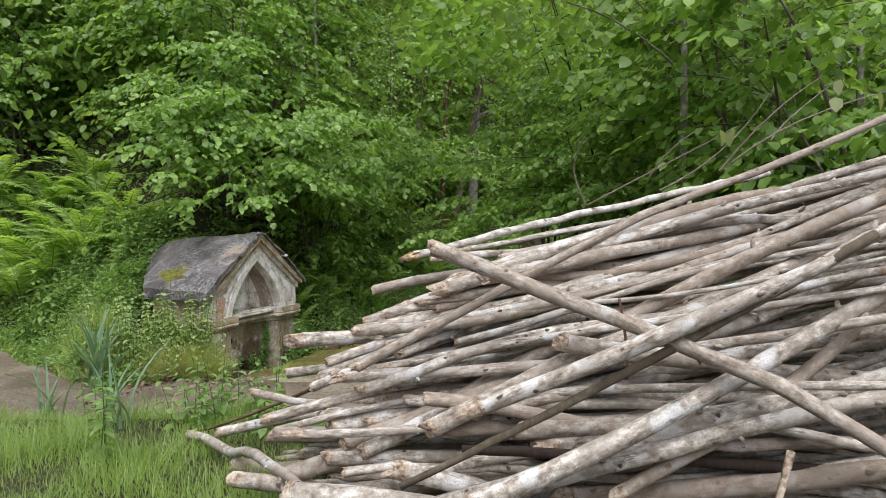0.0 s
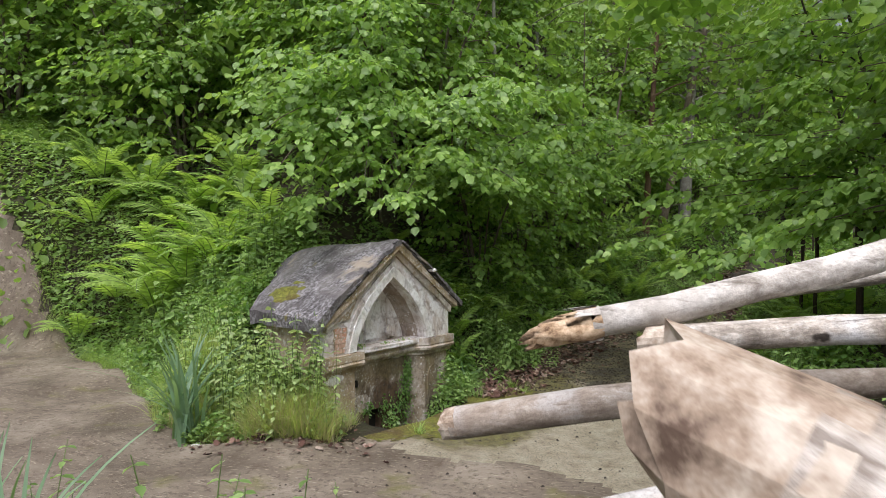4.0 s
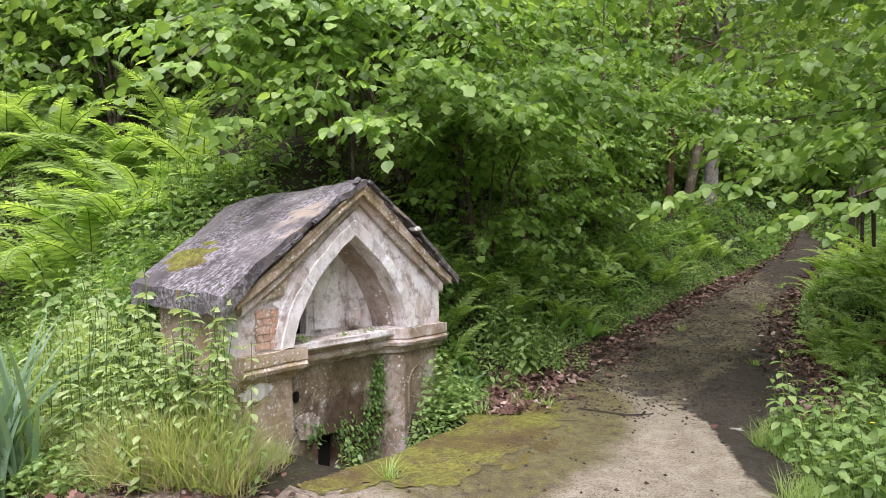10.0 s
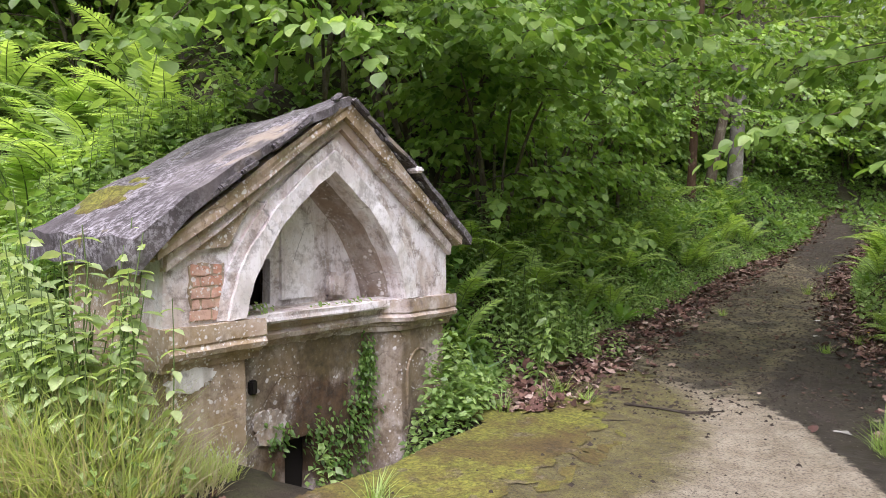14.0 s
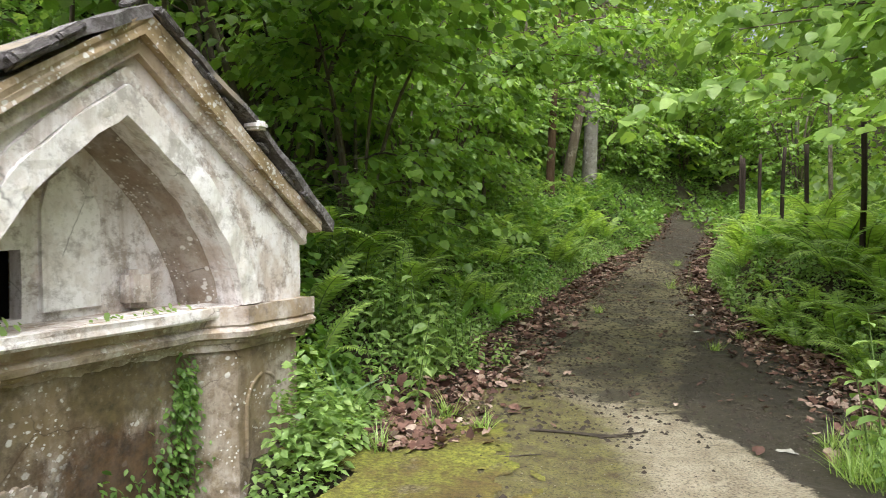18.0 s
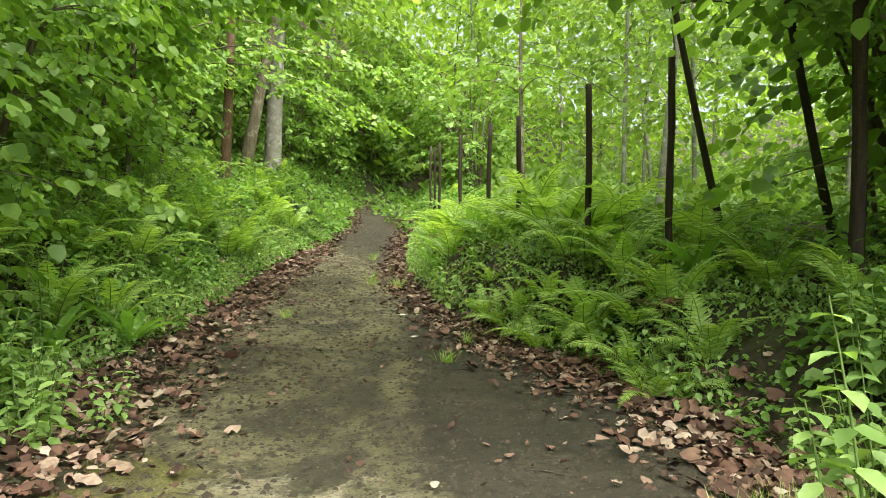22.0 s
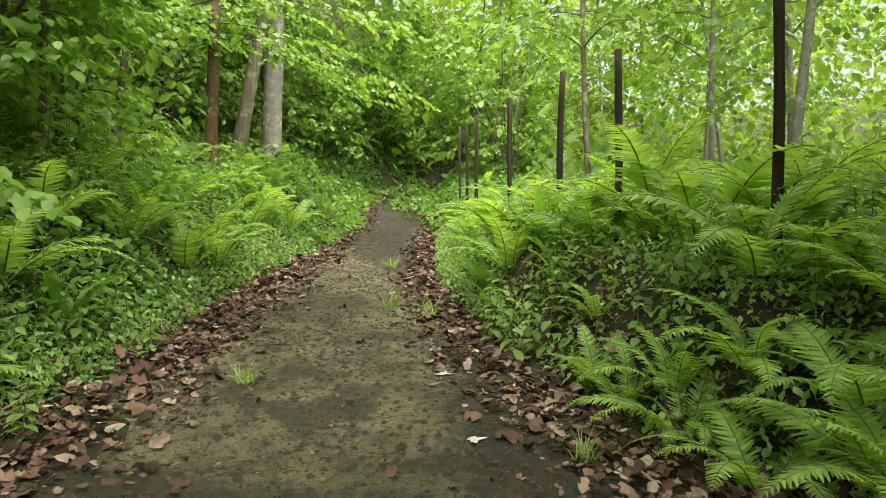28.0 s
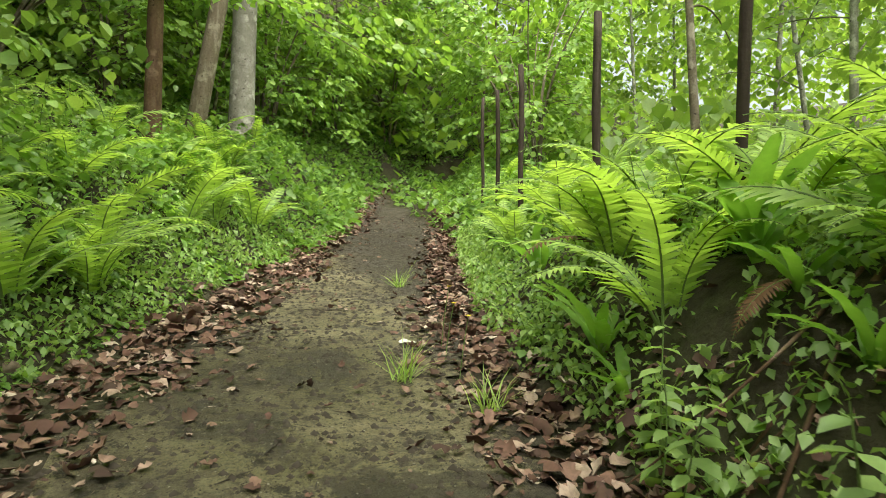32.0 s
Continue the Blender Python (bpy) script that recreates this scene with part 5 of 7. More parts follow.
# poles whose tips stand clear: kind, near tip, far end, thickness
for kind, tip, end, thick in (
        (1, (-0.49, 3.76, 1.505), (2.6, 4.0, 1.98), 0.95), (4, (0.06, 4.2, 1.72), (2.8, 4.9, 2.05), 0.48), (3, (-0.12, 3.66, 1.692), (2.0, 4.2, 2.0), 0.85),
        (0, (-0.10, 2.86, 1.77), (1.34, 2.2, 1.1), 1.0), (5, (-0.5, 3.5, 1.36), (2.6, 3.3, 1.9), 0.9), (1, (-0.46, 3.3, 1.35), (2.2, 3.2, 1.95), 1.1), (4, (-0.82, 3.39, 1.28), (2.4, 3.3, 1.45), 0.9),
        (2, (-0.57, 3.0, 0.96), (1.76, 2.8, 1.42), 1.25), (0, (-0.77, 2.9, 0.76), (0.6, 2.8, 1.4), 1.2), (3, (-0.41, 2.85, 0.9), (0.9, 2.8, 1.38), 1.4), (0, (-0.67, 2.6, 0.8), (1.59, 2.5, 0.84), 1.5),
        (5, (-0.95, 3.65, 1.05), (0.53, 3.4, 1.1), 0.9), (3, (-1.0, 2.95, 0.72), (0.21, 2.9, 0.76), 1.5), (4, (0.07, 2.4, 1.22), (1.48, 2.6, 1.84), 0.75), (2, (0.04, 2.3, 0.9), (1.57, 2.5, 1.66), 1.05),
        (0, (0.42, 2.7, 1.4), (1.64, 2.6, 1.36), 1.1), (3, (0.61, 2.5, 0.87), (1.7, 2.7, 1.52), 1.1), (6, (-0.3, 3.3, 1.2), (2.1, 3.1, 1.75), 1.3), (3, (-0.28, 3.5, 1.45), (2.6, 3.3, 1.95), 1.1), (6, (-0.15, 3.4, 1.5), (2.6, 3.4, 2.05), 1.4), (1, (-0.38, 3.4, 1.42), (2.6, 3.3, 1.85), 0.9), (5, (-0.2, 3.2, 1.38), (2.7, 3.0, 1.8), 0.8), (0, (-0.05, 3.3, 1.52), (2.6, 3.3, 2.1), 0.9), (4, (0.0, 3.5, 1.6), (2.8, 3.45, 2.2), 0.7), (6, (-1.70, 4.1, 0.55), (-0.95, 3.16, 0.6), 1.3),
        (3, (-1.47, 4.0, 0.6), (-0.4, 3.85, 0.85), 1.2), (1, (-1.2, 3.45, 0.6), (0.4, 3.3, 0.7), 1.3), (6, (-0.75, 3.35, 1.05), (0.3, 3.1, 1.35), 1.2), (2, (-0.9, 3.2, 0.85), (1.5, 3.0, 1.2), 1.0)):
    lay(kind, tip, end, g.random() * 360, thick)


def loose_pole(name, tip, end, r, bend, mat, label, seed):
    """A single odd pole with a bend, unlike the rest of the pile."""
    mid = (np.array(tip) + np.array(end)) / 2 + np.array(bend)
    v, f = tube(bez(tip, mid, end, 16), np.linspace(r * 0.7, r, 16), 7, 0.3, True, seed)
    tagged(new(name, mesh_of(name, v, f, mat, True)), label, "stick", "loose sticks on the pile")


def torn_pole(tip, end, r, seed):
    """A leading pole whose end is torn open, with the bark lifting off the wood."""
    g = np.random.default_rng(seed)
    a, b = np.array(tip), np.array(end)
    w = (b - a) / np.linalg.norm(b - a)
    side = np.cross(w, (0, 0, 1.0))
    side /= np.linalg.norm(side)
    up = np.cross(side, w)
    pts = bez(a + 0.085 * w, (a + b) / 2 + np.array([0, 0, 0.03]), b, 20)
    pts[1:] += g.normal(0, 0.004, (19, 3))
    v, f = tube(pts, r * (1 + g.normal(0, 0.04, 20)) * np.linspace(1, 0.85, 20), 14, 0.1, True, seed)
    root = new("torn_log", mesh_of("torn_log", v, f, M_WHITELOG, True))
    k, wood = 18, []
    for i, u in enumerate((0.1, 0.085, 0.065, 0.045, 0.025, 0.008, -0.004)):
        th = np.arange(k) * 2 * np.pi / k
        fall = 0.75 * max(0.0, (0.085 - u) / 0.09)
        ragged = r * (0.985 - 0.42 * fall * (0.6 + 0.4 * np.sin(th + 0.8)) + (0.07 * g.normal(0, 1, k) if 0 < i < 6 else 0))
        along = u - (0.012 * g.normal(0, 1, k) if i > 1 else 0) + 0.03 * fall * np.sin(th)
        wood.append(a + w * np.asarray(along).reshape(-1, 1) * np.ones((k, 1)) + ragged[:, None] * (np.cos(th)[:, None] * side + np.sin(th)[:, None] * up))
    n = len(wood)
    v = np.concatenate(wood + [[a + w * 0.03]])
    f = []
    for i in range(n - 1):
        for j in range(k):
            p, q = i * k + j, i * k + (j + 1) % k
            f += [[p, q, q + k], [p, q + k, p + k]]
    f += [[(n - 1) * k + j, (n - 1) * k + (j + 1) % k, n * k] for j in range(k)]
    part("torn_end", mesh_of("torn_end", v, np.array(f), M_TORN), None, root, "tan splintered wood at the torn end")
    for t0, reach, lift in ((1.9, 0.035, 0.1), (0.9, 0.03, 0.1), (3.0, 0.035, 0.12), (4.6, 0.03, 0.1)):
        th = t0 + np.linspace(-0.32, 0.32, 5)
        rows = []
        for u in np.linspace(0, 1, 6):
            rr = r * (1.03 + lift * u * u) + g.normal(0, 0.0008, 5)
            c = a + w * (0.1 - reach * u + 0.008 * g.normal(0, 1, 5) * (u > 0.9))[:, None]
            squeeze = t0 + (th - t0) * (1 - 0.35 * u)
            rows.append(c + rr[:, None] * (np.cos(squeeze)[:, None] * side + np.sin(squeeze)[:, None] * up))
        v = np.concatenate(rows + [q + (q - a - w * ((q - a) @ w)[:, None]) * 0.08 for q in rows])
        f = []
        for base in (0, 30):
            for i in range(5):
                for j in range(4):
                    p = base + 5 * i + j
                    f += [[p, p + 1, p + 6], [p, p + 6, p + 5]]
        part("bark_flap", mesh_of("bark_flap", v, np.array(f), M_WHITELOG), None, root, "strip of bark lifting off the wood")
    tagged(root, "pale grey-barked pole with a torn splintered end", "log", "log pile")


torn_pole((-0.318, 3.613, 1.694), (1.97, 4.33, 2.2), 0.023, 9)
loose_pole("split_pole", (-0.23, 2.45, 0.9), (1.5, 2.45, 1.85), 0.02, (0, 0, -0.05), M_BARK, "reddish-brown split pole lying across the pile", 1)
loose_pole("dark_pole", (0.0, 2.6, 0.99), (1.7, 2.52, 0.93), 0.026, (0, 0, 0.02), M_POST, "blackened damp pole low in the log pile", 2)
loose_pole("thin_stick", (-1.64, 4.16, 0.56), (-0.4, 3.5, 1.2), 0.012, (0, 0, -0.06), M_BROWNBARK, "thin dark stick leaning on the log pile", 3)
loose_pole("thin_stick", (0.62, 2.5, 1.3), (0.6, 2.55, 1.6), 0.006, (0.02, 0, 0), M_BROWNBARK, "thin upright twig stuck in the log pile", 4)
loose_pole("thin_stick", (1.0, 2.2, 0.75), (1.14, 2.3, 1.1), 0.014, (0.0, 0, 0), M_CUT, "short peeled stick standing against the pile", 5)
# the upper courses behind the leading poles
for k in range(26):
    u = g.random()
    x, z = -0.3 + 0.55 * u + 0.08 * g.normal(), 1.36 + 0.34 * u
    lay(int(g.integers(0, 7)), (x, 3.42 + 0.12 * g.normal(), z), (x + 3, 3.4 + 0.2 * g.normal(), z + 0.56 + 0.08 * g.normal()), g.random() * 360, 0.6 + 0.38 * g.random())
# the body of the pile
for k in range(105):
    layer = g.random()
    z = 0.55 + 0.95 * layer
    y = 3.12 + g.normal(0, 0.22) * (1.2 - 0.5 * layer) + 0.25 * (1 - layer)
    x = -0.66 + 0.5 * layer + g.normal(0, 0.25)
    rise = 0.08 + 0.13 * layer + g.normal(0, 0.1)
    if y < 2.65 or y > 3.45 + 0.7 * (1.5 - z) or (x < 0.15 and z > 1.38):
        continue
    lay(int(g.integers(0, 7)), (x, y, z), (x + 3, y - 0.1 + g.normal(0, 0.65), z + 3 * rise + g.normal(0, 0.2)), g.random() * 360, 0.45 + 0.55 * g.random() ** 1.6)
for k in range(34):
    z = 0.55 + 0.6 * g.random()
    x = -0.5 + 1.0 * g.random()
    lay(int(g.integers(0, 7)), (x, 2.55 + 0.25 * g.random() + 0.12 * z, z), (x + 3, 2.55 + g.normal(0, 0.2), z + 0.4 + g.normal(0, 0.45)), g.random() * 360)


def dry_twig(points, r):
    v, f = tube(points, np.linspace(r, r * 0.35, len(points)), 5, 0.15)
    return v, f, 0


root = new("dry_branch")
for a, b, c in (
        ((0.65, 3.5, 1.98), (0.5, 3.4, 2.2), (0.62, 3.3, 2.3)), ((0.66, 3.5, 1.98), (0.95, 3.3, 2.15), (1.3, 3.2, 2.34)),
        ((0.95, 3.4, 2.12), (1.0, 3.3, 2.25), (1.12, 3.2, 2.33)), ((1.4, 3.5, 2.2), (1.7, 3.3, 2.5), (2.3, 3.1, 2.55)), ((1.55, 3.4, 2.3), (1.6, 3.4, 2.4), (1.9, 3.4, 2.62)),
        ((1.0, 3.4, 2.05), (1.3, 3.3, 2.2), (1.45, 3.2, 2.5)), ((1.3, 3.4, 2.15), (1.5, 3.3, 2.45), (1.75, 3.3, 2.6))):
    v, f, m = dry_twig(bez(a, b, c, 9), 0.006)
    part("twig", mesh_of("twig", v, f, M_TWIG, True), None, root)
lp = np.array([[1.22, 3.2, 2.33], [1.28, 3.2, 2.34], [1.75, 3.2, 2.48], [2.2, 3.12, 2.55], [1.88, 3.38, 2.6], [2.28, 3.1, 2.56], [1.95, 3.2, 2.5]])
v, f = scatter(HAZEL_LEAF, lp, turns(g.random(7) * 6, 1.2 + 0.3 * g.random(7), g.normal(0, 0.5, 7)), 0.07 + 0.03 * g.random(7))
part("wilted_foliage", mesh_of("wilted_foliage", v, f, M_WILT), None, root)
tagged(root, "bare pale twigs with wilted leaves on the log pile", "branch")

# ---- ferns, herbs, grass ----


def frond_mesh(name, seed, pairs, width, arch_, droop, mat=None):
    """One fern frond of length 1: a curved rib with toothed leaflets that shorten towards the tip."""
    g = np.random.default_rng(seed)
    t = np.linspace(0, 1, 18)
    ang = arch_ - (arch_ + droop) * t ** 1.2
    step = np.diff(t, prepend=0)
    y = np.cumsum(np.cos(ang) * step)
    z = np.cumsum(np.sin(ang) * step)
    rib = np.stack([0.02 * np.sin(3 * t + seed), y, z], 1)
    rv, rf = tube(rib, np.linspace(0.009, 0.002, 18), 4)
    u = np.linspace(0.14, 0.985, pairs)
    env = width * np.sin(np.pi * np.clip(u, 0, 1) ** 0.75) ** 0.8 + 0.012
    tv = [[0, -0.055, 0]]
    tf = []
    teeth = 3
    for k in range(teeth):
        a = k / teeth
        w = 0.13 * (1 - a) + 0.02
        tv += [[a + 0.03, -w, -0.02 * a], [a + 0.26, -w * 0.8, -0.03 * a], [a + 0.03, w, -0.02 * a], [a + 0.26, w * 0.8, -0.03 * a]]
    tv += [[1.05, 0, -0.08]]
    mid = []
    for k in range(teeth):
        i = 1 + 4 * k
        tf += [[i, i + 1, i + 3], [i, i + 3, i + 2]]
        if k < teeth - 1:
            tf += [[i + 1, i + 4, i + 6], [i + 1, i + 6, i + 3]]
    last = 1 + 4 * (teeth - 1)
    tf += [[last + 1, len(tv) - 1, last + 3]]
    template = (np.array(tv, float), np.array(tf))
    chunks = [(rv, rf, 1)]
    for sgn in (1, -1):
        p = np.stack([np.interp(u, t, rib[:, k]) for k in range(3)], 1)
        slope = np.interp(u, t, ang)
        fw = 0.35 + 0.25 * u
        dirx = np.stack([sgn * np.cos(fw), np.sin(fw) * np.cos(slope), np.sin(fw) * np.sin(slope) - 0.12 + g.normal(0, 0.06, pairs)], 1)
        dirx /= np.linalg.norm(dirx, axis=1)[:, None]
        nrm = np.stack([np.zeros(pairs), -np.sin(slope), np.cos(slope)], 1) + g.normal(0, 0.12, (pairs, 3))
        diry = np.cross(nrm, dirx)
        diry /= np.linalg.norm(diry, axis=1)[:, None]
        nz = np.cross(dirx, diry)
        rot = np.stack([dirx, diry, nz], -1)
        size = np.stack([env, np.full(pairs, 0.95 / pairs * 3.5), env], 1) * np.array([1, 1, 1])
        size[:, 1] = np.minimum(size[:, 1], env * 1.2)
        v, f = scatter(template, p, rot, size)
        chunks.append((v, f, 0))
    v, f, m = joined(chunks)
    return mesh_of(name, v, f, [mat or M_FERN, M_STEM], False, m)


FRONDS = [frond_mesh("frond", 80 + k, n, w, a, d) for k, (n, w, a, d) in enumerate(((29, 0.14, 1.35, 0.5), (30, 0.125, 1.2, 0.7), (28, 0.15, 1.0, 0.55), (29, 0.13, 1.45, 0.25)))]
DRYFROND = frond_mesh("frond", 91, 20, 0.15, 0.5, 0.9, Mat("brown_frond").surface((0.1, 0.05, 0.024), 0.8))


def fern(x, y, size, n, seed, dry=0, up=0.0):
    """A shuttlecock of arching fronds."""
    g = np.random.default_rng(seed)
    root = new("fern")
    root.matrix_basis = Matrix.Translation((x, y, float(land(x, y)) - 0.03))
    for k in range(n):
        ob = new("frond", FRONDS[int(g.integers(0, 4))])
        ob.parent = root
        L = size * (0.75 + 0.4 * g.random())
        ob.matrix_basis = pose(0, 0, 0, g.normal(0, 7), g.normal(0, 9), 360 * (k + 0.7 * g.random()) / n) @ pose(0, 0.03, 0, up * g.random(), 0, 0) @ Matrix.Diagonal((0.85 * L, L, L, 1))
    for k in range(dry):
        ob = new("dead_frond", DRYFROND)
        ob.parent = root
        ob["label"] = "brown withered frond"
        L = size * 0.7
        ob.matrix_basis = pose(0, 0, 0.05, g.normal(0, 7), 0, 360 * g.random()) @ Matrix.Diagonal((L, L, L, 1))
    tagged(root, "bright green fern with arching toothed fronds", "fern", "ferns")


FERNS = [  # x, y, size, fronds
    (-6.4, 10.3, 1.35, 12), (-6.9, 10.25, 1.45, 12), (-6.0, 10.4, 1.2, 11), (-7.6, 10.7, 1.1, 10), (-8.1, 11.4, 1.3, 11), (-7.2, 11.6, 1.4, 11), (-6.6, 11.9, 1.4, 11), (-9.0, 11.4, 1.3, 10), (-6.2, 10.8, 1.1, 9), (-7.3, 10.9, 1.1, 9), (-8.4, 10.3, 1.0, 9), (-5.2, 10.2, 0.7, 8), (-5.0, 10.9, 0.8, 8), (-6.0, 10.3, 1.25, 11), (-6.7, 10.9, 1.3, 11), (-7.4, 11.3, 1.3, 10), (-5.5, 10.9, 1.15, 10), (-7.9, 10.6, 1.2, 10), (-8.8, 11.0, 1.2, 9), (-6.3, 11.5, 1.2, 9),
    (-2.7, 11.5, 0.8, 10), (-2.62, 10.62, 0.62, 11), (-2.75, 10.95, 0.7, 10), (-2.35, 11.75, 0.75, 9), (-3.0, 11.2, 0.9, 9), (-2.3, 12.6, 0.65, 8), (-2.0, 13.1, 0.6, 8), (-2.0, 13.9, 0.7, 8), (-1.65, 14.8, 0.7, 8), (-1.6, 15.6, 0.8, 8), (-1.2, 16.3, 0.7, 8), (-0.6, 17.6, 0.8, 8), (-0.2, 18.9, 0.8, 8), (0.4, 20.2, 0.8, 8),
    (1.05, 12.2, 0.6, 10), (1.3, 11.7, 0.62, 10), (1.15, 12.75, 0.55, 9), (1.5, 12.4, 0.7, 9), (1.6, 14.5, 0.65, 10), (1.8, 15.2, 0.7, 9), (1.55, 15.8, 0.7, 9), (1.9, 16.4, 0.8, 9), (2.3, 17.5, 0.8, 8), (2.6, 14.2, 0.9, 8), (2.7, 15.6, 0.9, 8), (2.4, 12.9, 0.8, 8), (3.0, 17.0, 0.9, 8), (3.1, 19.0, 0.9, 8), (1.1, 11.2, 0.5, 9), (1.45, 10.7, 0.5, 8),
    (1.7, 12.9, 0.8, 9), (1.9, 13.5, 0.9, 9), (2.0, 14.9, 0.75, 9), (2.1, 15.6, 0.9, 8), (1.35, 15.2, 0.6, 9), (2.0, 12.3, 0.8, 9), (1.0, 13.0, 0.45, 9), (0.95, 13.45, 0.4, 9), (0.92, 13.2, 0.36, 8), (1.15, 13.75, 0.3, 8), (1.75, 13.75, 1.0, 10), (1.85, 14.2, 1.05, 10), (1.8, 11.5, 0.7, 9), (2.3, 13.7, 0.9, 8), (2.2, 14.6, 0.9, 8)]
for k, (x, y, s) in enumerate(((0.95, 11.6, 0.45), (1.0, 12.05, 0.5), (0.88, 12.45, 0.42), (1.2, 11.9, 0.55), (0.92, 12.85, 0.42), (1.22, 12.4, 0.55), (0.75, 11.2, 0.4))):
    fern(x, y, s, 10, 600 + k)
for k, (x, y, s, n) in enumerate(FERNS):
    fern(x, y, s, n, 300 + k, 2 if y > 11 and x > 1 and k % 2 else 0, 28 if x > 0.9 else 4 if x < -5 else 6)


g = np.random.default_rng(19)
for k in range(70):
    y = 11.2 + 12.5 * g.random() ** 1.2
    xc, zc, w = (float(q) for q in line(np.array(y)))
    side = -1 if k % 5 < 3 else 1
    x = xc + side * (w + 0.62 + 1.9 * g.random() ** 1.3)
    fern(x, y, 0.5 + 0.35 * g.random(), 7, 900 + k, 0, 15)


def strap_mesh(seed):
    """One undivided strap leaf with a wavy edge, length 1."""
    t = np.linspace(0, 1, 14)
    ang = 1.25 - 1.1 * t
    y, z = np.cumsum(np.cos(ang)) / 14, np.cumsum(np.sin(ang)) / 14
    w = 0.075 * np.sin(np.pi * np.clip(t * 0.93 + 0.07, 0, 1)) ** 0.6
    v, f = [], []
    for k in range(14):
        wav = 0.012 * math.sin(k * 1.9 + seed)
        v += [[-w[k], y[k], z[k] + 0.02 + wav], [0, y[k], z[k]], [w[k], y[k], z[k] + 0.02 - wav]]
    for k in range(13):
        a = 3 * k
        f += [[a, a + 1, a + 4], [a, a + 4, a + 3], [a + 1, a + 2, a + 5], [a + 1, a + 5, a + 4]]
    return mesh_of("strap_leaf", v, f, M_TONGUE, True)


STRAPS = [strap_mesh(k) for k in range(3)]
for k, (x, y, s, n) in enumerate(((1.2, 15.2, 0.26, 8), (1.3, 15.5, 0.36, 9), (1.28, 14.45, 0.26, 9), (1.4, 14.75, 0.26, 7), (1.62, 14.5, 0.4, 8), (1.7, 14.2, 0.36, 7), (1.6, 13.2, 0.42, 8), (1.5, 15.0, 0.42, 10), (1.75, 12.0, 0.45, 7), (-1.6, 13.3, 0.4, 9), (-1.9, 12.6, 0.4, 9), (-1.35, 14.9, 0.38, 8), (1.9, 17.1, 0.4, 8))):
    g = np.random.default_rng(700 + k)
    root = new("hart_tongue_fern")
    root.matrix_basis = Matrix.Translation((x, y, float(land(x, y)) - 0.02))
    for j in range(n):
        ob = new("strap_leaf", STRAPS[j % 3])
        ob.parent = root
        L = s * (0.7 + 0.5 * g.random())
        ob.matrix_basis = pose(0, 0, 0, g.normal(0, 9), g.normal(0, 9), 360 * (j + g.random() * 0.6) / n) @ Matrix.Diagonal((L, L, L, 1))
    tagged(root, "glossy fern with undivided wavy strap leaves", "fern", "strap-leaved ferns")


def bank_root(points, r):
    pts = np.array([(x, y, float(land(x, y)) + up) for x, y, up in points])
    v, f = tube(bez(pts[0], pts[1], pts[2], 12), np.linspace(r, r * 0.4, 12), 6, 0.3, True, int(1000 * r))
    tagged(new("tree_root", mesh_of("tree_root", v, f, M_BROWNBARK, True)), "bare brown root running down the earth bank", "root", "bank roots")


g = np.random.default_rng(23)
for k in range(16):
    x, y = 1.45 + 0.2 * g.random(), 13.15 + 1.5 * g.random()
    bank_root(((x, y, 0.02), (x - 0.22, y + 0.15 * g.normal(), 0.1), (x - 0.42 - 0.15 * g.random(), y + 0.25 * g.normal(), -0.01)), 0.006 + 0.01 * g.random())
for k in range(13):
    x, y = 1.4 + 0.3 * g.random(), 13.3 + 1.5 * g.random()
    ob = new("dead_frond", DRYFROND)
    L = 0.16 + 0.14 * g.random()
    ob.matrix_basis = pose(x, y, float(land(x, y)) + 0.03, -35 + 12 * g.normal(), 12 * g.normal(), 90 + 45 * g.normal()) @ Matrix.Diagonal((L, L, L, 1))
    tagged(ob, "brown withered fern frond hanging on the bank", "dead frond", "dead fronds")


def herb(name, seed, height, leaf, pairs, stems, mat=M_HERB):
    """Upright stems with crossed pairs of pointed leaves."""
    g = np.random.default_rng(seed)
    wood, pos, az, dr, sz = [], [], [], [], []
    for s in range(stems):
        a, r = g.random() * 6.28, 0.14 * g.random()
        foot = np.array([r * math.cos(a), r * math.sin(a), -0.03])
        h = height * (0.65 + 0.45 * g.random())
        tip = foot + np.array([0.16 * math.cos(a) * g.random(), 0.16 * math.sin(a) * g.random(), h])
        pts = bez(foot, (foot + tip) / 2 + g.normal(0, 0.02, 3), tip, 7)
        wood.append((*tube(pts, np.linspace(0.005, 0.002, 7), 4), 1))
        for k in range(pairs):
            t = 0.15 + 0.85 * (k + 0.5) / pairs
            p = np.array([np.interp(t, np.linspace(0, 1, 7), pts[:, i]) for i in range(3)])
            for q in (0, math.pi):
                pos.append(p)
                az.append(a + q + k * 1.57 + g.normal(0, 0.25))
                dr.append(0.1 + 0.7 * g.random() * (1.1 - t))
                sz.append(leaf * (1.15 - 0.6 * t) * (0.75 + 0.4 * g.random()))
    root = new(name)
    for v, f, m in wood:
        part("stalk", mesh_of("stalk", v, f, M_STEM, True), None, root)
    v, f = scatter(leaf_shape(0.55, 0.07, 1.0, 0.15), np.array(pos), turns(az, dr, g.normal(0, 0.25, len(pos))), np.array(sz))
    part("foliage", mesh_of("foliage", v, f, mat), None, root)
    return root


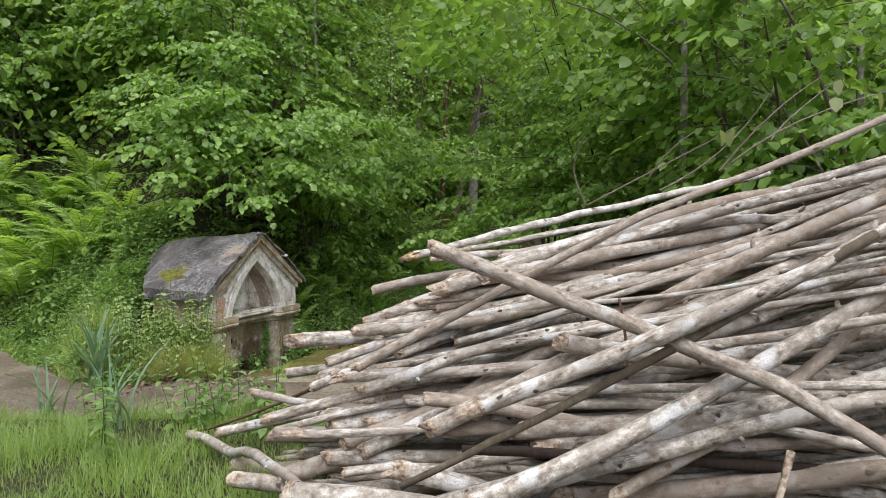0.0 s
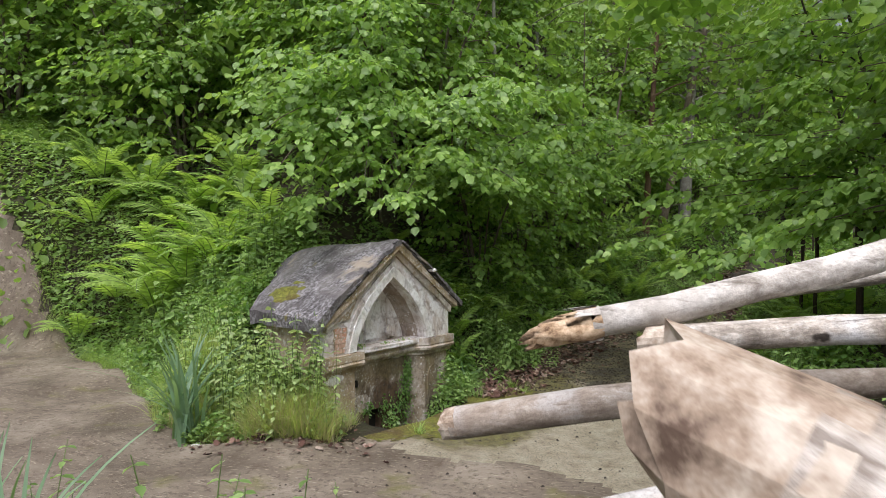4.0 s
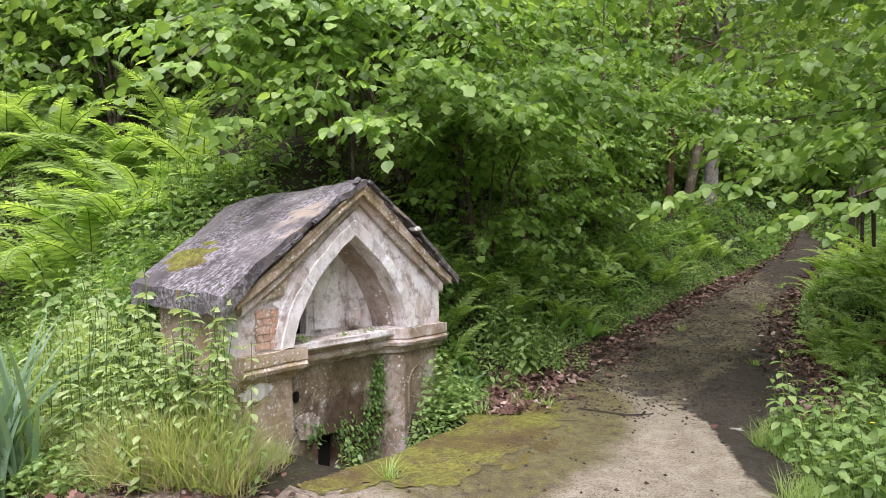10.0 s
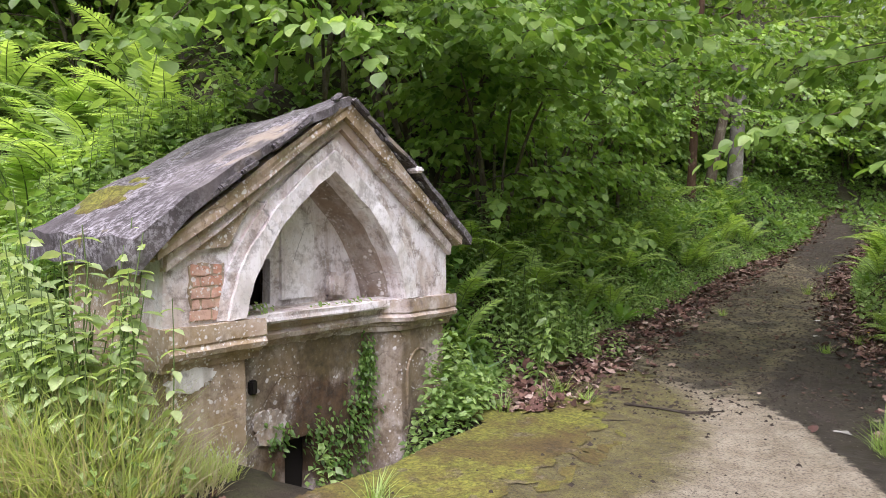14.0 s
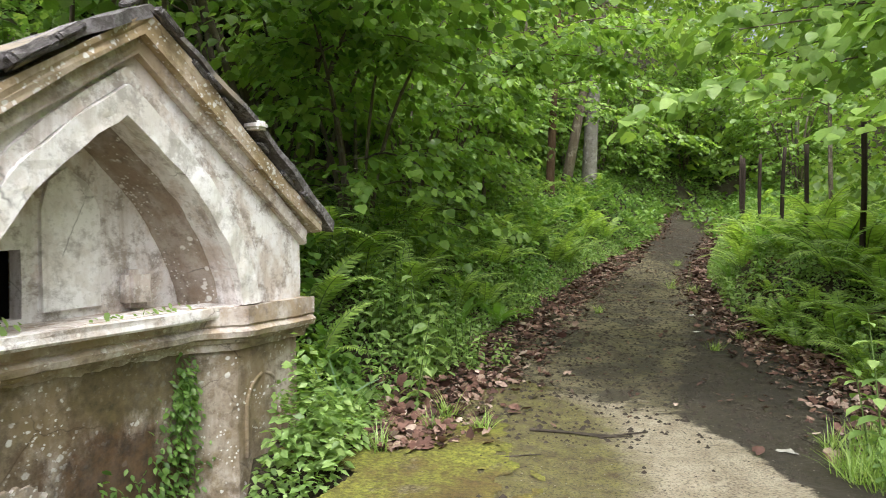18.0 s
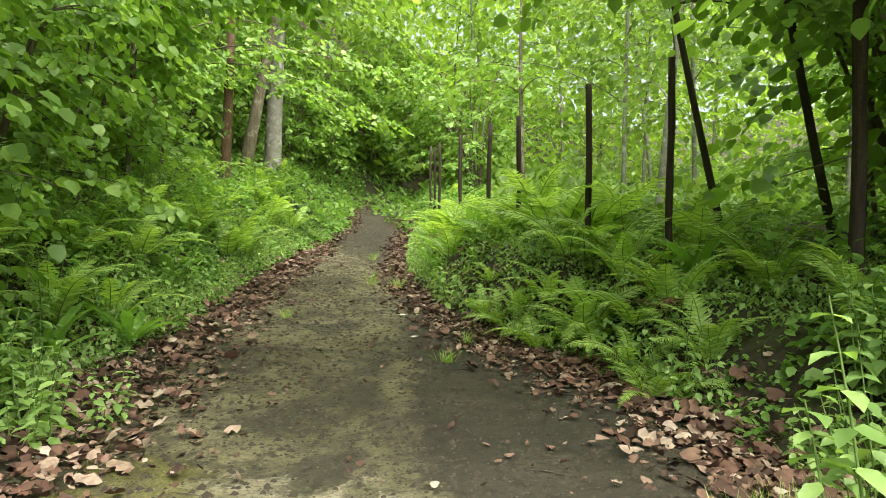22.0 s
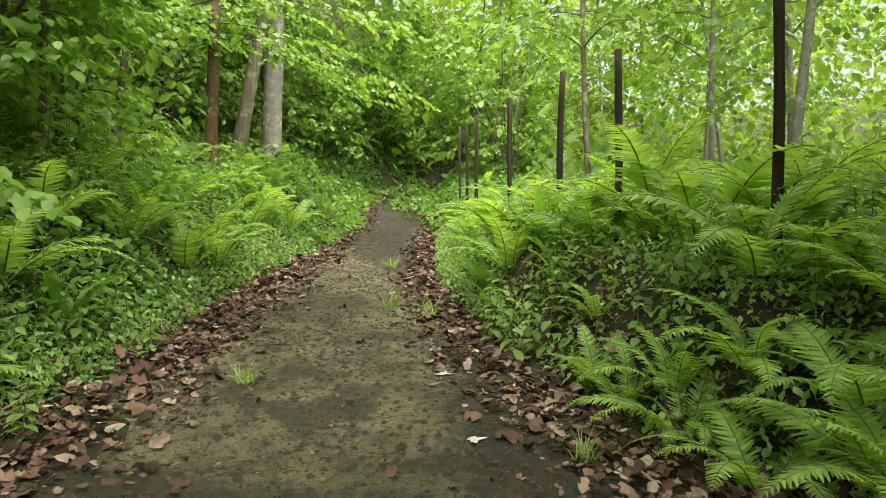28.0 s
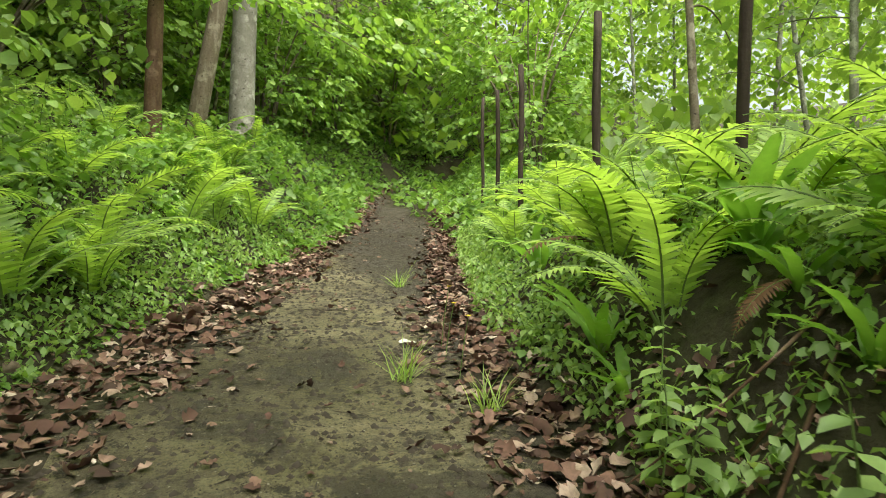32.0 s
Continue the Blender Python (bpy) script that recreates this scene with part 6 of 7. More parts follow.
HERBS = [herb("nettle", 401, 0.6, 0.1, 8, 5), herb("nettle", 402, 0.7, 0.11, 8, 4), herb("nettle", 403, 0.45, 0.09, 7, 6)]
HERBS.append(herb("comfrey", 404, 0.85, 0.17, 8, 5))
HERBS.append(herb("tall_weed", 405, 0.95, 0.1, 9, 4, M_WEED))
spots, weeds = [[], [], []], []
g = np.random.default_rng(17)


def inside_fountain(x, y):
    lx = (x - F0[0]) * FD[0] + (y - F0[1]) * FD[1]
    ly = -(x - F0[0]) * FD[1] + (y - F0[1]) * FD[0]
    return (lx > -0.12) & (lx < 2.1) & (ly > -0.12) & (ly < 1.4)


def in_pit(x, y):
    lx = (x - F0[0]) * FD[0] + (y - F0[1]) * FD[1]
    ly = -(x - F0[0]) * FD[1] + (y - F0[1]) * FD[0]
    return (lx > 0.42) & (lx < 1.68) & (ly > -0.56) & (ly < 0)


def regions():
    """Places for nettles: x, y spread round chosen beds."""
    for cx, cy, sx, sy, n in ((-3.65, 8.0, 0.28, 0.16, 34), (-3.4, 8.1, 0.16, 0.2, 18), (-4.05, 8.3, 0.15, 0.2, 24), (-3.2, 7.75, 0.25, 0.13, 24), (-4.3, 8.1, 0.4, 0.28, 20), (-4.5, 8.9, 0.35, 0.35, 12), (-4.6, 9.6, 0.6, 0.5, 12), (-5.6, 9.0, 0.8, 0.4, 8), (0.85, 9.5, 0.28, 0.6, 60), (1.3, 10.3, 0.3, 0.5, 3), (0.65, 8.7, 0.25, 0.4, 14), (0.2, 9.1, 0.16, 0.45, 14), (1.0, 8.0, 0.5, 0.7, 16),
                              (1.3, 10.4, 0.3, 0.4, 3), (-2.6, 11.4, 0.3, 0.4, 8), (-2.35, 12.8, 0.28, 0.8, 20), (-2.2, 11.5, 0.22, 0.45, 26), (-1.85, 15, 0.35, 1.0, 22), (-1.1, 18, 0.4, 1.2, 20), (1.4, 14.3, 0.2, 0.9, 3), (1.1, 13.4, 0.12, 0.5, 2), (1.5, 15.8, 0.2, 0.8, 3), (2.3, 13, 0.6, 1.5, 10), (-7.5, 8.9, 1.2, 0.4, 8), (-1.7, 4.5, 0.6, 0.5, 5), (-2.8, 4.6, 0.8, 0.5, 5), (-5.2, 10.0, 0.5, 0.35, 14), (-4.6, 9.4, 0.3, 0.3, 8)):
        for k in range(n):
            yield cx + sx * g.normal(), cy + sy * g.normal()


for x, y in regions():
    if on_path(np.array(x), np.array(y)) > 0.12 or inside_fountain(x, y) or in_pit(x, y):
        continue
    if -4.5 < x < -2.9 and y < 8.7:
        weeds.append((x, y, 0.7 + 0.5 * g.random(), 360 * g.random()))
        continue
    spots[int(g.integers(0, 3))].append((x, y, 0.55 + 0.55 * g.random() + (0.2 if x > 0 and y < 9.4 else -0.2 if x > 0 and y < 11 else 0), 360 * g.random()))
for h, s in zip(HERBS, spots):
    plant(h, s, "leafy green nettle plant on the verge", "plant", "nettles")
plant(HERBS[4], weeds, "tall thin weed with narrow leaves beside the fountain", "plant", "tall weeds")
tall = [(-4.9 + 0.55 * g.normal(), 10.2 + 0.4 * g.normal(), 0.7 + 0.4 * g.random(), 360 * g.random()) for k in range(30)]
tall += [(-2.75 + 0.35 * g.normal(), 11.0 + 3.2 * g.random(), 0.55 + 0.35 * g.random(), 360 * g.random()) for k in range(26)]
plant(HERBS[3], [q for q in tall if not inside_fountain(q[0], q[1])], "tall broad-leaved herb growing on the shady bank", "plant", "tall herbs")

# low undergrowth: small leaves massed on the banks
n = 130000
y = 8.5 + 24 * rng.random(n) ** 1.35
xc, zc, w = line(y)
left = rng.random(n) < 0.6
near = rng.exponential(1.5, n) + 0.1 * rng.random(n)
near = np.where(rng.random(n) < 0.12, 7 * rng.random(n), near)
x = xc + np.where(left, -1, 1) * (w + np.where(left, 0.34, 0.2) * ease((22 - y) / 4) + 0.05 * rough(y, y, 0.4) + near)
bank = ~left & (near > 0.4) & (near < 0.95) & (y > 13.3) & (y < 14.7) & (rng.random(n) < 0.5)
ok = (near < 9) & ~bank & ~inside_fountain(x, y) & ~in_pit(x, y) & (on_path(x, y) < 0.02)
x2, y2 = rng.uniform(-24, -2.3, 100000), rng.uniform(8.0, 19.0, 100000)
ok2 = (y2 > np.interp(x2, EDGE_X, EDGE_Y) + 2.3) & ~inside_fountain(x2, y2)
x, y, near = np.concatenate([x[ok], x2[ok2]]), np.concatenate([y[ok], y2[ok2]]), np.concatenate([near[ok], np.full(ok2.sum(), 0.6)])
clump = np.clip(0.55 + 0.45 * rough(x, y, 0.45) + 0.25 * rough(x + 3, y, 0.16), 0.08, 1.4)
hgt = (0.05 + 0.4 * ease(near / 0.9)) * rng.random(len(x)) ** 0.6 * clump
keep = rng.random(len(x)) < 0.35 + 0.6 * clump
x, y, hgt, near = x[keep], y[keep], hgt[keep], near[keep]
fine = np.where((x > line(y)[0]) & (near < 1.0) & (y > 11) & (y < 18), 0.62, 1.0)
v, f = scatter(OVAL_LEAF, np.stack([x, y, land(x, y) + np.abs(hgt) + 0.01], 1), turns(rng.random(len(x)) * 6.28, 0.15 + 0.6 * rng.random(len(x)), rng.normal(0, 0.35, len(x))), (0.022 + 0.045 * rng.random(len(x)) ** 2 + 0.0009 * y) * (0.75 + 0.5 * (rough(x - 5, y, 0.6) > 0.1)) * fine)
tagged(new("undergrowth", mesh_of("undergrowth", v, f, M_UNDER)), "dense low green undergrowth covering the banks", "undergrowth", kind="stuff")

# bright low herbs between the track and the ferns
n = 95000
x = -3.2 - 21 * rng.random(n) ** 1.3
y = np.interp(x, EDGE_X, EDGE_Y) + 2.6 * rng.random(n) ** 1.1
ok = (on_path(x, y) < 0.03) & ~inside_fountain(x, y) & ~in_pit(x, y)
x, y = x[ok], y[ok]
hgt = 0.02 + (0.05 + 0.2 * np.clip(rough(x, y, 0.4), 0, 1)) * rng.random(len(x))
v, f = scatter(SMALL_LEAF, np.stack([x, y, land(x, y) + hgt], 1), turns(rng.random(len(x)) * 6.28, -0.3 + 0.9 * rng.random(len(x)), rng.normal(0, 0.4, len(x))), (0.03 + 0.05 * rng.random(len(x))) * (1 + 0.6 * ease((-5.5 - x) / 2)))
tagged(new("verge_herbs", mesh_of("verge_herbs", v, f, M_HERB)), "bright low herbs on the slope above the track", "undergrowth", kind="stuff")

# goosegrass crowding the foot of the fountain
heap = []
for cx, cy, reach, low, high, n in ((-2.28, 9.98, 0.2, 0.0, 0.2, 700), (-2.33, 9.36, 0.2, -0.3, 0.45, 1500), (-2.28, 9.68, 0.16, -0.05, 0.32, 900), (-2.62, 8.55, 0.12, -0.35, 0.2, 260)):
    a, r = rng.random(n) * 6.28, rng.random(n) ** 0.6
    x, y = cx + reach * r * np.cos(a), cy + 1.1 * reach * r * np.sin(a)
    ok = ~inside_fountain(x, y)
    x, y, r = x[ok], y[ok], r[ok]
    heap.append(np.stack([x, y, np.maximum(land(x, y), low) + 0.01 + (high - low) * (1 - 0.75 * r) * rng.random(len(x))], 1))
heap = np.concatenate(heap)
n = len(heap)
v, f = scatter(SMALL_LEAF, heap, turns(rng.random(n) * 6.28, -0.2 + 0.9 * rng.random(n), rng.normal(0, 0.4, n)), 0.028 + 0.03 * rng.random(n))
tagged(new("goosegrass", mesh_of("goosegrass", v, f, M_HERB)), "soft green goosegrass crowding the foot of the fountain", "plant", kind="stuff")

# fine creeping leaves on the steep bank beside the path
n = 46000
y = 11.0 + 10 * rng.random(n)
xc, zc, w = line(y)
side = np.where(rng.random(n) < 0.45, 1, -1)
x = xc + side * (w + np.where(side > 0, 0.22, 0.38) + np.where(side > 0, 1.1, 1.7) * rng.random(n) ** 1.3)
ok = (rough(x, y, 0.3) + 0.5 * rough(x, y, 0.11) > -0.55) & ~((side > 0) & (y > 13.0) & (y < 14.7) & (x - xc - w > 0.7) & (rng.random(n) < 0.45))
x, y = x[ok], y[ok]
v, f = scatter(SMALL_LEAF, np.stack([x, y, land(x, y) + 0.02 + 0.16 * rng.random(len(x)) ** 2], 1), turns(rng.random(len(x)) * 6.28, 0.2 + 0.9 * rng.random(len(x)), rng.normal(0, 0.4, len(x))), 0.02 + 0.035 * rng.random(len(x)))
tagged(new("creeping_herbs", mesh_of("creeping_herbs", v, f, M_HERB)), "fine creeping green leaves on the earth banks", "undergrowth", kind="stuff")

# undergrowth where the path bends out of sight
n = 14000
x, y = rng.uniform(-1.0, 10.0, n), rng.uniform(21.5, 33.0, n)
ok = on_path(x, y) < -0.05
x, y = x[ok], y[ok]
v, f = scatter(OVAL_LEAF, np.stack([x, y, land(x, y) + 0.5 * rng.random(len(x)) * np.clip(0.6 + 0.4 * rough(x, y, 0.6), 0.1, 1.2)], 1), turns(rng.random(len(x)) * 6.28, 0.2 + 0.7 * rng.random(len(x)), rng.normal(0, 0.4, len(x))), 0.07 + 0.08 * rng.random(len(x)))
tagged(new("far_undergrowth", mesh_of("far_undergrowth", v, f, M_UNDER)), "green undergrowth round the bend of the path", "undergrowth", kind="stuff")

# leaves of the wooded slopes further off
n = 80000
a, r = rng.uniform(-1.2, 3.6, n), 5 + 32 * rng.random(n) ** 1.1
x, y = 0.5 + r * np.cos(a), 13 + r * np.sin(a)
xc, zc, w = line(y)
ok = (np.abs(x - xc) > 2.6) & (y > 3) & ~((x > -9) & (x < 6) & (y < 11))
x, y = x[ok], y[ok]
hgt = (0.15 + np.where(x > xc[ok], 1.2, 6.5) * rng.random(len(x)) ** 1.4) * (0.55 + 0.45 * rough(x, y, 2.0))
v, f = scatter(OVAL_LEAF, np.stack([x, y, land(x, y) + np.abs(hgt)], 1), turns(rng.random(len(x)) * 6.28, 0.3 + 0.8 * rng.random(len(x)), rng.normal(0, 0.4, len(x))), 0.1 + 0.12 * rng.random(len(x)))
tagged(new("hillside_foliage", mesh_of("hillside_foliage", v, f, M_CANOPY)), "leafy green scrub covering the wooded slopes", "foliage", kind="stuff")

# leaves of the woods beyond, closing the view; their lighter colour paints in backlight
n = 75000
a, r = rng.uniform(-0.5, 1.42, n), 15 + 24 * rng.random(n)
x, y = 0.5 + r * np.cos(a), 13 + r * np.sin(a)
hgt = 0.3 + 13 * rng.random(n) ** 0.9
ok = (rough(x, y, 2.6) + 0.7 * rough(x + hgt, y, 1.3) > -0.5) & (y > 3)
x, y, hgt = x[ok], y[ok], hgt[ok]
v, f = scatter(SMALL_LEAF, np.stack([x, y, land(x, y) + hgt], 1), turns(rng.random(len(x)) * 6.28, 0.2 + 0.7 * rng.random(len(x)), rng.normal(0, 0.4, len(x))), 0.22 + 0.25 * rng.random(len(x)))
tagged(new("distant_woodland", mesh_of("distant_woodland", v, f, M_BACKLIT)), "light green crowns of the woods further off", "foliage", kind="stuff")

# the roof of leaves over the wooded hill and the path
n = 85000
x, y = rng.uniform(-16, 5, n), rng.uniform(16.5, 36, n)
hgt = 4.6 + 4.5 * rng.random(n) + 0.6 * rough(x, y, 2.2)
ok = (rough(x, y, 1.5) + 0.6 * rough(x + hgt, y - hgt, 0.7) > -0.55) & (x < -3.6 + 8.5 * ease((y - 21) / 5))
x, y, hgt = x[ok], y[ok], hgt[ok]
v, f = scatter(SMALL_LEAF, np.stack([x, y, land(x, y) + hgt], 1), turns(rng.random(len(x)) * 6.28, 0.1 + 0.8 * rng.random(len(x)), rng.normal(0, 0.4, len(x))), 0.16 + 0.14 * rng.random(len(x)))
tagged(new("forest_canopy", mesh_of("forest_canopy", v, f, M_CANOPY)), "high leafy canopy of the wood over the hillside", "foliage", kind="stuff")

# loose hazel leaves added mostly above view, to shade the path and hazels
n = 4200
x, y = rng.uniform(-0.9, 4.2, n), rng.uniform(9.3, 14.4, n)
hgt = 4.5 + 1.6 * rng.random(n) + 0.3 * rough(x, y, 1.7)
ok = (rough(x, y, 0.9) + 0.6 * rough(x + hgt, y - hgt, 0.5) > -0.45)
ok &= (y < 11) | (x < 0.7)
x, y, hgt = x[ok], y[ok], hgt[ok]
v, f = scatter(BROAD_LEAF, np.stack([x, y, hgt + 0.05 * (y - 10)], 1), turns(rng.random(len(x)) * 6.28, 0.1 + 0.7 * rng.random(len(x)), rng.normal(0, 0.4, len(x))), 0.11 + 0.07 * rng.random(len(x)))
tagged(new("hazel_canopy", mesh_of("hazel_canopy", v, f, M_HAZEL)), "broad hazel leaves closing high over the path", "foliage", kind="stuff")

# grass
BLADE = (np.array([[-0.012, 0, 0], [0.012, 0, 0], [0.009, 0.55, 0.06], [-0.009, 0.55, 0.06], [0, 1, -0.04]]), np.array([[0, 1, 2], [0, 2, 3], [3, 2, 4]]))


def grass(name, mat, label, n, beds, length):
    xs, ys = [], []
    for cx, cy, sx, sy, share in beds:
        k = int(n * share)
        xs.append(cx + sx * rng.uniform(-1, 1, k))
        ys.append(cy + sy * rng.uniform(-1, 1, k))
    x, y = np.concatenate(xs), np.concatenate(ys)
    ok = (on_path(x, y) < 0.05) & ~inside_fountain(x, y) & ~in_pit(x, y)
    x, y = x[ok], y[ok]
    L = length * (0.4 + 0.8 * rng.random(len(x)))
    L = L * (0.65 + 0.5 * np.clip(rough(x, y, 0.35), -0.6, 1))
    rot = turns(rng.random(len(x)) * 6.28, -(0.45 + 1.0 * rng.random(len(x))), rng.normal(0, 0.3, len(x)))
    wide = np.stack([L ** 0.3 * 0.3 * np.ones(len(x)), L, L], 1)
    v, f = scatter(BLADE, np.stack([x, y, land(x, y) - 0.01], 1), rot, wide)
    tagged(new(name, mesh_of(name, v, f, mat)), label, "grass", kind="stuff")


grass("grass", M_GRASS, "long bright green grass on the verge", 80000, (
    (-2.0, 4.1, 2.2, 1.4, 0.45), (-4.0, 2.5, 3.0, 2.0, 0.08), (-3.6, 7.75, 0.7, 0.3, 0.05), (-4.4, 8.7, 0.7, 0.6, 0.07), (-5.6, 9.2, 0.8, 0.7, 0.11), (-7.0, 9.9, 0.9, 0.8, 0.12), (-8.8, 10.6, 1.2, 0.8, 0.1), (0.25, 9.0, 0.45, 1.1, 0.13), (1.0, 6.5, 0.8, 1.5, 0.08), (0.0, 1.0, 6.0, 4.0, 0.1), (4.0, 5.0, 3.0, 2.0, 0.05)), 0.22)
grass("dry_grass", M_STRAW, "dry straw-coloured grass stalks by the fountain", 5200, ((-3.3, 7.75, 0.55, 0.28, 0.65), (-4.2, 7.9, 0.6, 0.3, 0.35)), 0.5)
grass("tall_grass", M_HAY, "tall yellowing seeding grass beside the fountain", 15000, ((-3.4, 7.85, 0.6, 0.35, 0.55), (-4.3, 8.15, 0.7, 0.45, 0.45)), 0.5)


def reed(x, y, seed, n, size):
    """A clump of upright strap-leaved reed."""
    g = np.random.default_rng(seed)
    t = np.linspace(0, 1, 9)
    root = new("reed_clump")
    root.matrix_basis = Matrix.Translation((x, y, float(land(x, y)) - 0.02))
    for k in range(n):
        a, L = g.random() * 6.28, size * (0.6 + 0.5 * g.random())
        bow = 0.15 + 0.85 * g.random() ** 1.4
        out = L * bow * t ** 2
        z = L * t * (1 - 0.35 * bow * t)
        c = np.stack([0.05 * g.normal() + out * math.cos(a), 0.05 * g.normal() + out * math.sin(a), z], 1)
        w = (0.017 if size > 1 else 0.009) * (1 - t ** 3) + 0.001
        sd = np.array([-math.sin(a), math.cos(a), 0])
        v = np.concatenate([c - sd * w[:, None], c + sd * w[:, None] + np.array([0, 0, 0.004])])
        i = np.arange(8)
        f = np.concatenate([np.stack([i, i + 9, i + 10], 1), np.stack([i, i + 10, i + 1], 1)])
        part("blade", mesh_of("blade", v, f, M_REED, True), None, root)
    tagged(root, "clump of blue-green upright reed leaves", "reed", "reed clumps")


reed(-4.16, 7.5, 1, 40, 1.1)
reed(-2.3, 4.4, 2, 14, 0.7)
reed(-3.1, 4.9, 4, 12, 0.6)
reed(-2.32, 10.02, 3, 7, 0.45)

# fallen leaves
n = 17000
y = 9.7 + 18 * rng.random(n) ** 1.4
xc, zc, w = line(y)
sgn = np.where(rng.random(n) < 0.5, -1, 1)
x = xc + sgn * (w + np.where(sgn < 0, 0.17, 0.08) + rng.normal(0, 1.0, n) * np.where(sgn < 0, 0.24, 0.19) * np.minimum(1.0, 1.2 * w))
ok = ~in_pit(x, y)
x, y = np.concatenate([x[ok], -3.35 + 0.4 * rng.normal(0, 1, 420)]), np.concatenate([y[ok], 7.62 + 0.16 * rng.normal(0, 1, 420)])
yl = 10.3 + 13 * rng.random(600) ** 1.3
xl, zl, wl = line(yl)
x, y = np.concatenate([x, xl + wl * rng.uniform(-0.9, 0.9, 600)]), np.concatenate([y, yl])
DEAD = (np.array([[0, 0, 0.02], [0, 0.36, 0.0], [0, 0.7, 0.04], [0.05, 1.0, 0.2], [-0.24, 0.1, 0.14], [-0.4, 0.42, 0.26], [-0.2, 0.58, 0.1], [-0.3, 0.78, 0.3], [0.2, 0.14, 0.1], [0.42, 0.36, 0.18], [0.24, 0.6, 0.06], [0.3, 0.82, 0.22]]),
        np.array([[0, 1, 4], [4, 1, 5], [5, 1, 6], [6, 1, 2], [6, 2, 7], [7, 2, 3], [0, 8, 1], [8, 9, 1], [9, 10, 1], [10, 2, 1], [10, 11, 2], [11, 3, 2]]))
over = np.where(rng.random(len(x)) < 0.35, np.pi, 0.0)
size = 0.022 + 0.065 * rng.random(len(x)) ** 2.2
size[-600:] *= 0.6
v, f = scatter(DEAD, np.stack([x, y, land(x, y) + 0.014 + 0.02 * rng.random(len(x)) + 0.25 * size * (over > 0)], 1), turns(rng.random(len(x)) * 6.28, rng.normal(0, 0.3, len(x)), over + rng.normal(0, 0.4, len(x))), np.stack([size * (0.6 + 0.7 * rng.random(len(x))), size, size * (0.3 + 1.0 * rng.random(len(x)))], 1))
tagged(new("fallen_leaves", mesh_of("fallen_leaves", v, f, M_LITTER)), "brown dead leaves piled along the path edges", "leaf litter", kind="stuff")


# ---- small things on the path ----
n = 26000
y = 6.5 + 17 * rng.random(n) ** 1.2
xc, zc, w = line(y)
x = xc + w * rng.uniform(-1.05, 1.05, n)
ok = (on_path(x, y) > 0.02) & ((y > 9.8) | (rng.random(n) < 0.07))
x, y = x[ok], y[ok]
CRUMB = (np.array([[-0.5, -0.35, 0], [0.5, -0.3, 0], [0.4, 0.4, 0], [-0.35, 0.45, 0], [0, 0, 0.42]]), np.array([[0, 1, 4], [1, 2, 4], [2, 3, 4], [3, 0, 4]]))
v, f = scatter(CRUMB, np.stack([x, y, land(x, y) + 0.013], 1), turns(rng.random(len(x)) * 6.28, 0 * x, 0 * x), 0.006 + 0.03 * rng.random(len(x)) ** 3.5)
tagged(new("soil_crumbs", mesh_of("soil_crumbs", v, f, Mat("dark_crumb").surface((0.035, 0.027, 0.02), 0.95))), "dark crumbs of soil scattered on the path", "soil", kind="stuff")
n = 190
y = 9.5 + 12 * rng.random(n)
xc, zc, w = line(y)
x = xc + w * rng.uniform(-1.1, 1.1, n)
L = 0.04 + 0.1 * rng.random(n) ** 2
BIT = tube([(0, 0, 0.5), (0.08, 0.4, 0.9), (0.0, 0.7, 0.7), (0.1, 1, 0.4)], [0.5, 0.5, 0.45, 0.3], 5)
BIT[0][:, 0] *= 1.0
v, f = scatter((BIT[0] * np.array([0.05, 1, 0.05]), BIT[1]), np.stack([x, y, land(x, y) + 0.012], 1), turns(rng.random(n) * 6.28, 0 * x, 0 * x), L)
tagged(new("twig_litter", mesh_of("twig_litter", v, f, M_DARKBARK)), "short dark twigs lying on the path", "twigs", kind="stuff")


def stick(points, r, label):
    pts = np.array(points, float)
    pts[:, 2] = land(pts[:, 0], pts[:, 1]) + 0.014 + r
    v, f = tube(pts, np.linspace(r, r * 0.5, len(pts)), 6, 0.25, True)
    tagged(new("stick", mesh_of("stick", v, f, M_DARKBARK, True)), label, "stick", "sticks on the path")


stick([(-1.38, 9.98, 0), (-1.2, 10.0, 0), (-1.0, 9.98, 0), (-0.82, 10.03, 0)], 0.008, "thin dark forked stick lying across the path")
stick([(-1.25, 10.02, 0), (-1.05, 9.96, 0), (-0.9, 9.97, 0)], 0.006, "short dark stick beside a longer one")
stick([(0.35, 11.45, 0), (0.5, 11.25, 0), (0.55, 11.05, 0), (0.66, 10.95, 0)], 0.006, "bent bare twig among dead leaves")
stick([(0.45, 13.05, 0), (0.62, 13.15, 0), (0.85, 13.35, 0)], 0.008, "pale bare stick at the foot of the ferns")


def scrap(name, x, y, size, mat, label, category, seed):
    """A crumpled flat scrap or leaf lying on the ground."""
    g = np.random.default_rng(seed)
    bm = bmesh.new()
    bmesh.ops.create_grid(bm, x_segments=6, y_segments=5, size=0.5)
    for q in bm.verts:
        a = math.atan2(q.co.y, q.co.x)
        q.co *= 0.8 + 0.25 * math.sin(3 * a + seed)
        q.co.z = 0.12 * noise.noise(q.co * 4 + Vector((seed, 0, 0))) + 0.06
    ob = part(name, bm, mat, None)
    ob.matrix_basis = pose(x, y, float(land(x, y)) + 0.016, 0, 0, 360 * g.random()) @ Matrix.Diagonal((size, size * 0.7, size * 0.8, 1))
    tagged(ob, label, category)


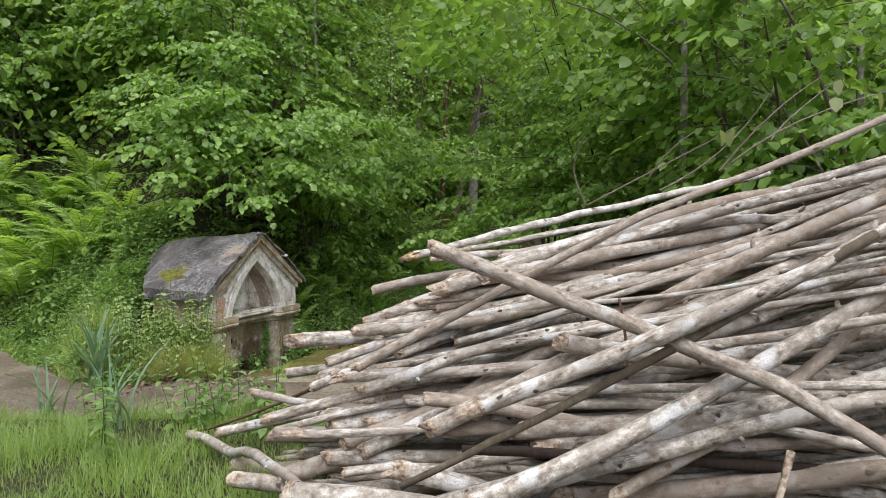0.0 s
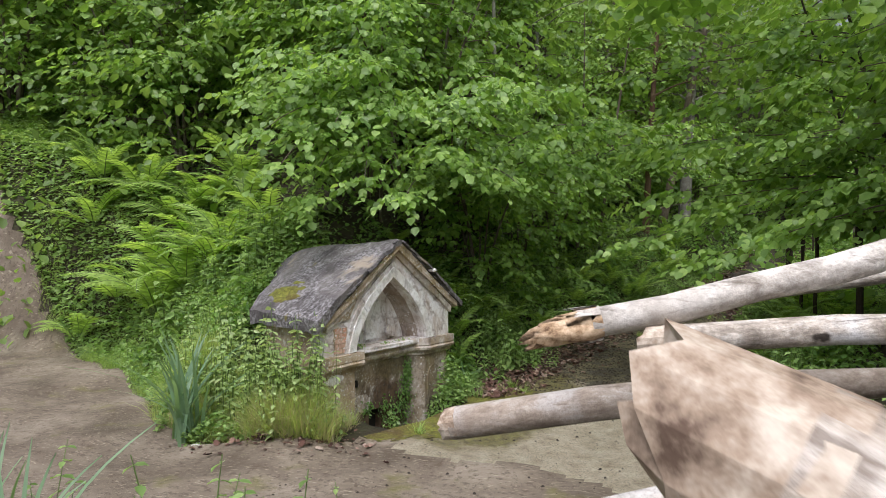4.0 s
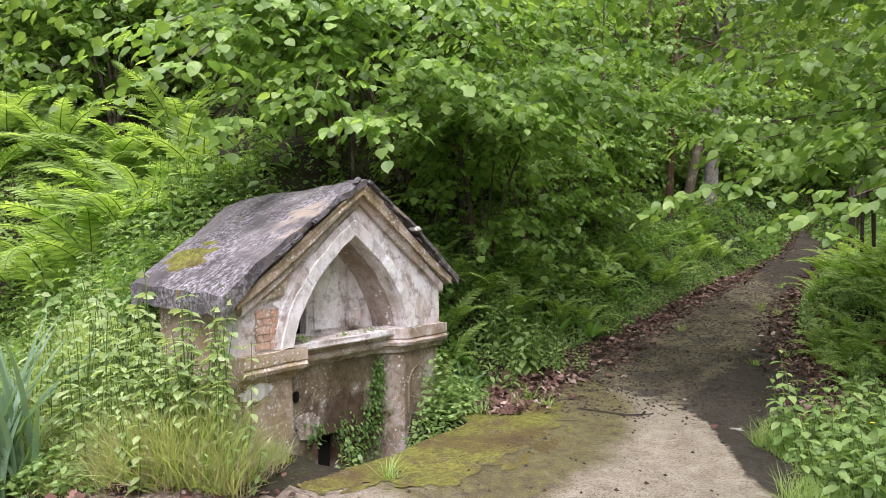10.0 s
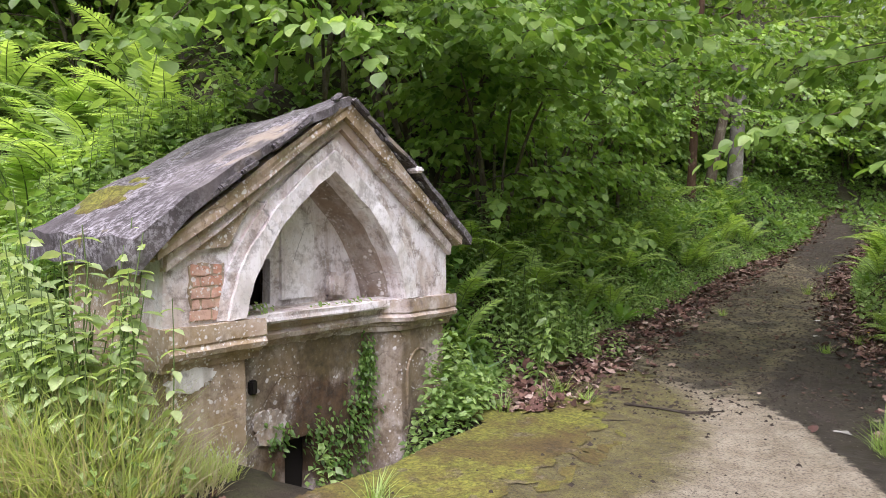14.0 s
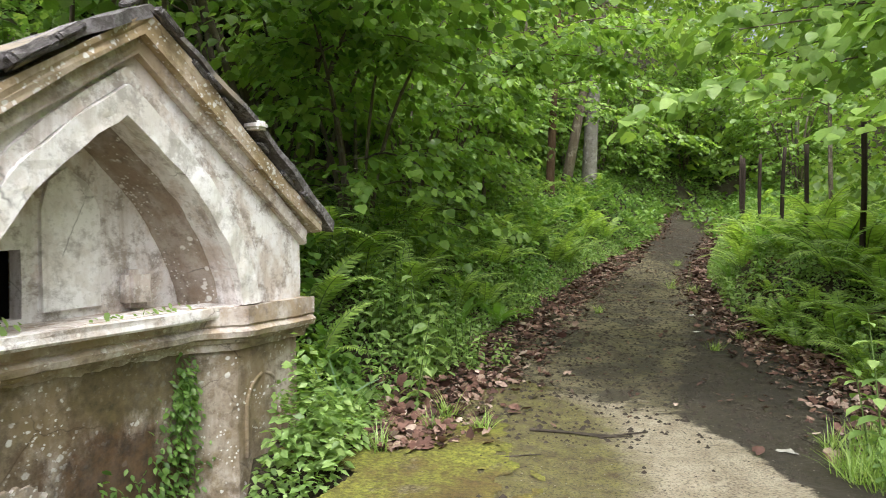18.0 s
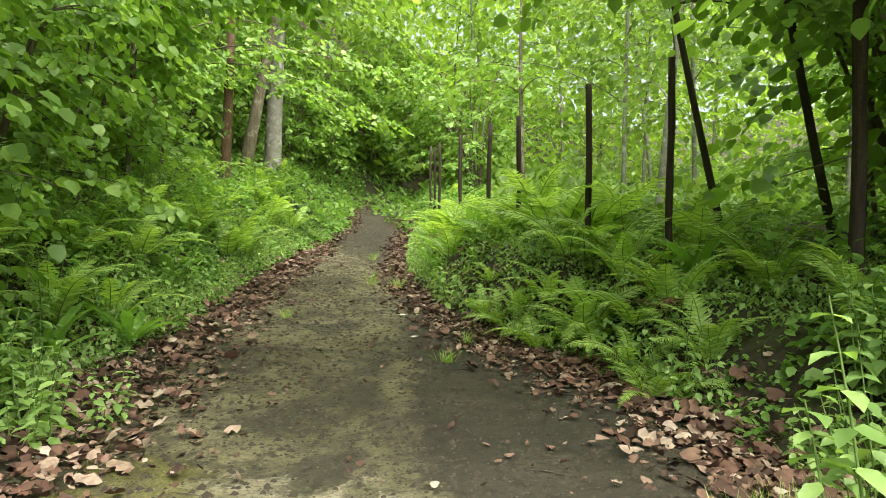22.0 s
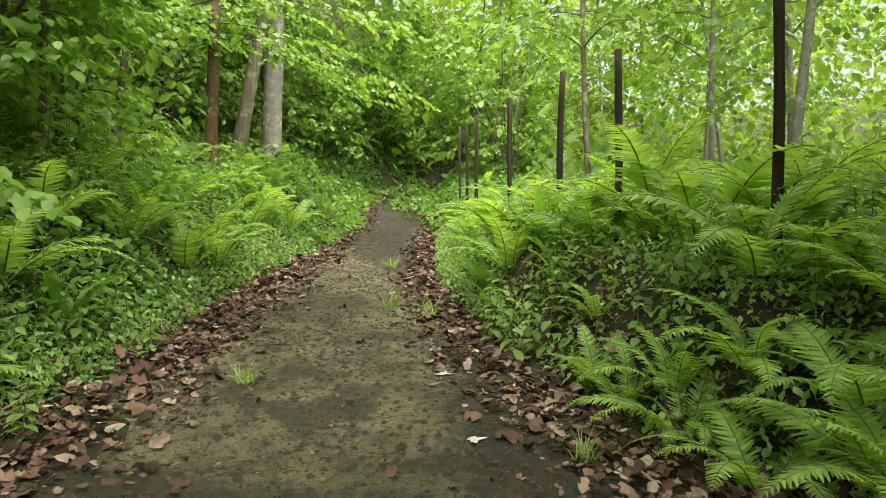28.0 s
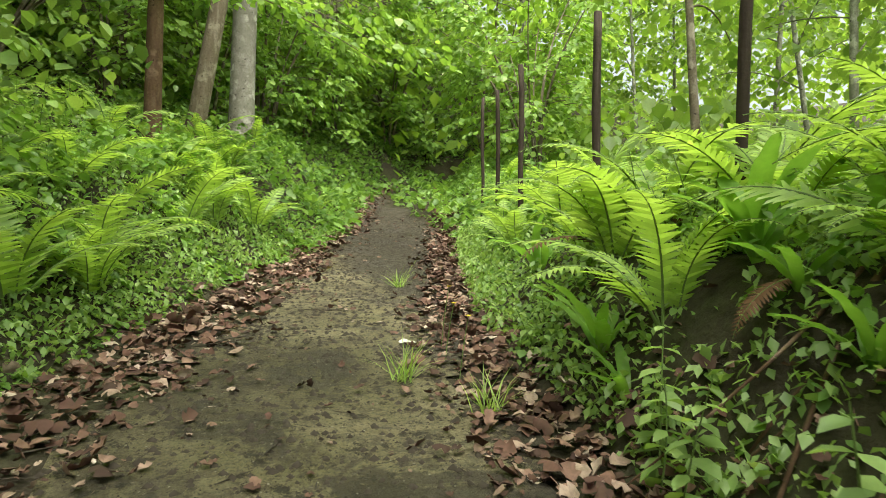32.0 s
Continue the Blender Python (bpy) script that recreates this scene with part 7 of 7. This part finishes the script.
scrap("pale_leaf", 0.44, 14.05, 0.09, M_WHITE, "pale dead leaf lying on brown litter", "leaf", 1)
scrap("pale_leaf", 0.89, 16.62, 0.12, M_WHITE, "pale crumpled leaf at the path edge", "leaf", 2)
scrap("pale_leaf", 0.25, 13.15, 0.08, M_WHITE, "pale torn leaf on the path edge", "leaf", 3)
scrap("plastic_scrap", -0.26, 9.84, 0.09, M_GREY, "greyish crumpled plastic scrap in the verge", "litter", 4)
scrap("plastic_scrap", -4.0, 7.45, 0.1, M_WHITE, "whitish crumpled plastic scrap in the grass", "litter", 5)


def tuft(x, y, size, n, seed, mat, label):
    g = np.random.default_rng(seed)
    a = g.random(n) * 6.28
    L = size * (0.5 + 0.6 * g.random(n))
    pos = np.stack([0.02 * g.normal(0, 1, n), 0.02 * g.normal(0, 1, n), np.zeros(n)], 1)
    v, f = scatter(BLADE, pos, turns(a, -(0.35 + 0.8 * g.random(n)), 0 * a), np.stack([np.full(n, 0.22), L, L], 1))
    ob = new("grass_tuft", mesh_of("grass_tuft", v, f, mat))
    ob.matrix_basis = Matrix.Translation((x, y, float(land(x, y)) + 0.01))
    tagged(ob, label, "grass", "grass tufts")


for k, (x, y, s) in enumerate(((-2.2, 9.8, 0.25), (-2.25, 10.0, 0.3), (-1.85, 10.0, 0.16), (-2.05, 9.7, 0.2))):
    tuft(x, y, s, 36, 40 + k, M_HERB, "tuft of green grass beside the fountain")
tuft(0.16, 12.28, 0.13, 46, 1, M_GRASS, "small green grass tuft growing in the path")
for k, (x, y, s) in enumerate(((-0.05, 9.9, 0.16), (-1.8, 10.25, 0.2), (-1.6, 9.95, 0.15), (-2.2, 8.2, 0.18), (0.7, 16.0, 0.25), (0.85, 15.5, 0.22), (1.3, 18.2, 0.25), (-0.5, 14.2, 0.15), (0.55, 12.9, 0.14))):
    tuft(x, y, s, 40, 10 + k, M_GRASS, "tuft of green grass at the path edge")


def flower(x, y, h, seed):
    """A thin stalk with a small yellow flower head."""
    root = new("buttercup")
    root.matrix_basis = Matrix.Translation((x, y, float(land(x, y))))
    v, f = tube(bez((0, 0, 0), (0.02, 0.01, h * 0.6), (0.04, 0.0, h), 6), [0.002] * 6, 4)
    part("stalk", mesh_of("stalk", v, f, M_STEM, True), None, root)
    a = np.arange(5) * 1.2566
    v, f = scatter(leaf_shape(0.9, 0.1), np.tile([[0.04, 0, h]], (5, 1)), turns(a, np.full(5, -0.5), 0 * a), np.full(5, 0.016))
    part("petals", mesh_of("petals", v, f, M_YELLOW), None, root)
    tagged(root, "small yellow buttercup on a thin stalk", "flower", "buttercups")


for k, (x, y, h) in enumerate(((0.25, 9.4, 0.3), (0.35, 9.2, 0.28), (0.3, 9.6, 0.25), (0.95, 16.2, 0.25), (1.0, 16.4, 0.3), (0.9, 15.9, 0.28), (0.62, 13.0, 0.1), (3.0, 22.2, 0.5), (3.15, 22.4, 0.55))):
    flower(x, y, h, k)
